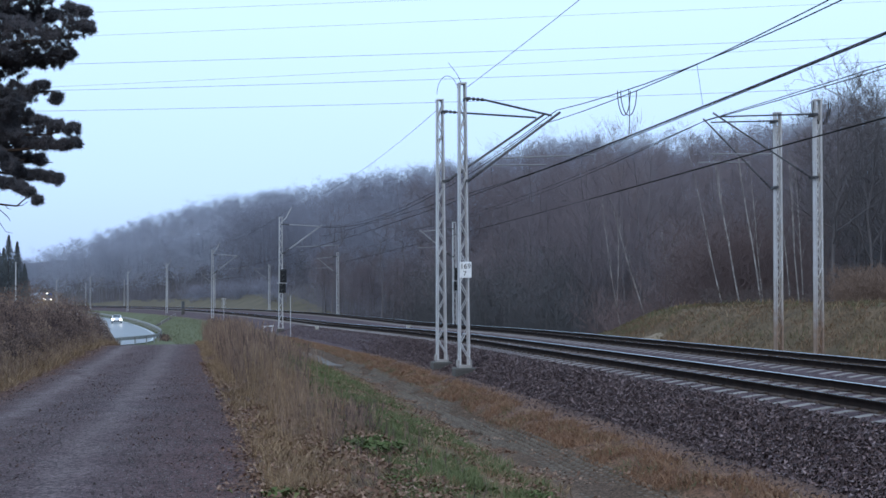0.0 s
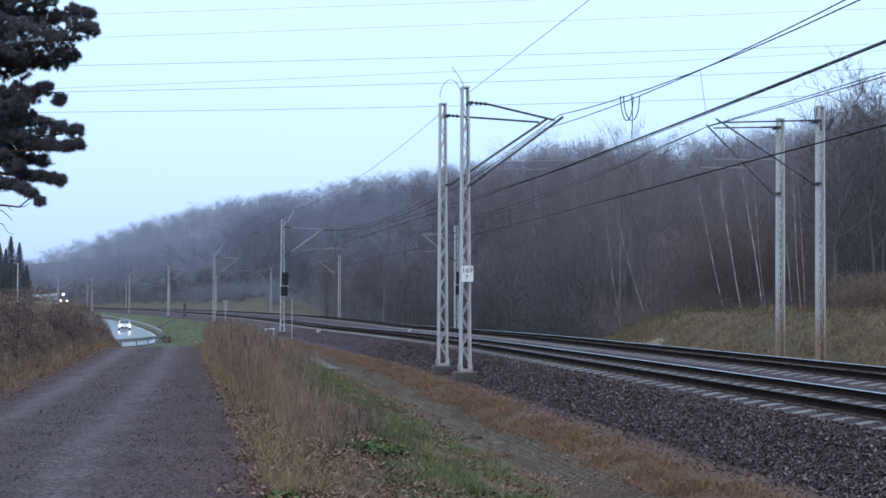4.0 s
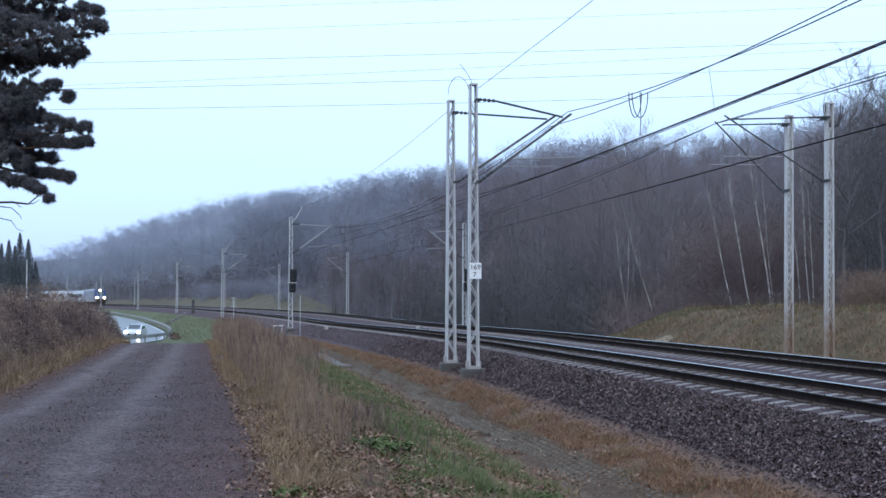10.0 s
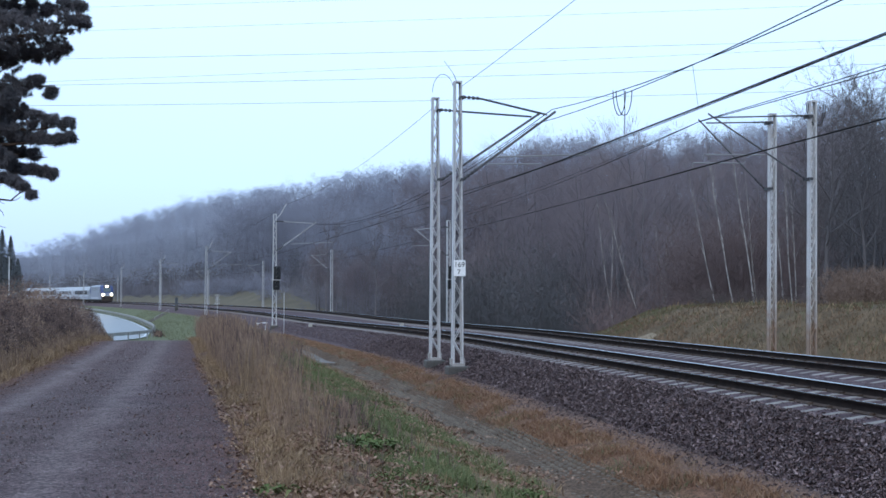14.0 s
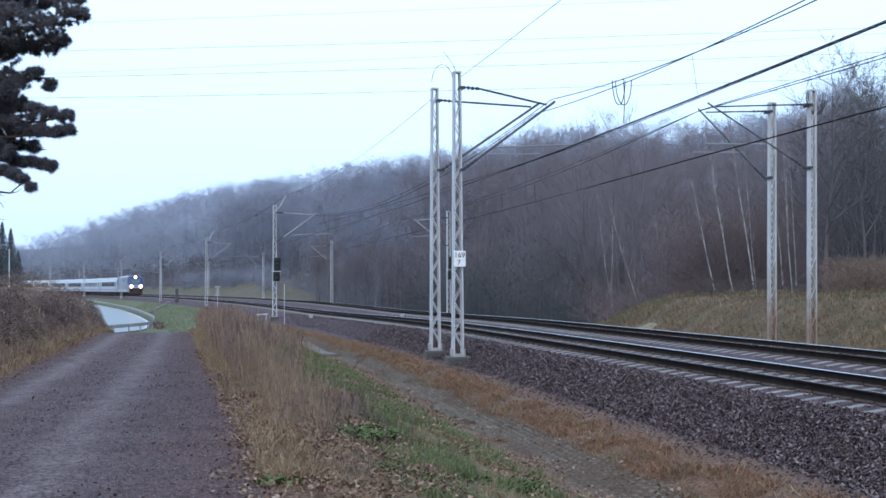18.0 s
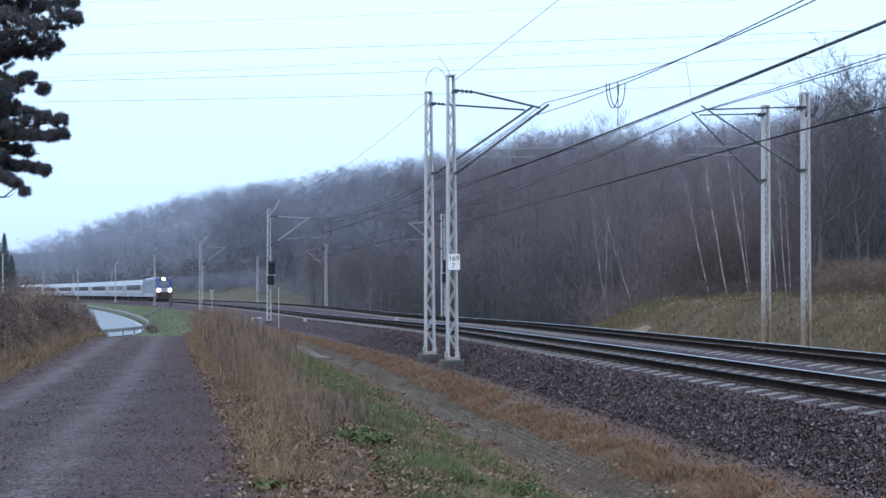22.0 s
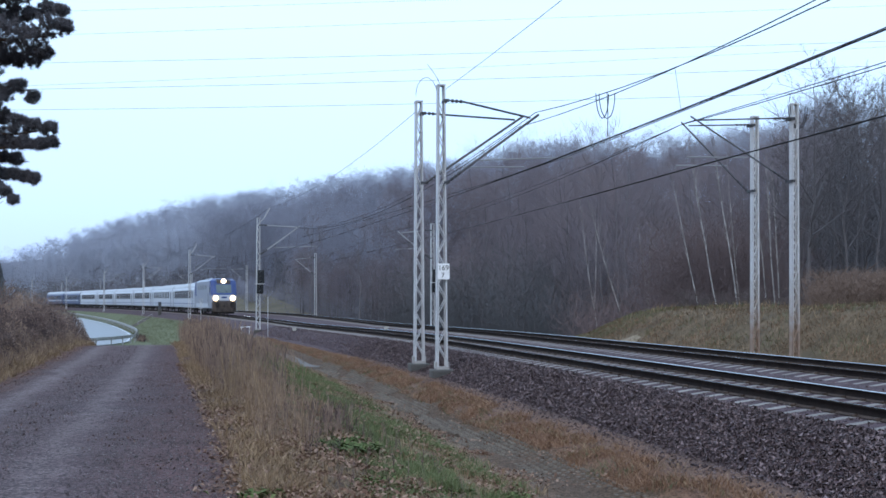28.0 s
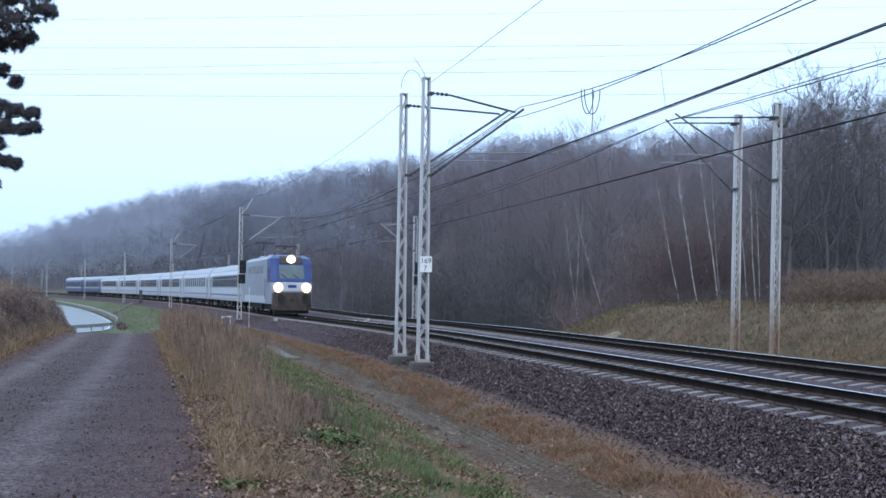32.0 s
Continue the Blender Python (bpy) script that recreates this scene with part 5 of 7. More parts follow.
        part("dead_branch", raw_mesh("dead_branch", *tube(pts, np.linspace(thick, thick * 0.3, len(pts)), 5), pine_bark_mat), None, tree, "bare dead branch")


pine()
# ---- road, guard rail and bare pole in the dip ----
def smooth_line(pts, n):
    """Points at even steps along a smoothed polyline."""
    p = np.asarray(pts, float)
    for _ in range(3):
        q = np.empty((2 * len(p) - 2, 2))
        q[0::2], q[1::2] = 0.75 * p[:-1] + 0.25 * p[1:], 0.25 * p[:-1] + 0.75 * p[1:]
        p = np.vstack([p[:1], q, p[-1:]])
    t = np.concatenate([[0], np.cumsum(np.hypot(*np.diff(p, axis=0).T))])
    k = np.linspace(0, t[-1], n)
    return np.column_stack([np.interp(k, t, p[:, 0]), np.interp(k, t, p[:, 1])])


far_side = [tuple(float(a) for a in place(s, float(road_edge(np.array(s))))) for s in (560, 460, 400, 340, 300, 250, 210, 177, 158)]
RAIL_LINE = smooth_line(far_side + [(-31.5, 137), (-29.5, 127), (-30.5, 117), (-35, 107), (-44, 99), (-60, 92), (-100, 84)], 160)
tangent = np.gradient(RAIL_LINE, axis=0)
tangent /= np.linalg.norm(tangent, axis=1)[:, None]
aside = np.column_stack([tangent[:, 1], -tangent[:, 0]])
EDGES = [RAIL_LINE + aside * w for w in (0.45, 2.2, 4.0, 5.8, 7.4)]


def z_at(p, up):
    s, u = along(p[:, 0], p[:, 1])
    return ground_z(s, u) + up


def build_road():
    cols = [np.column_stack([e, z_at(e, 0.09)]) for e in EDGES]
    n, k = len(RAIL_LINE), len(cols)
    v = np.stack(cols, 1).reshape(-1, 3)
    i = np.arange(n - 1)[:, None] * k + np.arange(k - 1)[None]
    f = np.stack([i, i + k, i + k + 1, i + 1], -1).reshape(-1, 4)
    tagged(new("road", raw_mesh("road", v, f, road_mat, flat=False)), "wet dark asphalt road that bends in a dip", "road", "", "structure")
    for w, m in ((0.75, "edge"), (7.1, "edge")):
        a, b = RAIL_LINE + aside * (w - 0.06), RAIL_LINE + aside * (w + 0.06)
        v = np.stack([np.column_stack([a, z_at(a, 0.096)]), np.column_stack([b, z_at(b, 0.096)])], 1).reshape(-1, 3)
        i = np.arange(n - 1) * 2
        tagged(new("edge_line", raw_mesh("edge_line", v, np.stack([i, i + 2, i + 3, i + 1], -1), enamel_mat)), "worn white line along the edge of a road", "road marking", "", "structure")


barrier_mat = material("dull_barrier_steel", [(0.195, 0.195, 0.195), (0.330, 0.330, 0.323), (0.450, 0.443, 0.427)], 0.6, 0.7, 0.2, 0.1, 10.0)


def build_guard_rail():
    rail = new("guard_rail")
    tagged(rail, "grey steel crash barrier that follows the bend", "guard rail")
    prof = [(0.0, 0.46), (-0.05, 0.5), (-0.05, 0.54), (0.0, 0.6), (-0.0, 0.62), (-0.05, 0.68), (-0.05, 0.72), (0.0, 0.78), (0.03, 0.78), (-0.02, 0.7), (0.03, 0.61), (-0.02, 0.52), (0.03, 0.46)]
    pr = np.array(prof)
    z = z_at(RAIL_LINE, 0.08)
    v = np.concatenate([(RAIL_LINE[:, None] + aside[:, None] * -pr[None, :, :1]), (z[:, None] + pr[None, :, 1])[..., None]], -1)
    n, k = v.shape[:2]
    i = np.arange(n - 1)[:, None] * k + np.arange(k)[None]
    j = np.arange(n - 1)[:, None] * k + (np.arange(k)[None] + 1) % k
    f = np.stack([i, j, j + k, i + k], -1).reshape(-1, 4)
    part("beam", raw_mesh("beam", v.reshape(-1, 3), f, barrier_mat), None, rail, "ribbed steel beam")
    bm = bmesh.new()
    box(bm, -0.06, 0.06, -0.05, 0.05, -0.4, 0.72)
    post = bm_mesh("post", bm, barrier_mat)
    for q in range(30, 160, 1):
        x, y = RAIL_LINE[q] - aside[q] * 0.11
        part("post", post, None, rail, "", pose(float(x), float(y), float(z[q]), 0, 0, math.degrees(math.atan2(tangent[q][1], tangent[q][0]))))


def bare_pole(dx, d, h):
    ob = new("pole")
    tagged(ob, "slender pale grey pole beyond the brushwood", "pole")
    part("column", bar(bmesh.new(), (0, 0, -0.2), (0, 0, h), 0.1, 8, 0.06), galv_mat, ob)
    part("cap", bar(bmesh.new(), (0, 0, h), (0, 0, h + 0.08), 0.08, 8), galv_mat, ob)
    x, y = dx * d, d
    ob.matrix_basis = pose(x, y, ground_xy(x, y))


slab_mat = material("grey_ditch_slab", [(0.09, 0.082, 0.073), (0.135, 0.123, 0.113), (0.2, 0.183, 0.167)], 1.5, 0.85, 0, 0.3, 30.0, "object")


def bank_steps():
    """A narrow flight of concrete steps up the railway bank, with a pipe handrail."""
    ob = tagged(new("embankment_steps"), "narrow grey concrete steps up the grassy railway bank", "steps")
    a, b = np.array(place(191.0, -7.3)), np.array(place(195.5, -4.7))
    n, turn = 10, math.degrees(math.atan2(*(b - a)[::-1])) - 90
    za, zb = float(ground_z(191.0, -7.3)), float(ground_z(195.5, -4.7))
    for i in range(n):
        x, y = a + (b - a) * (i + 0.5) / n
        bm = bmesh.new()
        box(bm, -0.5, 0.5, -0.3, 0.3, -0.3, 0.12, 0.015)
        part("tread", bm, slab_mat, ob, "", pose(float(x), float(y), za + (zb - za) * (i + 0.5) / n, 0, 0, turn))
    ends = []
    for f in (0.02, 0.5, 0.98):
        x, y = a + (b - a) * f + np.array([0.4, 0.3])
        z = za + (zb - za) * f
        part("post", bar(bmesh.new(), (x, y, z - 0.1), (x, y, z + 0.7), 0.025, 8), barrier_mat, ob)
        ends.append((x, y, z + 0.7))
    part("handrail", bar(bmesh.new(), ends[0], ends[2], 0.028, 8), barrier_mat, ob)


build_road()
build_guard_rail()
bank_steps()
bare_pole(-0.347, 150, 9.0)


# ---- verge, grasses, leaves and stones ----
def blades(name, label, s, u, h, w, lean, mat, up=0.0, category="grass"):
    """Blades of grass as one sheet of stuff: two slips and a tip each."""
    r = np.random.default_rng(len(s))
    n = len(s)
    x, y = place(s, u)
    p = np.stack([x, y, surface_z(s, u) + up - 0.02], -1)
    a = r.uniform(0, 2 * np.pi, n)
    d = np.stack([np.cos(a), np.sin(a), 0 * a], -1) * (np.abs(r.normal(0, 1, n)) * lean * h)[:, None]
    b = r.uniform(0, 2 * np.pi, n)
    sd = np.stack([np.cos(b), np.sin(b), 0 * b], -1) * (w * r.uniform(0.6, 1.3, n))[:, None]
    upv = np.zeros((n, 3))
    upv[:, 2] = h
    mid, tip = p + d * 0.35 + upv * 0.6, p + d + upv
    v = np.stack([p - sd, p + sd, mid + sd * 0.7, mid - sd * 0.7, tip], 1).reshape(-1, 3)
    k = np.arange(n)[:, None] * 5
    f = np.stack([k + [0, 1, 2], k + [0, 2, 3], k + [3, 2, 4]], 1).reshape(-1, 3)
    return tagged(new(name, raw_mesh(name, v, f, mat)), label, category, "", "stuff")


def patchy(n, s0, s1, u0, u1, freq, cut, seed, power=1.0):
    """Random (s, u) that gather in patches; more of them near the camera's end when power is over 1."""
    r = np.random.default_rng(seed)
    s = s0 + (s1 - s0) * r.uniform(0, 1, n) ** power
    u = r.uniform(u0, u1, n)
    g = np.array([noise.noise((a * freq, b * freq * 1.5, seed)) for a, b in zip(s, u)])
    k = g > cut
    return s[k], u[k]


gr = np.random.default_rng(31)
bank_mat = material("olive_straw_grass", [(0.074, 0.053, 0.031), (0.122, 0.084, 0.05), (0.2, 0.13, 0.087)], 0.35, 0.9, 0, 0.0, 6.0, "island")
slope_grass_mat = material("pale_green_grass", [(0.088, 0.091, 0.045), (0.123, 0.126, 0.065), (0.174, 0.163, 0.094)], 0.3, 0.9, 0, 0.0, 6.0, "island")
tan_mat = material("orange_brown_grass", [(0.085, 0.045, 0.028), (0.205, 0.113, 0.068), (0.42, 0.258, 0.165)], 0.6, 0.9, 0, 0.0, 9.0, "island")
weed_mat = material("dead_weed_stalks", [(0.05, 0.032, 0.03), (0.075, 0.048, 0.042), (0.19, 0.126, 0.09), (0.345, 0.245, 0.168), (0.395, 0.28, 0.195)], 0.6, 0.95, 0, 0.0, 9.0, "island", vary=0.4, soft=0.35)
leaf_mat = material("fallen_leaves", [(0.06, 0.03, 0.02), (0.18, 0.098, 0.064), (0.52, 0.38, 0.29)], 1.0, 0.8, 0, 0.0, 20.0, "island")
trodden_mat = material("trodden_leaves", [(0.05, 0.027, 0.022), (0.1, 0.056, 0.045), (0.2, 0.12, 0.095)], 1.0, 0.85, 0, 0.0, 20.0, "island")
bramble_mat = material("dead_bramble", [(0.022, 0.015, 0.017), (0.03, 0.02, 0.022), (0.055, 0.037, 0.038), (0.13, 0.09, 0.078), (0.25, 0.172, 0.132), (0.33, 0.235, 0.17), (0.36, 0.26, 0.19)], 0.9, 0.95, 0, 0.0, 2.4, "island", detail=2.5, vary=0.1, soft=0.5)

s, u = patchy(40000, 9, 62, -9.9, -5.6, 1.2, 0.06, 1, 1.5)
k = u > gravel_edge(s) + 0.25
s, u = s[k], u[k]
blades("matted_dry_grass", "short matted straw-coloured grass on the verge", s, u, gr.uniform(0.04, 0.17, len(s)), 0.006, 1.4, straw_mat)
s, u = patchy(9000, 9, 19, -9.3, -6.3, 1.4, 0.08, 30, 1.0)
blades("matted_dry_grass", "short straw and stems on the near verge", s, u, gr.uniform(0.03, 0.16, len(s)), 0.004, 1.5, straw_mat)
s, u = patchy(52000, 9, 60, -8.2, -5.8, 0.9, 0.1, 2, 1.5)
blades("green_grass", "patches of short green grass on the slope of the ditch", s, u, gr.uniform(0.05, 0.17, len(s)), 0.006, 0.9, grass_mat)
s, u = patchy(86000, 14, 46, -7.95, -6.15, 0.75, -0.04, 3, 1.0)
blades("green_grass", "thick band of green grass along the ditch", s, u, gr.uniform(0.06, 0.16, len(s)), 0.006, 0.8, grass_mat)
s, u = patchy(56000, 9, 85, -4.65, -3.6, 1.0, -0.12, 4, 1.4)
s1, u1 = patchy(9000, 9, 60, -4.7, -3.9, 1.3, 0.12, 46, 1.3)
blades("green_grass", "olive tufts among the tawny grass of the ballast toe", s1, u1, gr.uniform(0.04, 0.15, len(s1)), 0.005, 1.2, slope_grass_mat)
s1, u1 = patchy(9000, 9, 60, -4.65, -3.6, 1.1, 0.1, 47, 1.3)
blades("matted_dry_grass", "pale straw among the tawny grass of the ballast toe", s1, u1, gr.uniform(0.03, 0.14, len(s1)), 0.005, 1.4, straw_mat)
blades("tawny_grass", "orange-brown dry grass tufts along the ballast toe", s, u, gr.uniform(0.03, 0.17, len(s)), 0.005, 1.5, tan_mat)
s, w = patchy(12000, 12, 60, 0.0, 0.6, 0.9, -0.05, 5, 1.2)
u = gravel_edge(s) + w
blades("matted_dry_grass", "thin dry grass along the edge of the gravel", s, u, gr.uniform(0.05, 0.25, len(s)), 0.005, 1.0, straw_mat)
s, u = patchy(16000, 14, 58, -14.9, -13.5, 0.6, -0.3, 6, 1.0)
blades("matted_dry_grass", "dry grass at the foot of the brushwood", s, u, gr.uniform(0.06, 0.3, len(s)), 0.007, 1.0, straw_mat)
s, u = patchy(14000, 62, 230, -9.5, -4.4, 0.15, -0.6, 7, 1.2)
blades("green_grass", "pale green grass on the slope beside the railway", s, u, gr.uniform(0.06, 0.2, len(s)), 0.02, 0.9, slope_grass_mat)
s, u = patchy(2600, 60, 76, -10.2, -5.5, 0.5, -0.1, 51, 1.0)
blades("matted_dry_grass", "dull straw among the green grass behind the guard rail", s, u, gr.uniform(0.08, 0.25, len(s)), 0.016, 1.0, straw_mat)
s, u = patchy(30000, 15, 67, 8.4, 15.0, 0.35, -0.25, 8, 1.0)
blades("bank_grass", "rough olive and straw grass on the cutting bank", s, u, gr.uniform(0.05, 0.18, len(s)), 0.009, 1.3, bank_mat)
s, u = patchy(20000, 15, 62, 8.6, 14.5, 0.3, -0.05, 9, 1.0)
s2, u2 = patchy(9000, 15, 60, 8.6, 14.0, 0.6, 0.12, 40, 1.0)
blades("bank_grass", "darker olive grass tufts on the bank", s2, u2, gr.uniform(0.1, 0.3, len(s2)), 0.01, 0.8, slope_grass_mat)
s3, u3 = patchy(12000, 15, 60, 8.2, 11.5, 0.4, 0.0, 41, 1.0)
blades("bank_grass", "rust-brown dead grass and litter low on the bank", s3, u3, gr.uniform(0.04, 0.16, len(s3)), 0.009, 1.2, tan_mat)
s5, u5 = patchy(2600, 16, 60, 8.5, 14.5, 0.5, -0.05, 43, 1.0)
blades("bank_grass", "straw-coloured tussocks on the bank", s5, u5, gr.uniform(0.12, 0.4, len(s5)), 0.012, 0.9, straw_mat)
s4, u4 = patchy(13000, 56, 69, 8.6, 13.8, 0.4, -0.35, 42, 1.0)
blades("green_grass", "fresh green grass on the end of the bank", s4, u4, gr.uniform(0.04, 0.14, len(s4)), 0.01, 1.0, slope_grass_mat)
blades("bank_grass", "olive grass along the top of the cutting bank", s, u, gr.uniform(0.05, 0.16, len(s)), 0.009, 1.2, bank_mat)


def weeds(name, label, s, u, h, mat, sprigs=7, thick=0.004):
    """Dead upright stalks, each with short side sprigs towards its top."""
    r = np.random.default_rng(len(s) + 5)
    x, y = place(s, u)
    z = surface_z(s, u)
    v, f = [], []
    for i in range(len(s)):
        p = np.array([x[i], y[i], z[i] - 0.03])
        t = p + np.array([r.normal(0, 0.13) * h[i], r.normal(0, 0.13) * h[i], h[i]])
        b = r.uniform(0, 6.28)
        sd = np.array([math.cos(b), math.sin(b), 0]) * thick
        k = len(v)
        v.extend([p - sd, p + sd, t + sd * 0.4, t - sd * 0.4])
        f.extend([(k, k + 1, k + 2), (k, k + 2, k + 3)])
        for _ in range(sprigs):
            q = p + (t - p) * r.uniform(0.4, 1.0)
            e = q + np.array([r.normal(0, 0.035), r.normal(0, 0.035), r.uniform(0.03, 0.2)])
            side = np.array([r.normal(), r.normal(), 0.3 * r.normal()]) * thick * 0.8
            k = len(v)
            v.extend([q - side, q + side, e])
            f.append((k, k + 1, k + 2))
    return tagged(new(name, raw_mesh(name, np.array(v), np.array(f), mat)), label, "dead weeds", "", "stuff")


s, w = patchy(900, 14, 60, 0.3, 1.15, 0.8, 0.0, 50, 0.9)
weeds("dead_weeds", "dark purple-brown dead weed stalks on the verge", s, gravel_edge(s) + w, gr.uniform(0.35, 1.0, len(s)) * np.interp(s, [13, 17, 40, 60], [0.55, 0.85, 1.1, 0.85]), bramble_mat, 9, 0.0032)
s, w = patchy(2000, 14, 60, 0.4, 1.05, 0.5, -0.05, 11, 0.9)
weeds("dead_weeds", "tall grey-brown dead weed stalks on the verge", s, gravel_edge(s) + w, gr.uniform(0.35, 0.95, len(s)) * np.interp(s, [13, 17, 40, 60], [0.55, 0.85, 1.1, 0.85]), weed_mat, 8, 0.0032)
s, w = patchy(420, 14, 26, 0.35, 1.0, 0.9, 0.0, 44, 0.9)
weeds("dead_weeds", "pale upright dead stalks in loose stands on the verge", s, gravel_edge(s) + w, gr.uniform(0.5, 0.95, len(s)), straw_mat, 7, 0.0028)
s, u = patchy(420, 12, 24, -8.6, -6.9, 0.9, 0.12, 45, 1.0)
weeds("dead_weeds", "short dark dead stems scattered through the verge", s, u, gr.uniform(0.12, 0.4, len(s)), bramble_mat, 6, 0.003)
s, w = patchy(1700, 28, 58, 0.3, 1.65, 0.4, -0.3, 12, 0.9)
u = gravel_edge(s) + w
weeds("dead_weeds", "dense stand of tall brown dead weeds beside the gravel", s, u, gr.uniform(0.6, 1.12, len(s)), weed_mat, 10, 0.0035)
s, w = patchy(1400, 22, 58, 0.4, 1.8, 0.5, -0.1, 23, 0.9)
u = gravel_edge(s) + w
weeds("dead_weeds", "dark brown dead stalks among paler weeds", s, u, gr.uniform(0.5, 1.1, len(s)), bramble_mat, 12, 0.004)
s, u = patchy(1300, 40, 62, -8.2, -6.3, 0.3, -0.1, 13, 0.9)
weeds("dead_weeds", "thin dead weeds beside the ditch", s, u, gr.uniform(0.25, 0.6, len(s)), weed_mat, 6, 0.005)
s, u = patchy(1500, 56, 82, -9.3, -4.6, 0.25, -0.05, 24, 0.8)
weeds("dead_weeds", "scattered low brown weeds on the grassy slope", s, u, gr.uniform(0.1, 0.4, len(s)), weed_mat, 6, 0.008)
s = 18.6 + gr.normal(0, 0.45, 90)
u = -7.95 + gr.normal(0, 0.17, 90)
weeds("dead_weeds", "dark clump of dead dock stalks on the verge", s, u, gr.uniform(0.15, 0.42, 110), bramble_mat, 10, 0.004)
s = 139.5 + gr.normal(0, 1.6, 160)
u = -10.05 + gr.normal(0, 0.25, 160)
weeds("dead_weeds", "brown clump of dead weeds at the bend of the guard rail", s, u, gr.uniform(0.25, 0.7, 160), bramble_mat, 10, 0.025)
s, u = patchy(2600, 15, 60, -14.9, -13.7, 0.5, -0.3, 14, 1.0)
weeds("dead_weeds", "pale dead stalks at the foot of the brushwood", s, u, gr.uniform(0.1, 0.38, len(s)), weed_mat, 6, 0.006)


def thicket(name, label, s0, s1, u0, u1, height, n, mat, seed, size=(0.05, 0.13), freq=0.55):
    """A tangle of dead stems and curled leaves filling a low, lumpy volume."""
    r = np.random.default_rng(seed)
    s, u = r.uniform(s0, s1, n), r.uniform(u0, u1, n)
    # domed bushes of uneven size with dark gaps between them
    dome = np.array([1 - 1.5 * noise.voronoi((a * freq * 1.3, b * freq * 1.3, seed * 0.1))[0][0] ** 2 for a, b in zip(s, u)])
    top = height(s, u) * (0.45 + 0.66 * np.clip(dome, 0, 1) + np.array([0.35 * noise.noise((a * freq * 0.6, b * freq * 0.6, seed)) + 0.22 * noise.noise((a * freq * 5, b * freq * 5, seed)) for a, b in zip(s, u)]))
    k = top > 0.08
    s, u, top = s[k], u[k], top[k]
    n = len(s)
    x, y = place(s, u)
    z = ground_z(s, u) + top * r.uniform(0, 1, n) ** 0.38
    p = np.stack([x, y, z], -1)
    d = r.normal(0, 1, (n, 3))
    d[:, 2] = d[:, 2] * 0.8 + 0.35
    d *= (r.uniform(*size, n) / np.linalg.norm(d, axis=1))[:, None]
    e = np.cross(d, r.normal(0, 1, (n, 3)))
    e *= (r.uniform(0.12, 0.5, n) * np.linalg.norm(d, axis=1) / (np.linalg.norm(e, axis=1) + 1e-9))[:, None]
    v = np.stack([p, p + d * 0.5 + e, p + d], 1).reshape(-1, 3)
    f = np.arange(3 * n).reshape(-1, 3)
    return tagged(new(name, raw_mesh(name, v, f, mat)), label, "brushwood", "", "stuff")


def mound(s, u):
    edge = np.interp(s, [20, 40, 49, 60], [-0.75, -0.75, -0.4, -0.4])
    rise = np.interp(u - edge, [-26, -17.5, -15.8, -15.1, -14.4, -13.8, -13.3], [0.5, 0.66, 1.08, 1.36, 1.2, 0.8, 0.0])
    return np.interp(s, [20, 44, 60], [1.0, 1.2, 1.4]) * rise * smooth(67, 61, s) * smooth(10, 22, s)


thicket("brushwood", "reddish-brown dead bracken and bramble thicket beside the gravel", 12, 70, -27, -13.3, mound, 130000, bramble_mat, 71, (0.03, 0.09))
thicket("brushwood", "dense brown bramble and dead fern along the edge of the thicket", 14, 68, -17.5, -13.2, mound, 190000, bramble_mat, 73, (0.03, 0.09))
s, u = patchy(9000, 16, 66, -24, -14.5, 0.6, -0.2, 15, 1.0)
weeds("brushwood", "thin upright stems standing out of the bramble thicket", s, u, mound(s, u) * gr.uniform(0.5, 1.12, len(s)), bramble_mat, 8, 0.006)


def leaves(name, label, s, u, up=0.012, mat=None, big=0.032):
    r = np.random.default_rng(len(s) + 9)
    n = len(s)
    x, y = place(s, u)
    p = np.stack([x, y, surface_z(s, u) + up + r.uniform(0, 0.03, n)], -1)
    a = r.uniform(0, 6.28, n)
    size = r.uniform(0.009, big, n)[:, None]
    d = np.stack([np.cos(a), np.sin(a), r.normal(0, 0.35, n)], -1) * size
    e = np.stack([-np.sin(a), np.cos(a), r.normal(0, 0.35, n)], -1) * size * 0.6
    v = np.stack([p - d, p + e, p + d, p - e], 1).reshape(-1, 3)
    v[1::4, 2] += 0.012
    k = np.arange(n)[:, None] * 4
    f = np.stack([k + [0, 1, 2], k + [0, 2, 3]], 1).reshape(-1, 3)
    return tagged(new(name, raw_mesh(name, v, f, mat or leaf_mat)), label, "fallen leaves", "", "stuff")


s, u = patchy(13000, 9, 40, -6.7, -5.35, 0.9, -0.1, 16, 1.3)
leaves("fallen_leaves", "pale brown fallen leaves along the ditch", s, u, 0.04)
s, w = patchy(9000, 9, 34, -0.12, 0.75, 0.9, -0.12, 48, 1.3)
leaves("fallen_leaves", "thick band of red-brown and pale fallen leaves beside the gravel", s, gravel_edge(s) + w, 0.015)
s, u = patchy(14000, 9, 32, -9.0, -7.5, 1.0, -0.04, 49, 1.3)
leaves("fallen_leaves", "pale pinkish-brown leaves caught in the matted grass", s, u, 0.07)
s, u = patchy(3800, 9, 50, -9.75, -8.6, 0.7, -0.1, 17, 1.4)
leaves("fallen_leaves", "brown fallen leaves along the edge of the gravel", s, u, 0.02)
s, u = patchy(2600, 14, 50, -14.6, -13.2, 0.6, -0.1, 18, 1.0)
leaves("fallen_leaves", "brown fallen leaves under the brushwood", s, u, 0.03)
s, u = patchy(13000, 9, 50, -9.3, -4.2, 0.8, 0.1, 19, 1.4)
leaves("fallen_leaves", "scattered brown leaves on turf and ballast toe", s, u, 0.08)
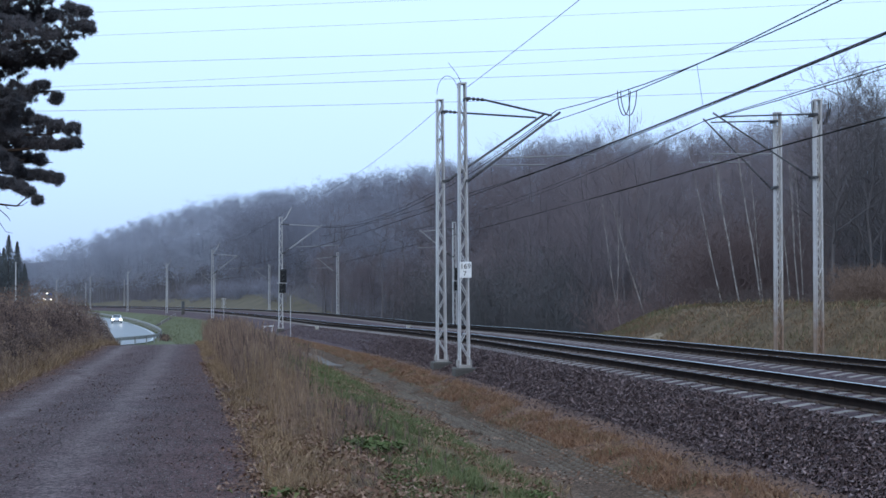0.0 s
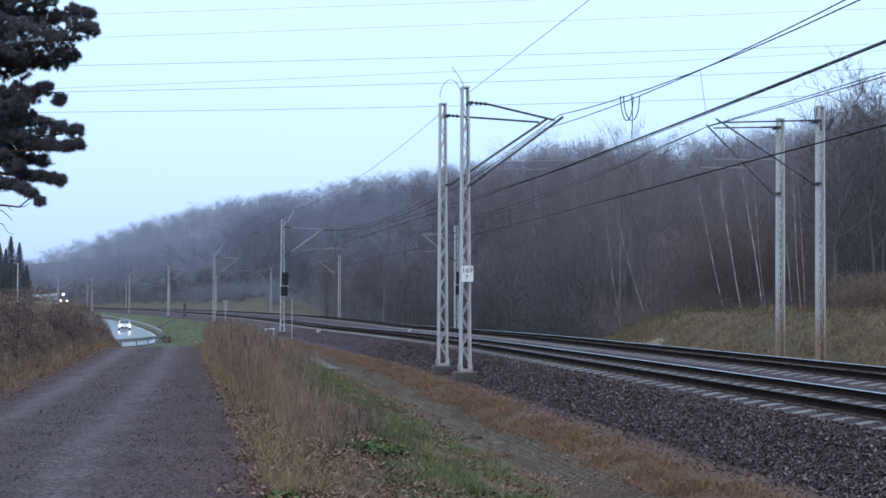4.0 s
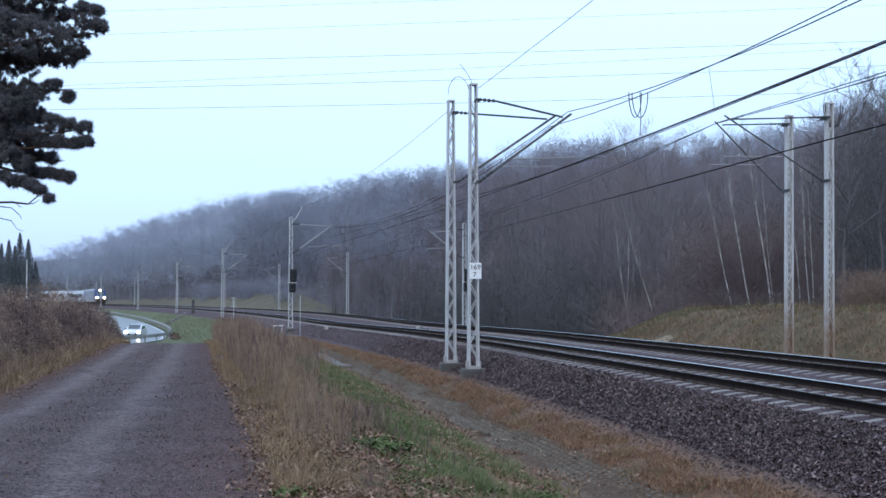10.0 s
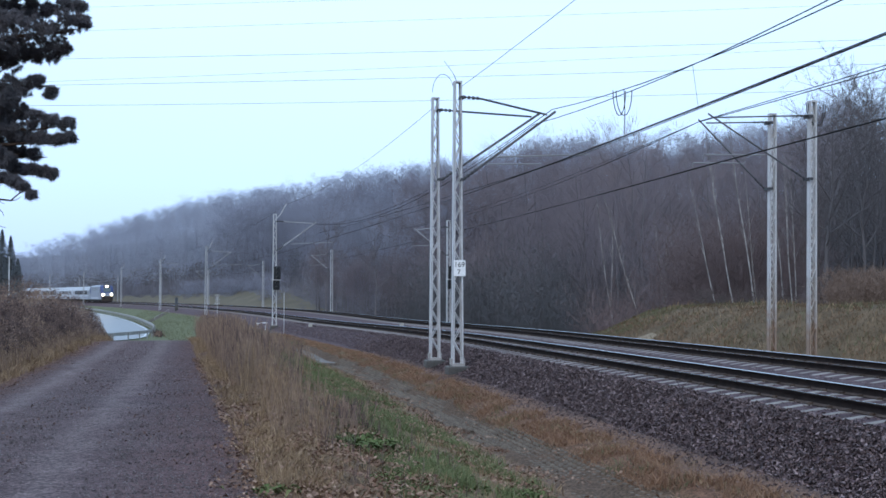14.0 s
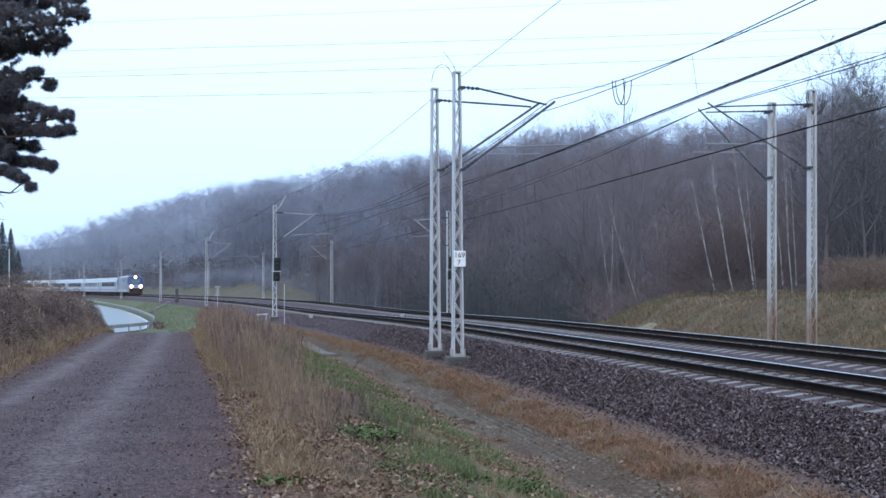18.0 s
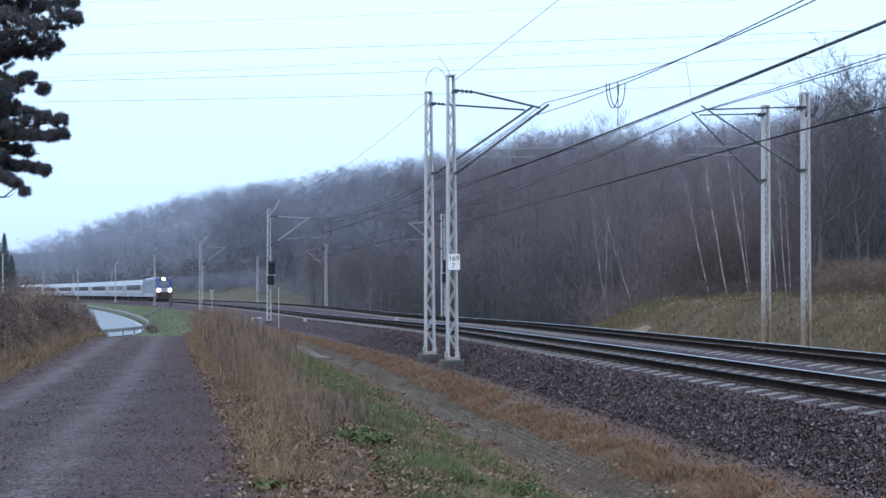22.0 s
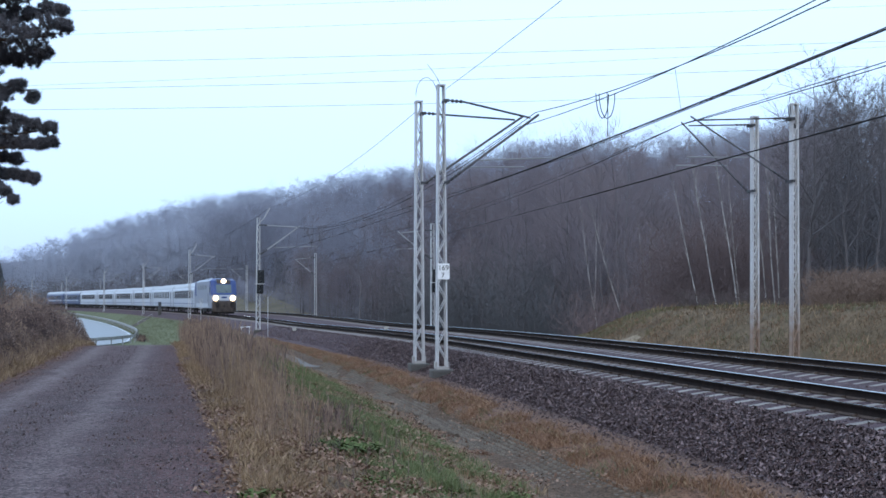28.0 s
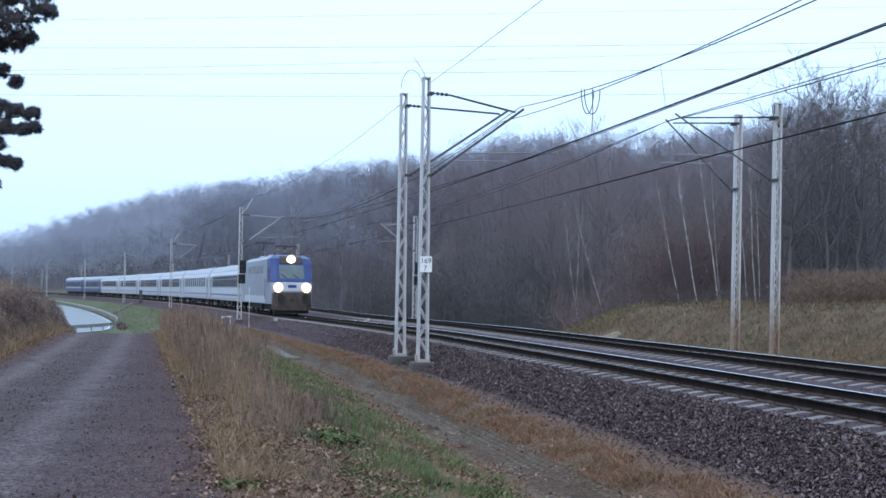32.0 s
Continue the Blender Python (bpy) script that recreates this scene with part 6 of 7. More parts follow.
s, u = patchy(5200, 9, 46, -13.4, -9.4, 0.6, 0.0, 20, 1.2)
k = np.minimum(np.abs(u + 12.7), np.abs(u + 11.2)) > 0.25
s, u = s[k], u[k]
leaves("fallen_leaves", "small dark red-brown leaves trodden into the gravel", s, u, 0.006, trodden_mat, 0.02)
s, u = patchy(1500, 15, 60, 8.5, 13.0, 0.5, 0.0, 22, 1.0)
leaves("fallen_leaves", "fallen leaves on the cutting bank", s, u, 0.05)


def green_plant(s, u, n, size, seed):
    r = np.random.default_rng(seed)
    ob = new("broad_leaved_weed")
    tagged(ob, "bright green broad-leaved weed on the verge", "plant", "green weeds")
    v, f = [], []
    for _ in range(n):
        a, l = r.uniform(0, 6.28), r.uniform(0.5, 1.0) * size
        o = r.normal(0, 0.13, 3) * np.array([1, 1, 0])
        d = np.array([math.cos(a), math.sin(a), 0])
        e = np.array([-math.sin(a), math.cos(a), 0]) * l * 0.22
        b, m, t = o, o + d * l * 0.5 + [0, 0, l * 0.55], o + d * l + [0, 0, l * 0.45]
        k = len(v)
        v.extend([b, m - e, m + e, t, m - [0, 0, 0.015]])
        f.extend([(k, k + 1, k + 4), (k, k + 4, k + 2), (k + 1, k + 3, k + 4), (k + 4, k + 3, k + 2)])
    p = part("foliage", raw_mesh("foliage", np.array(v), np.array(f), green_leaf_mat), None, ob)
    ob.matrix_basis = spot(s, u, float(surface_z(np.array(s), np.array(u))))


green_leaf_mat = material("green_weed_leaf", [(0.054, 0.072, 0.028), (0.092, 0.123, 0.046), (0.162, 0.178, 0.066)], 2.0, 0.9, 0, 0.1, 20.0, "island", spec=0.1)
for i, (s, u, n, z) in enumerate([(16.2, -8.05, 320, 0.19), (16.7, -7.9, 260, 0.17), (16.4, -8.22, 160, 0.16), (17.2, -8.0, 120, 0.15), (13.5, -8.05, 110, 0.12), (14.0, -6.65, 120, 0.12), (14.4, -6.55, 100, 0.12), (11.6, -7.4, 60, 0.16), (12.3, -6.9, 50, 0.14), (12.0, -9.25, 40, 0.12), (22.5, -7.6, 40, 0.13), (13.8, -7.2, 30, 0.1)]):
    green_plant(s, u, n, z, 90 + i)


gravel_mat = material("gravel_stones", [(0.06, 0.047, 0.048), (0.16, 0.13, 0.13), (0.5, 0.44, 0.44)], 1.0, 0.85, 0, 0.0, 60.0, "island")


def rocks(seed, n=6, small=False):
    """A few angular stones as vertex arrays, with their shared faces."""
    bm = bmesh.new()
    if small:
        for p in ((1, 0, 0), (-1, 0, 0), (0, 1, 0), (0, -1, 0), (0, 0, 1), (0, 0, -1)):
            bm.verts.new(p)
        bm.verts.ensure_lookup_table()
        for a in (0, 1):
            for b in (2, 3):
                for c in (4, 5):
                    bm.faces.new([bm.verts[i] for i in (a, b, c)])
        bm.verts.index_update()
    else:
        bmesh.ops.create_icosphere(bm, subdivisions=1, radius=1.0)
    f = np.array([[v.index for v in q.verts] for q in bm.faces])
    base = np.array([v.co for v in bm.verts])
    bm.free()
    r = np.random.default_rng(seed)
    return [base * r.uniform(0.6, 1.2, (len(base), 1)) * r.uniform(0.65, 1.25, 3) for _ in range(n)], f


def stones(name, label, s, u, top, size, mat, seed, small=False, flat=1.0):
    shapes, f = rocks(seed, 6, small)
    r = np.random.default_rng(seed + 1)
    n, m = len(s), len(shapes[0])
    x, y = place(s, u)
    v = np.empty((n, m, 3))
    q = r.normal(0, 1, (n, 4))
    q /= np.linalg.norm(q, axis=1)[:, None]
    w, a, b, c = q.T
    rot = np.stack([np.stack([1 - 2 * (b * b + c * c), 2 * (a * b - w * c), 2 * (a * c + w * b)], -1), np.stack([2 * (a * b + w * c), 1 - 2 * (a * a + c * c), 2 * (b * c - w * a)], -1), np.stack([2 * (a * c - w * b), 2 * (b * c + w * a), 1 - 2 * (a * a + b * b)], -1)], 1)
    pick = r.integers(0, len(shapes), n)
    sh = np.array(shapes)[pick]
    v = np.einsum("nij,nkj->nki", rot, sh) * size[:, None, None] * np.array([1, 1, flat]) + np.stack([x, y, top], -1)[:, None]
    fs = (f[None] + (np.arange(n) * m)[:, None, None]).reshape(-1, 3)
    return tagged(new(name, raw_mesh(name, v.reshape(-1, 3), fs, mat)), label, "gravel", "", "stuff")


def bed_top(u):
    return np.interp(u, [-3.3, -3.15, -2.05, -1.75, -1.35], [-0.8, -0.72, -0.27, -0.225, -0.222])


n = 70000
s, u = 9 + 50 * gr.uniform(0, 1, n) ** 1.15, gr.uniform(-3.3, -1.32, n)
keep = gr.uniform(0, 1, n) < smooth(60, 30, s)
s, u = s[keep], u[keep]
n = len(s)
stones("ballast_stones", "dark angular crushed stones on the ballast shoulder", s, u, bed_top(u) + grade(s) + gr.uniform(-0.012, 0.022, n), gr.uniform(0.02, 0.05, n), stone_mat, 51, True)
n = 15000
s, u = 46 + 49 * gr.uniform(0, 1, n) ** 1.6, gr.uniform(-3.2, -1.4, n)
stones("ballast_stones", "dark crushed stones on the ballast shoulder further off", s, u, bed_top(u) + grade(s) + gr.uniform(-0.015, 0.01, n), gr.uniform(0.02, 0.036, n), stone_mat, 52, True)
n = 26000
s, u = 12 + 46 * gr.uniform(0, 1, n) ** 1.3, gr.uniform(-1.6, 1.6, n)
keep = np.abs((s - 6) / 0.6 - np.round((s - 6) / 0.6)) * 0.6 > 0.075 + 0.03 * gr.uniform(-1, 1, n)
s, u = s[keep], u[keep]
n = len(s)
stones("ballast_stones", "crushed stones between the sleepers", s, u, np.interp(np.abs(u), [0, 0.25, 0.58, 0.95, 1.28, 1.6], [-0.228, -0.228, -0.19, -0.192, -0.234, -0.24]) + grade(s) + gr.uniform(-0.008, 0.008, n), gr.uniform(0.016, 0.034, n), stone_mat, 53, True)
n = 15000
s, u = 9 + 30 * gr.uniform(0, 1, n) ** 1.5, gr.uniform(-13.5, -9.2, n)
keep = (np.minimum(np.abs(u + 12.7), np.abs(u + 11.2)) + gr.normal(0, 0.12, n)) > 0.24
s, u = s[keep], u[keep]
stones("loose_gravel", "loose gravel stones on the track", s, u, surface_z(s, u) + 0.002, gr.uniform(0.004, 0.011, len(s)), gravel_mat, 54, True, 0.5)
n = 2600
s, u = 9 + 40 * gr.uniform(0, 1, n) ** 1.3, -3.15 - 0.55 * np.abs(gr.normal(0, 0.7, n))
stones("ballast_stones", "stray stones at the foot of the ballast", s, u, surface_z(s, u) + 0.005, gr.uniform(0.012, 0.032, n), stone_mat, 55, True)
n = 26000
s, u = 9 + 34 * gr.uniform(0, 1, n) ** 1.7, gr.uniform(-13.4, -9.2, n)
keep = (np.minimum(np.abs(u + 12.7), np.abs(u + 11.2)) + gr.normal(0, 0.14, n) > 0.36) & (gr.uniform(0, 1, n) < smooth(44, 18, s))
s, u = s[keep], u[keep]
n = len(s)
stones("loose_gravel", "coarser loose stones along the side of the track", s, u, surface_z(s, u) + 0.002, gr.uniform(0.007, 0.021, n), gravel_mat, 57, True, 0.5)
n = 16000
s, u = 14 + 50 * gr.uniform(0, 1, n) ** 1.3, gr.uniform(1.35, 6.4, n)
stones("ballast_stones", "crushed stones between the two tracks", s, u, np.interp(u, [1.35, 1.75, 2.05, 2.2, 2.5, 2.9, 6.4], [-0.225, -0.23, -0.3, -0.3, -0.235, -0.23, -0.23]) + grade(s) + gr.uniform(-0.012, 0.006, n), gr.uniform(0.02, 0.036, n), stone_mat, 58, True)
n = 6
s, u = 10 + 14 * gr.uniform(0, 1, n), gr.choice([-9.5, -9.1, -8.4], n) + gr.normal(0, 0.15, n)
stones("pale_stones", "few pale stones beside the gravel", s, u, surface_z(s, u) + 0.015, gr.uniform(0.02, 0.04, n), concrete_mat, 56)


def soil_patch(s0, u0, rs, ru):
    """Bare sandy earth where the turf has slipped, laid on the ground."""
    r = np.random.default_rng(8)
    ring = [0.0, 0.4, 0.75, 1.0]
    v, f, n = [], [], 18
    wob = r.uniform(0.7, 1.2, n)
    for q in ring:
        for i in range(n):
            a = 2 * math.pi * i / n
            s, u = s0 + rs * q * wob[i] * math.cos(a), u0 + ru * q * wob[i] * math.sin(a)
            x, y = place(s, u)
            v.append((float(x), float(y), float(ground_z(s, u)) + 0.07 - 0.05 * q))
    for k in range(len(ring) - 1):
        for i in range(n):
            a, b = k * n + i, k * n + (i + 1) % n
            f.append((a, b, b + n, a + n))
    tagged(new("bare_soil", raw_mesh("bare_soil", np.array(v), np.array(f), sand_mat, flat=False)), "pale sandy earth where turf has slipped", "bare soil", "", "structure")


sand_mat = material("sandy_earth", [(0.16, 0.115, 0.075), (0.25, 0.19, 0.13), (0.34, 0.27, 0.19)], 1.5, 0.95, 0, 0.6, 14.0)
soil_patch(53.2, 9.3, 1.1, 0.5)




def ditch_lining():
    """Openwork concrete lining of the ditch: rows of small raised lugs on a slab, and a plain slab at the far end."""
    ob = tagged(new("ditch_lining"), "grey openwork concrete blocks lining the ditch", "ditch lining", "", "structure")
    bv = np.array([(-1, -1, 0), (1, -1, 0), (1, 1, 0), (-1, 1, 0), (-0.7, -0.7, 1), (0.7, -0.7, 1), (0.7, 0.7, 1), (-0.7, 0.7, 1)], float)
    bf = np.array([(4, 5, 6, 7), (0, 1, 5, 4), (1, 2, 6, 5), (2, 3, 7, 6), (3, 0, 4, 7)])
    pieces = []
    for i, s in enumerate(np.arange(11, 48, 0.22)):
        for j, u in enumerate(np.arange(-5.48, -4.55, 0.1)):
            if noise.noise((s * 0.35, u * 1.2, 4)) > 0.16:
                continue
            x, y = place(s + (0.11 if j % 2 else 0), u)
            v = bv * np.array([0.031, 0.057, 0.036])
            a = HEADING + s / RADIUS
            c, d = math.cos(a), math.sin(a)
            w = np.stack([x + v[:, 0] * c - v[:, 1] * d, y + v[:, 0] * d + v[:, 1] * c, float(ground_z(s, u)) + v[:, 2] - 0.005], -1)
            pieces.append((w, bf))
    lug = part("lugs", raw_mesh("lugs", *join(pieces), liner_mat), None, ob)
    lug["kind"] = "stuff"
    for s in np.arange(46.5, 59, 0.62):
        bm = bmesh.new()
        box(bm, -0.45, 0.45, -0.29, 0.29, -0.12, 0.05, 0.02)
        part("slab", bm_mesh("slab", bm, slab_mat), None, ob, "", spot(s, -5.6, float(ground_z(s, -5.6)) + 0.06))


liner_mat = material("mossy_concrete", [(0.078, 0.06, 0.046), (0.126, 0.1, 0.078), (0.195, 0.16, 0.128)], 1.2, 0.9, 0, 0.3, 30.0, "island")
ditch_lining()
# ---- the train ----
silver_mat = plain("silver_grey_paint", (0.27, 0.29, 0.35), 0.35)
white_mat = plain("white_coach_paint", (0.5, 0.53, 0.59), 0.35)
roof_mat = plain("pale_coach_roof", (0.40, 0.42, 0.46), 0.55)
blue_mat = plain("deep_blue_paint", (0.032, 0.06, 0.19), 0.3)
navy_mat = plain("navy_coach_paint", (0.03, 0.05, 0.13), 0.35)
glass_mat = plain("dark_window_glass", (0.05, 0.06, 0.07), 0.08, 0.0, 0.6)
screen_mat = plain("tinted_windscreen", (0.10, 0.13, 0.14), 0.1, 0.0, 0.6)
under_mat = material("grimy_running_gear", [(0.015, 0.013, 0.012), (0.03, 0.026, 0.024), (0.055, 0.047, 0.042)], 2.0, 0.8, 0.2, 0.2, 20.0)
skirt_mat = material("dusty_brown_bumper", [(0.04, 0.03, 0.026), (0.07, 0.055, 0.048), (0.11, 0.09, 0.08)], 2.0, 0.7, 0.0, 0.1, 15.0)
lamp_mat = glow("lit_headlamp", (1.0, 0.93, 0.80), 26.0)
# Glow for a ring added round each lens to imitate the lamp's bloom.
bloom_mat = glow("painted_bloom", (1.0, 0.72, 0.42), 1.4)
door_mat = plain("grey_door_paint", (0.30, 0.32, 0.36), 0.4)
LOCO, COACH, GAP = 18.6, 25.6, 0.8


def head_at(t):
    """How far up the line the front of the train is at t seconds."""
    return 424.96 - 5.0536 * t - 0.17847 * t * t + 0.000272 * t ** 3


def slices(levels):
    """A closed shell from like-sized outlines in (y, z), one at each x."""
    bm = bmesh.new()
    rows = [[bm.verts.new((x, y, z)) for y, z in pts] for x, pts in levels]
    n = len(rows[0])
    for a, b in zip(rows[:-1], rows[1:]):
        for i in range(n):
            bm.faces.new((a[i], a[(i + 1) % n], b[(i + 1) % n], b[i]))
    bm.faces.new(rows[0])
    bm.faces.new(rows[-1])
    return bm


def hull(length, z0, z1, half, round_top):
    """A coach body: a rounded cross-section drawn out along y."""
    prof = [(half - 0.06, z0), (half, z0 + 0.25), (half, z1 - round_top * 1.2), (half - 0.12, z1 - round_top * 0.65), (half - 0.5, z1 - round_top * 0.22), (half - 1.0, z1)]
    ring = prof + [(-x, z) for x, z in reversed(prof)]
    bm = bmesh.new()
    ends = [[bm.verts.new((x, y, z)) for x, z in ring] for y in (-length / 2, length / 2)]
    n = len(ring)
    for i in range(n):
        bm.faces.new((ends[0][i], ends[0][(i + 1) % n], ends[1][(i + 1) % n], ends[1][i]))
    bm.faces.new(ends[0])
    bm.faces.new(ends[1])
    return bm


def bogie(parent, y, axle=1.25, r=0.46):
    bm = bmesh.new()
    for x in (-1.05, 1.05):
        box(bm, x - 0.09, x + 0.09, y - axle - 0.5, y + axle + 0.5, 0.42, 0.72, 0.04)
    box(bm, -1.0, 1.0, y - 0.3, y + 0.3, 0.45, 0.75)
    b = part("bogie", bm, under_mat, parent)
    for dy in (-axle, axle):
        for x in (-0.75, 0.75):
            part("wheel", bar(bmesh.new(), (x - 0.065, y + dy, r), (x + 0.065, y + dy, r), r, 18), under_mat, b)
        part("axle", bar(bmesh.new(), (-0.75, y + dy, r), (0.75, y + dy, r), 0.08, 8), under_mat, b)


def pantograph(parent, y, up):
    """A single-arm pantograph; up is the height of its head over the roof."""
    p = part("pantograph", box(bmesh.new(), -0.55, 0.55, y - 0.7, y + 0.7, 4.12, 4.2, 0.02), steel_mat, parent, "dark single-arm pantograph")
    knee = (0, y - 0.95, 4.2 + up * 0.5)
    part("lower_arm", bar(bmesh.new(), (0, y + 0.5, 4.2), knee, 0.07, 6), steel_mat, p)
    part("upper_arm", bar(bmesh.new(), knee, (0, y + 0.45, 4.2 + up), 0.05, 6), steel_mat, p)
    bm = bmesh.new()
    for dy in (-0.18, 0.18):
        bar(bm, (-0.8, y + 0.45 + dy, 4.2 + up + 0.02), (0.8, y + 0.45 + dy, 4.2 + up + 0.02), 0.04, 6)
    for x in (-0.6, 0.6):
        bar(bm, (x, y + 0.27, 4.2 + up), (x, y + 0.63, 4.2 + up), 0.02, 6)
    part("contact_head", bm, steel_mat, p)


def locomotive():
    ob = new("locomotive")
    tagged(ob, "blue and silver electric locomotive with lit headlamps", "locomotive", "train")
    h = LOCO / 2
    full = [(-h, 0.75), (h - 0.12, 0.75), (h, 1.15), (h, 1.75), (h - 0.12, 2.1), (h - 0.75, 3.35), (h - 1.05, 3.75), (h - 1.7, 3.98), (-h + 1.7, 3.98), (-h + 1.05, 3.75), (-h + 0.75, 3.35), (-h + 0.12, 2.1), (-h, 1.75)]
    side = [(y * 0.975 if abs(y) > h - 1.9 else y, min(z, 3.72)) for y, z in full]
    part("body", slices([(-1.47, side), (-1.08, full), (1.08, full), (1.47, side)]), silver_mat, ob, "silver-grey body")
    for e in (1, -1):
        cap = [(e * y, z) for y, z in ((h - 2.7, 2.02), (h - 0.1, 2.04), (h - 0.1, 2.12), (h - 0.73, 3.37), (h - 1.03, 3.775), (h - 1.7, 4.0), (h - 2.3, 4.0))]
        trim = [(y * 0.976 if abs(y) > h - 1.9 else y, min(z, 3.74)) for y, z in cap]
        part("cab_shell", slices([(-1.485, trim), (-1.08, cap), (1.08, cap), (1.485, trim)]), blue_mat, ob, "deep blue cab shell")
    for sgn in (-1, 1):
        xa, xb = (1.489, 1.5) if sgn > 0 else (-1.5, -1.489)
        part("cab_window", box(bmesh.new(), xa, xb, h - 2.0, h - 1.25, 2.35, 3.05), glass_mat, ob)
        door = part("door", box(bmesh.new(), xa, xb, h - 2.95, h - 2.3, 0.95, 3.0), door_mat, ob)
        xh = xb + 0.03 * sgn
        part("handrail", bar(bmesh.new(), (xh, h - 3.05, 1.0), (xh, h - 3.05, 2.3), 0.02, 6), steel_mat, door)
        for k in range(4):
            y = -4.5 + k * 2.4
            g = part("vent_grille", box(bmesh.new(), xa, xb, y, y + 1.6, 2.75, 3.35), door_mat, ob)
            for q in range(4):
                part("slat", box(bmesh.new(), xa + 0.012 * sgn, xb + 0.012 * sgn, y + 0.05, y + 1.55, 2.8 + q * 0.14, 2.84 + q * 0.14), steel_mat, g)
        part("lower_band", box(bmesh.new(), xa, xb, -h + 2.7, h - 3.1, 0.8, 1.15), white_mat, ob, "white lower band")
    # the face
    def on_face(z):
        return h - 0.12 - (z - 2.1) * (0.63 / 1.25)

    def face_plate(x0, x1, za, zb, out=0.012, thick=0.03):
        return slices([(x, [(on_face(za) + out - thick, za), (on_face(za) + out, za), (on_face(zb) + out, zb), (on_face(zb) + out - thick, zb)]) for x in (x0, x1)])

    part("brow", slices([(x, [(h - 1.1, 3.4), (h - 0.68, 3.4), (h - 0.9, 3.76), (h - 1.3, 3.92)]) for x in (-0.8, 0.8)]), skirt_mat, ob, "grey brow above the windscreen")
    part("windscreen", face_plate(-0.88, 0.88, 2.3, 3.28, 0.05), screen_mat, ob, "tinted windscreen")
    for x in (-0.45, 0.4):
        part("wiper", bar(bmesh.new(), (x, on_face(2.35) + 0.08, 2.35), (x + 0.35, on_face(2.62) + 0.08, 2.62), 0.018, 5), black_mat, ob)
    part("nose_band", box(bmesh.new(), -1.05, 1.05, h - 0.01, h + 0.03, 1.42, 2.05, 0.02), white_mat, ob, "white nose band")
    part("emblem", box(bmesh.new(), -0.3, 0.3, h + 0.03, h + 0.042, 1.66, 1.86), blue_mat, ob)
    part("bumper", slices([(-1.38, [(h - 0.5, 0.42), (h - 0.12, 0.42), (h - 0.02, 0.7), (h - 0.02, 1.32), (h - 0.5, 1.32)]), (-1.0, [(h - 0.5, 0.35), (h + 0.06, 0.35), (h + 0.1, 0.7), (h + 0.08, 1.36), (h - 0.5, 1.36)]),
                           (1.0, [(h - 0.5, 0.35), (h + 0.06, 0.35), (h + 0.1, 0.7), (h + 0.08, 1.36), (h - 0.5, 1.36)]), (1.38, [(h - 0.5, 0.42), (h - 0.12, 0.42), (h - 0.02, 0.7), (h - 0.02, 1.32), (h - 0.5, 1.32)])]), skirt_mat, ob, "dusty dark bumper")
    part("snow_plough", slices([(-1.25, [(h - 0.6, 0.14), (h - 0.3, 0.14), (h - 0.4, 0.42), (h - 0.6, 0.42)]), (0, [(h - 0.4, 0.12), (h - 0.02, 0.12), (h - 0.2, 0.42), (h - 0.5, 0.42)]), (1.25, [(h - 0.6, 0.14), (h - 0.3, 0.14), (h - 0.4, 0.42), (h - 0.6, 0.42)])]), under_mat, ob)
    for x in (-0.875, 0.875):
        bf = part("buffer", bar(bmesh.new(), (x, h - 0.1, 1.05), (x, h + 0.5, 1.05), 0.11, 10), under_mat, ob)
        part("buffer_head", bar(bmesh.new(), (x, h + 0.5, 1.05), (x, h + 0.55, 1.05), 0.24, 14), under_mat, bf)
    part("coupling_hook", bar(bmesh.new(), (0, h, 1.02), (0, h + 0.4, 0.95), 0.06, 8), under_mat, ob)
    for x, z, r, y in ((-1.0, 1.68, 0.235, h + 0.03), (1.0, 1.68, 0.235, h + 0.03), (0.0, 3.68, 0.22, h - 0.82)):
        lamp = part("headlamp", bar(bmesh.new(), (x, y - 0.05, z), (x, y + 0.06, z), r + 0.03, 20), black_mat, ob)
        part("reflector", bar(bmesh.new(), (x, y + 0.06, z), (x, y + 0.075, z), r * 1.5, 20), bloom_mat, lamp, "warm glowing ring for lamp bloom")
        part("lens", bar(bmesh.new(), (x, y + 0.075, z), (x, y + 0.095, z), r, 20), lamp_mat, lamp, "bright warm-white lamp")
    bogie(ob, 5.2, 1.45, 0.58)
    bogie(ob, -5.2, 1.45, 0.58)
    part("underframe_box", box(bmesh.new(), -1.25, 1.25, -2.6, 2.6, 0.35, 0.8, 0.05), under_mat, ob)
    for y, w, l in ((-1.5, 1.6, 3.0), (2.2, 1.4, 2.2)):
        part("roof_box", box(bmesh.new(), -w / 2, w / 2, y - l / 2, y + l / 2, 3.96, 4.16, 0.06), silver_mat, ob)
    for y in (-2.8, 3.6):
        part("roof_insulator", bar(bmesh.new(), (0.5, y, 3.95), (0.5, y, 4.3), 0.06, 8), steel_mat, ob)
    pantograph(ob, -6.2, 1.15)
    pantograph(ob, 5.6, 0.5)
    # everything over the buffers is lifted so the lamps fit the camera's view
    for piece in ob.children_recursive:
        for vert in piece.data.vertices:
            vert.co.z += 0.3 * float(smooth(0.55, 1.5, vert.co.z))
    return ob


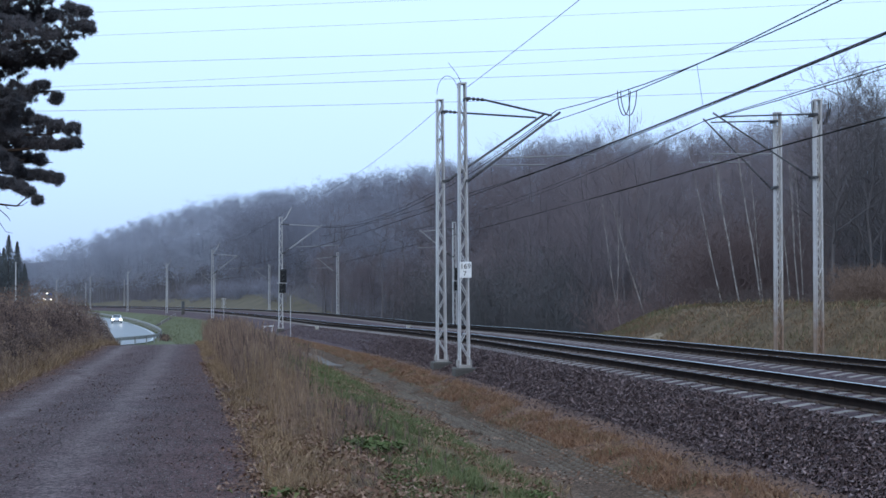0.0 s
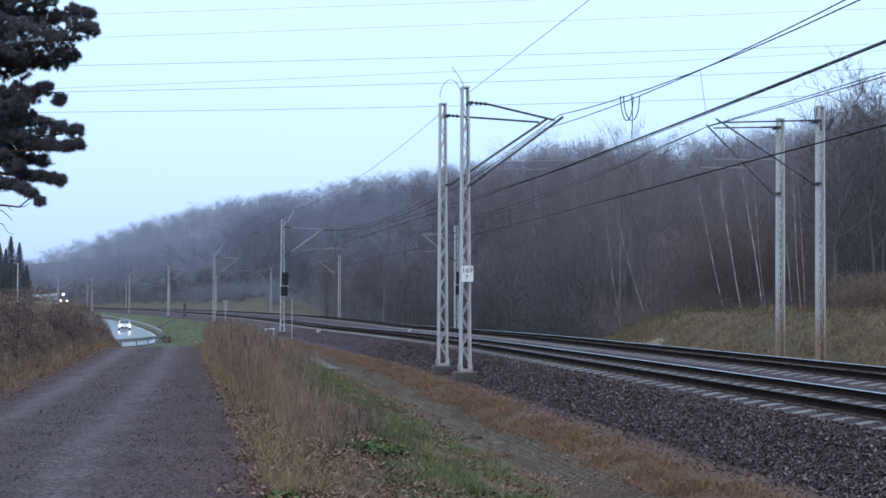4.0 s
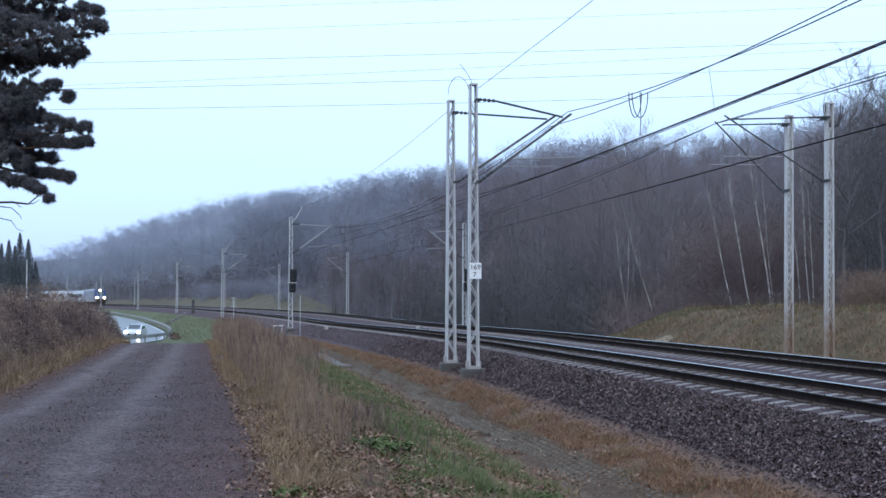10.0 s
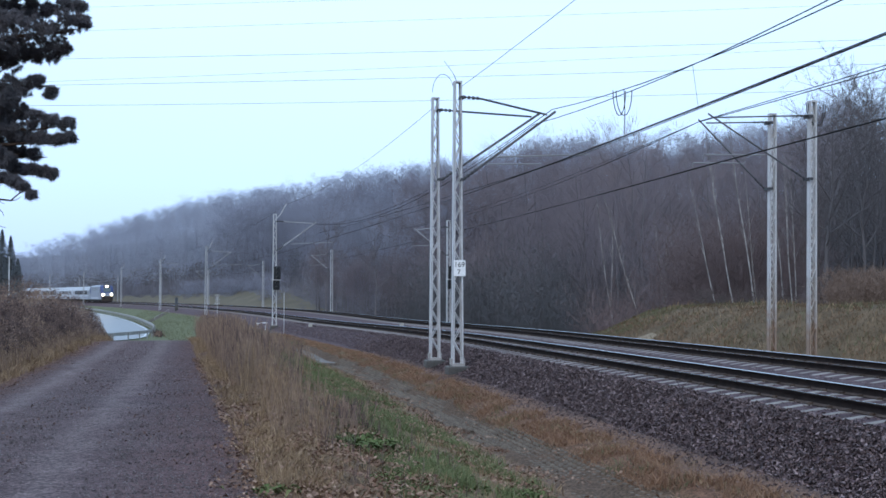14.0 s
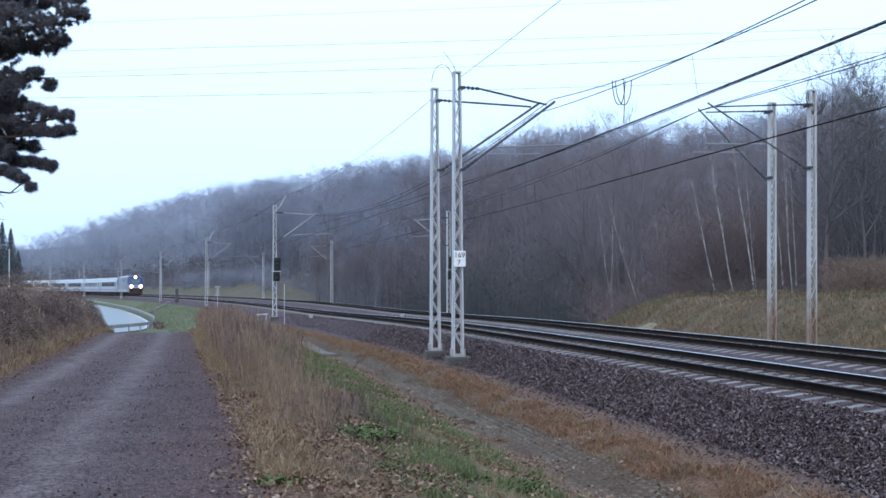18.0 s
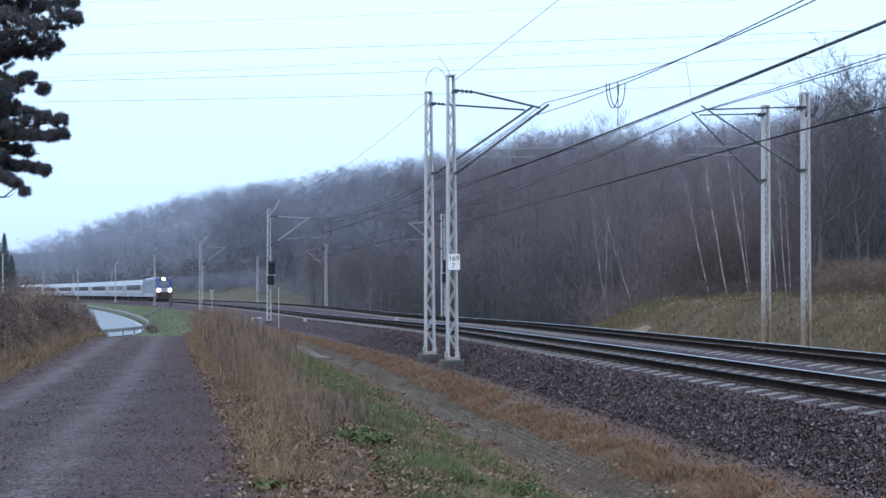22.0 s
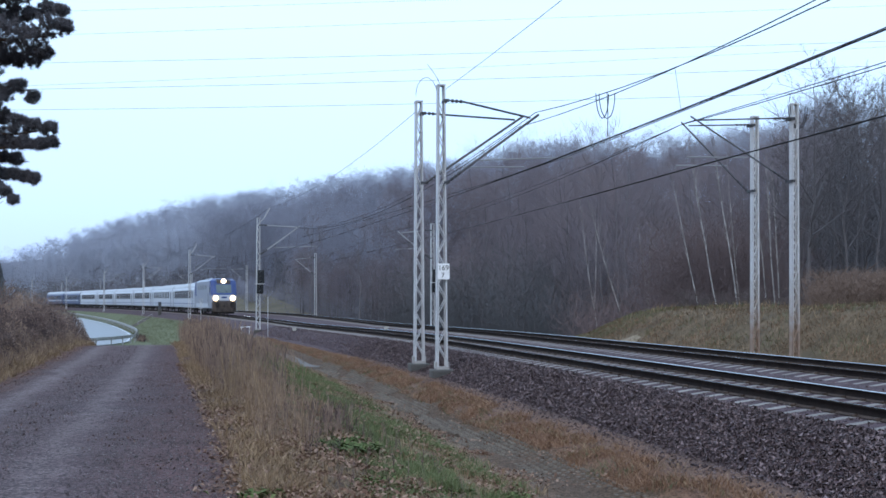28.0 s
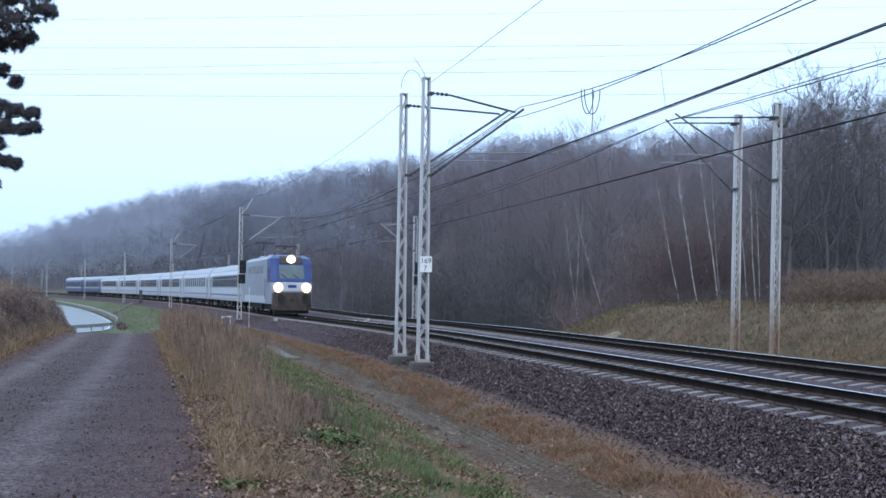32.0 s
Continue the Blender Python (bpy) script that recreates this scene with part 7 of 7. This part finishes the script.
def coach(style):
    """Coaches of three kinds: open saloon with a long window band, compartment car with single windows, and older navy cars."""
    ob = new("passenger_coach")
    label = {"saloon": "white passenger coach with a long dark window band", "cabin": "white passenger coach with separate tall windows", "navy": "navy blue passenger coach with a pale stripe"}[style]
    tagged(ob, label, "passenger coach", "train")
    h = COACH / 2
    body, low = (navy_mat, navy_mat) if style == "navy" else (white_mat, white_mat)
    part("body", hull(COACH, 0.75, 4.03, 1.42, 0.75), body, ob)
    part("roof", slices([(x, [(-h, z), (h, z), (h, z + 0.06), (-h, z + 0.06)]) for x, z in ((-1.33, 3.46), (-1.0, 3.84), (-0.45, 4.02), (0.45, 4.02), (1.0, 3.84), (1.33, 3.46))]), roof_mat, ob, "pale rounded roof")
    for y in (-3.5, 4.0, 9.0):
        part("roof_vent", box(bmesh.new(), -0.4, 0.4, y - 0.6, y + 0.6, 4.07, 4.17, 0.05), roof_mat, ob)
    for sgn in (-1, 1):
        xa, xb = (1.424, 1.432) if sgn > 0 else (-1.432, -1.424)
        xc, xd = (1.434, 1.446) if sgn > 0 else (-1.446, -1.434)
        if style == "saloon":
            part("window_band", box(bmesh.new(), xa, xb, -h + 2.6, h - 2.6, 1.95, 3.12), door_mat, ob, "dark band round the windows")
            n, wide = 11, 1.72
        elif style == "cabin":
            n, wide = 10, 1.15
        else:
            n, wide = 10, 1.3
            part("stripe", box(bmesh.new(), xa, xb, -h + 0.2, h - 0.2, 1.62, 1.82), white_mat, ob, "pale waist stripe")
        step = (COACH - 5.6) / n
        for i in range(n):
            y = -h + 2.8 + step * (i + 0.5)
            w = part("window", box(bmesh.new(), xc, xd, y - wide / 2, y + wide / 2, 2.05, 3.02), glass_mat, ob)
            part("frame", box(bmesh.new(), xc + 0.004 * sgn, xd + 0.004 * sgn, y - wide / 2, y + wide / 2, 2.72, 2.76), door_mat, w)
        for y in (-h + 1.3, h - 1.3):
            d = part("door", box(bmesh.new(), xc, xd, y - 0.45, y + 0.45, 0.85, 3.05), door_mat if style != "navy" else navy_mat, ob)
            part("door_window", box(bmesh.new(), xc + 0.01 * sgn, xd + 0.01 * sgn, y - 0.26, y + 0.26, 2.0, 2.85), glass_mat, d)
        if style != "navy":
            part("stripe", box(bmesh.new(), xa, xb, -h + 0.3, h - 0.3, 1.22, 1.34), blue_mat, ob, "thin blue stripe")
    for y, e in ((-h - 0.15, -1), (h + 0.15, 1)):
        # Dark sheet added to paint the shade in the gap between coaches.
        part("end_panel", box(bmesh.new(), -1.3, 1.3, e * (h + 0.012) - 0.01, e * (h + 0.012) + 0.01, 0.9, 3.35), under_mat, ob, "dark sheet for gap shade on the coach end")
        part("gangway", box(bmesh.new(), -0.6, 0.6, y - 0.2, y + 0.2, 1.0, 3.3, 0.05), black_mat, ob)
        for x in (-0.875, 0.875):
            part("buffer", bar(bmesh.new(), (x, y - 0.25 * e, 1.05), (x, y + 0.2 * e, 1.05), 0.16, 10), under_mat, ob)
    bogie(ob, h - 3.3)
    bogie(ob, -h + 3.3)
    for y, l in ((-3.2, 3.0), (1.0, 2.2), (4.2, 1.6)):
        part("underframe_box", box(bmesh.new(), -1.2, 1.2, y - l / 2, y + l / 2, 0.35, 0.78, 0.05), under_mat, ob)
    return ob


kinds = {k: coach(k) for k in ("saloon", "cabin", "navy")}
order = ["saloon", "cabin", "saloon", "saloon", "saloon", "saloon", "navy", "navy"]
used = set()
train = [(locomotive(), LOCO / 2)]
for i, k in enumerate(order):
    car = kinds[k] if k not in used else copy_thing(kinds[k], Matrix())
    used.add(k)
    train.append((car, LOCO + GAP + COACH / 2 + i * (COACH + GAP)))


# ---- the car on the road ----
def oncoming_car():
    ob = new("hatchback_car")
    tagged(ob, "white hatchback with headlamps on, driving on the wet road", "car")
    lower = [(-2.0, 0.35), (-2.05, 0.6), (-1.95, 1.0), (1.1, 0.98), (1.9, 0.78), (2.05, 0.55), (1.98, 0.3), (1.6, 0.22), (-1.7, 0.22)]
    tuck = [(y * 0.97, z) for y, z in lower]
    part("body", slices([(-0.88, tuck), (-0.72, lower), (0.72, lower), (0.88, tuck)]), car_mat, ob, "white bodywork")
    cab = [(-1.85, 0.95), (-1.5, 1.38), (-0.9, 1.47), (0.15, 1.44), (1.15, 0.96)]
    part("cabin", slices([(-0.78, [(y * 0.96, min(z, 1.3)) for y, z in cab]), (-0.6, cab), (0.6, cab), (0.78, [(y * 0.96, min(z, 1.3)) for y, z in cab])]), car_mat, ob)
    part("windscreen", slices([(x, [(1.16, 0.99), (1.12, 1.03), (0.22, 1.43), (0.26, 1.45)]) for x in (-0.62, 0.62)]), glass_mat, ob)
    for x in (-0.785, 0.775):
        part("side_window", slices([(x, [(-1.4, 1.0), (-1.2, 1.3), (0.1, 1.3), (0.9, 1.0)]), (x + 0.01, [(-1.4, 1.0), (-1.2, 1.3), (0.1, 1.3), (0.9, 1.0)])]), glass_mat, ob)
    part("grille", box(bmesh.new(), -0.5, 0.5, 2.0, 2.06, 0.34, 0.52, 0.02), black_mat, ob)
    part("number_plate", box(bmesh.new(), -0.26, 0.26, 2.06, 2.075, 0.44, 0.54), enamel_mat, ob)
    for x in (-0.68, 0.68):
        lamp = part("headlamp", box(bmesh.new(), x - 0.17, x + 0.17, 1.86, 1.99, 0.56, 0.76, 0.03), black_mat, ob)
        part("lens", bar(bmesh.new(), (x, 1.97, 0.66), (x, 2.03, 0.66), 0.15, 14), car_lamp_mat, lamp, "lit headlamp")
        part("mirror", box(bmesh.new(), x * 1.32 - 0.08, x * 1.32 + 0.08, 0.72, 0.82, 0.95, 1.08, 0.02), black_mat, ob)
        for y in (-1.3, 1.25):
            w = part("wheel", bar(bmesh.new(), (x * 1.15 - 0.1, y, 0.31), (x * 1.15 + 0.1, y, 0.31), 0.31, 18), black_mat, ob)
            part("rim", bar(bmesh.new(), (x * 1.15 - 0.105, y, 0.31), (x * 1.15 + 0.105, y, 0.31), 0.19, 14), galv_mat, w)
    return ob


car_mat = plain("white_car_paint", (0.72, 0.73, 0.74), 0.25)
car_lamp_mat = glow("lit_car_lamp", (1.0, 0.95, 0.85), 40.0)
the_car = oncoming_car()
CAR_PATH = [(0, -57.5, 217), (1, -54.5, 206), (3, -49.6, 190), (5, -44.6, 172), (7, -40.3, 156), (8, -38.0, 148), (9, -35.6, 139.5), (10, -34.8, 135), (10.5, -35.1, 132.5), (11, -36.0, 130), (11.5, -37.5, 127.5), (12, -40.5, 123.5),
            (13, -47, 115), (14, -56, 107.5), (16, -76, 99), (20, -118, 90), (32, -230, 74)]


def motions():
    for car, back in train:
        walk(car, [(t, spot(head_at(t) + back, 0.0, float(grade(head_at(t) + back)), 180)) for t in range(0, 33, 2)])
    rows = []
    for i, (t, x, y) in enumerate(CAR_PATH):
        a, b = CAR_PATH[max(0, i - 1)], CAR_PATH[min(len(CAR_PATH) - 1, i + 1)]
        rows.append((t, pose(x, y, ground_xy(x, y) + 0.1, 0, 0, math.degrees(math.atan2(b[2] - a[2], b[1] - a[1])) - 90)))
    walk(the_car, rows)


motions()
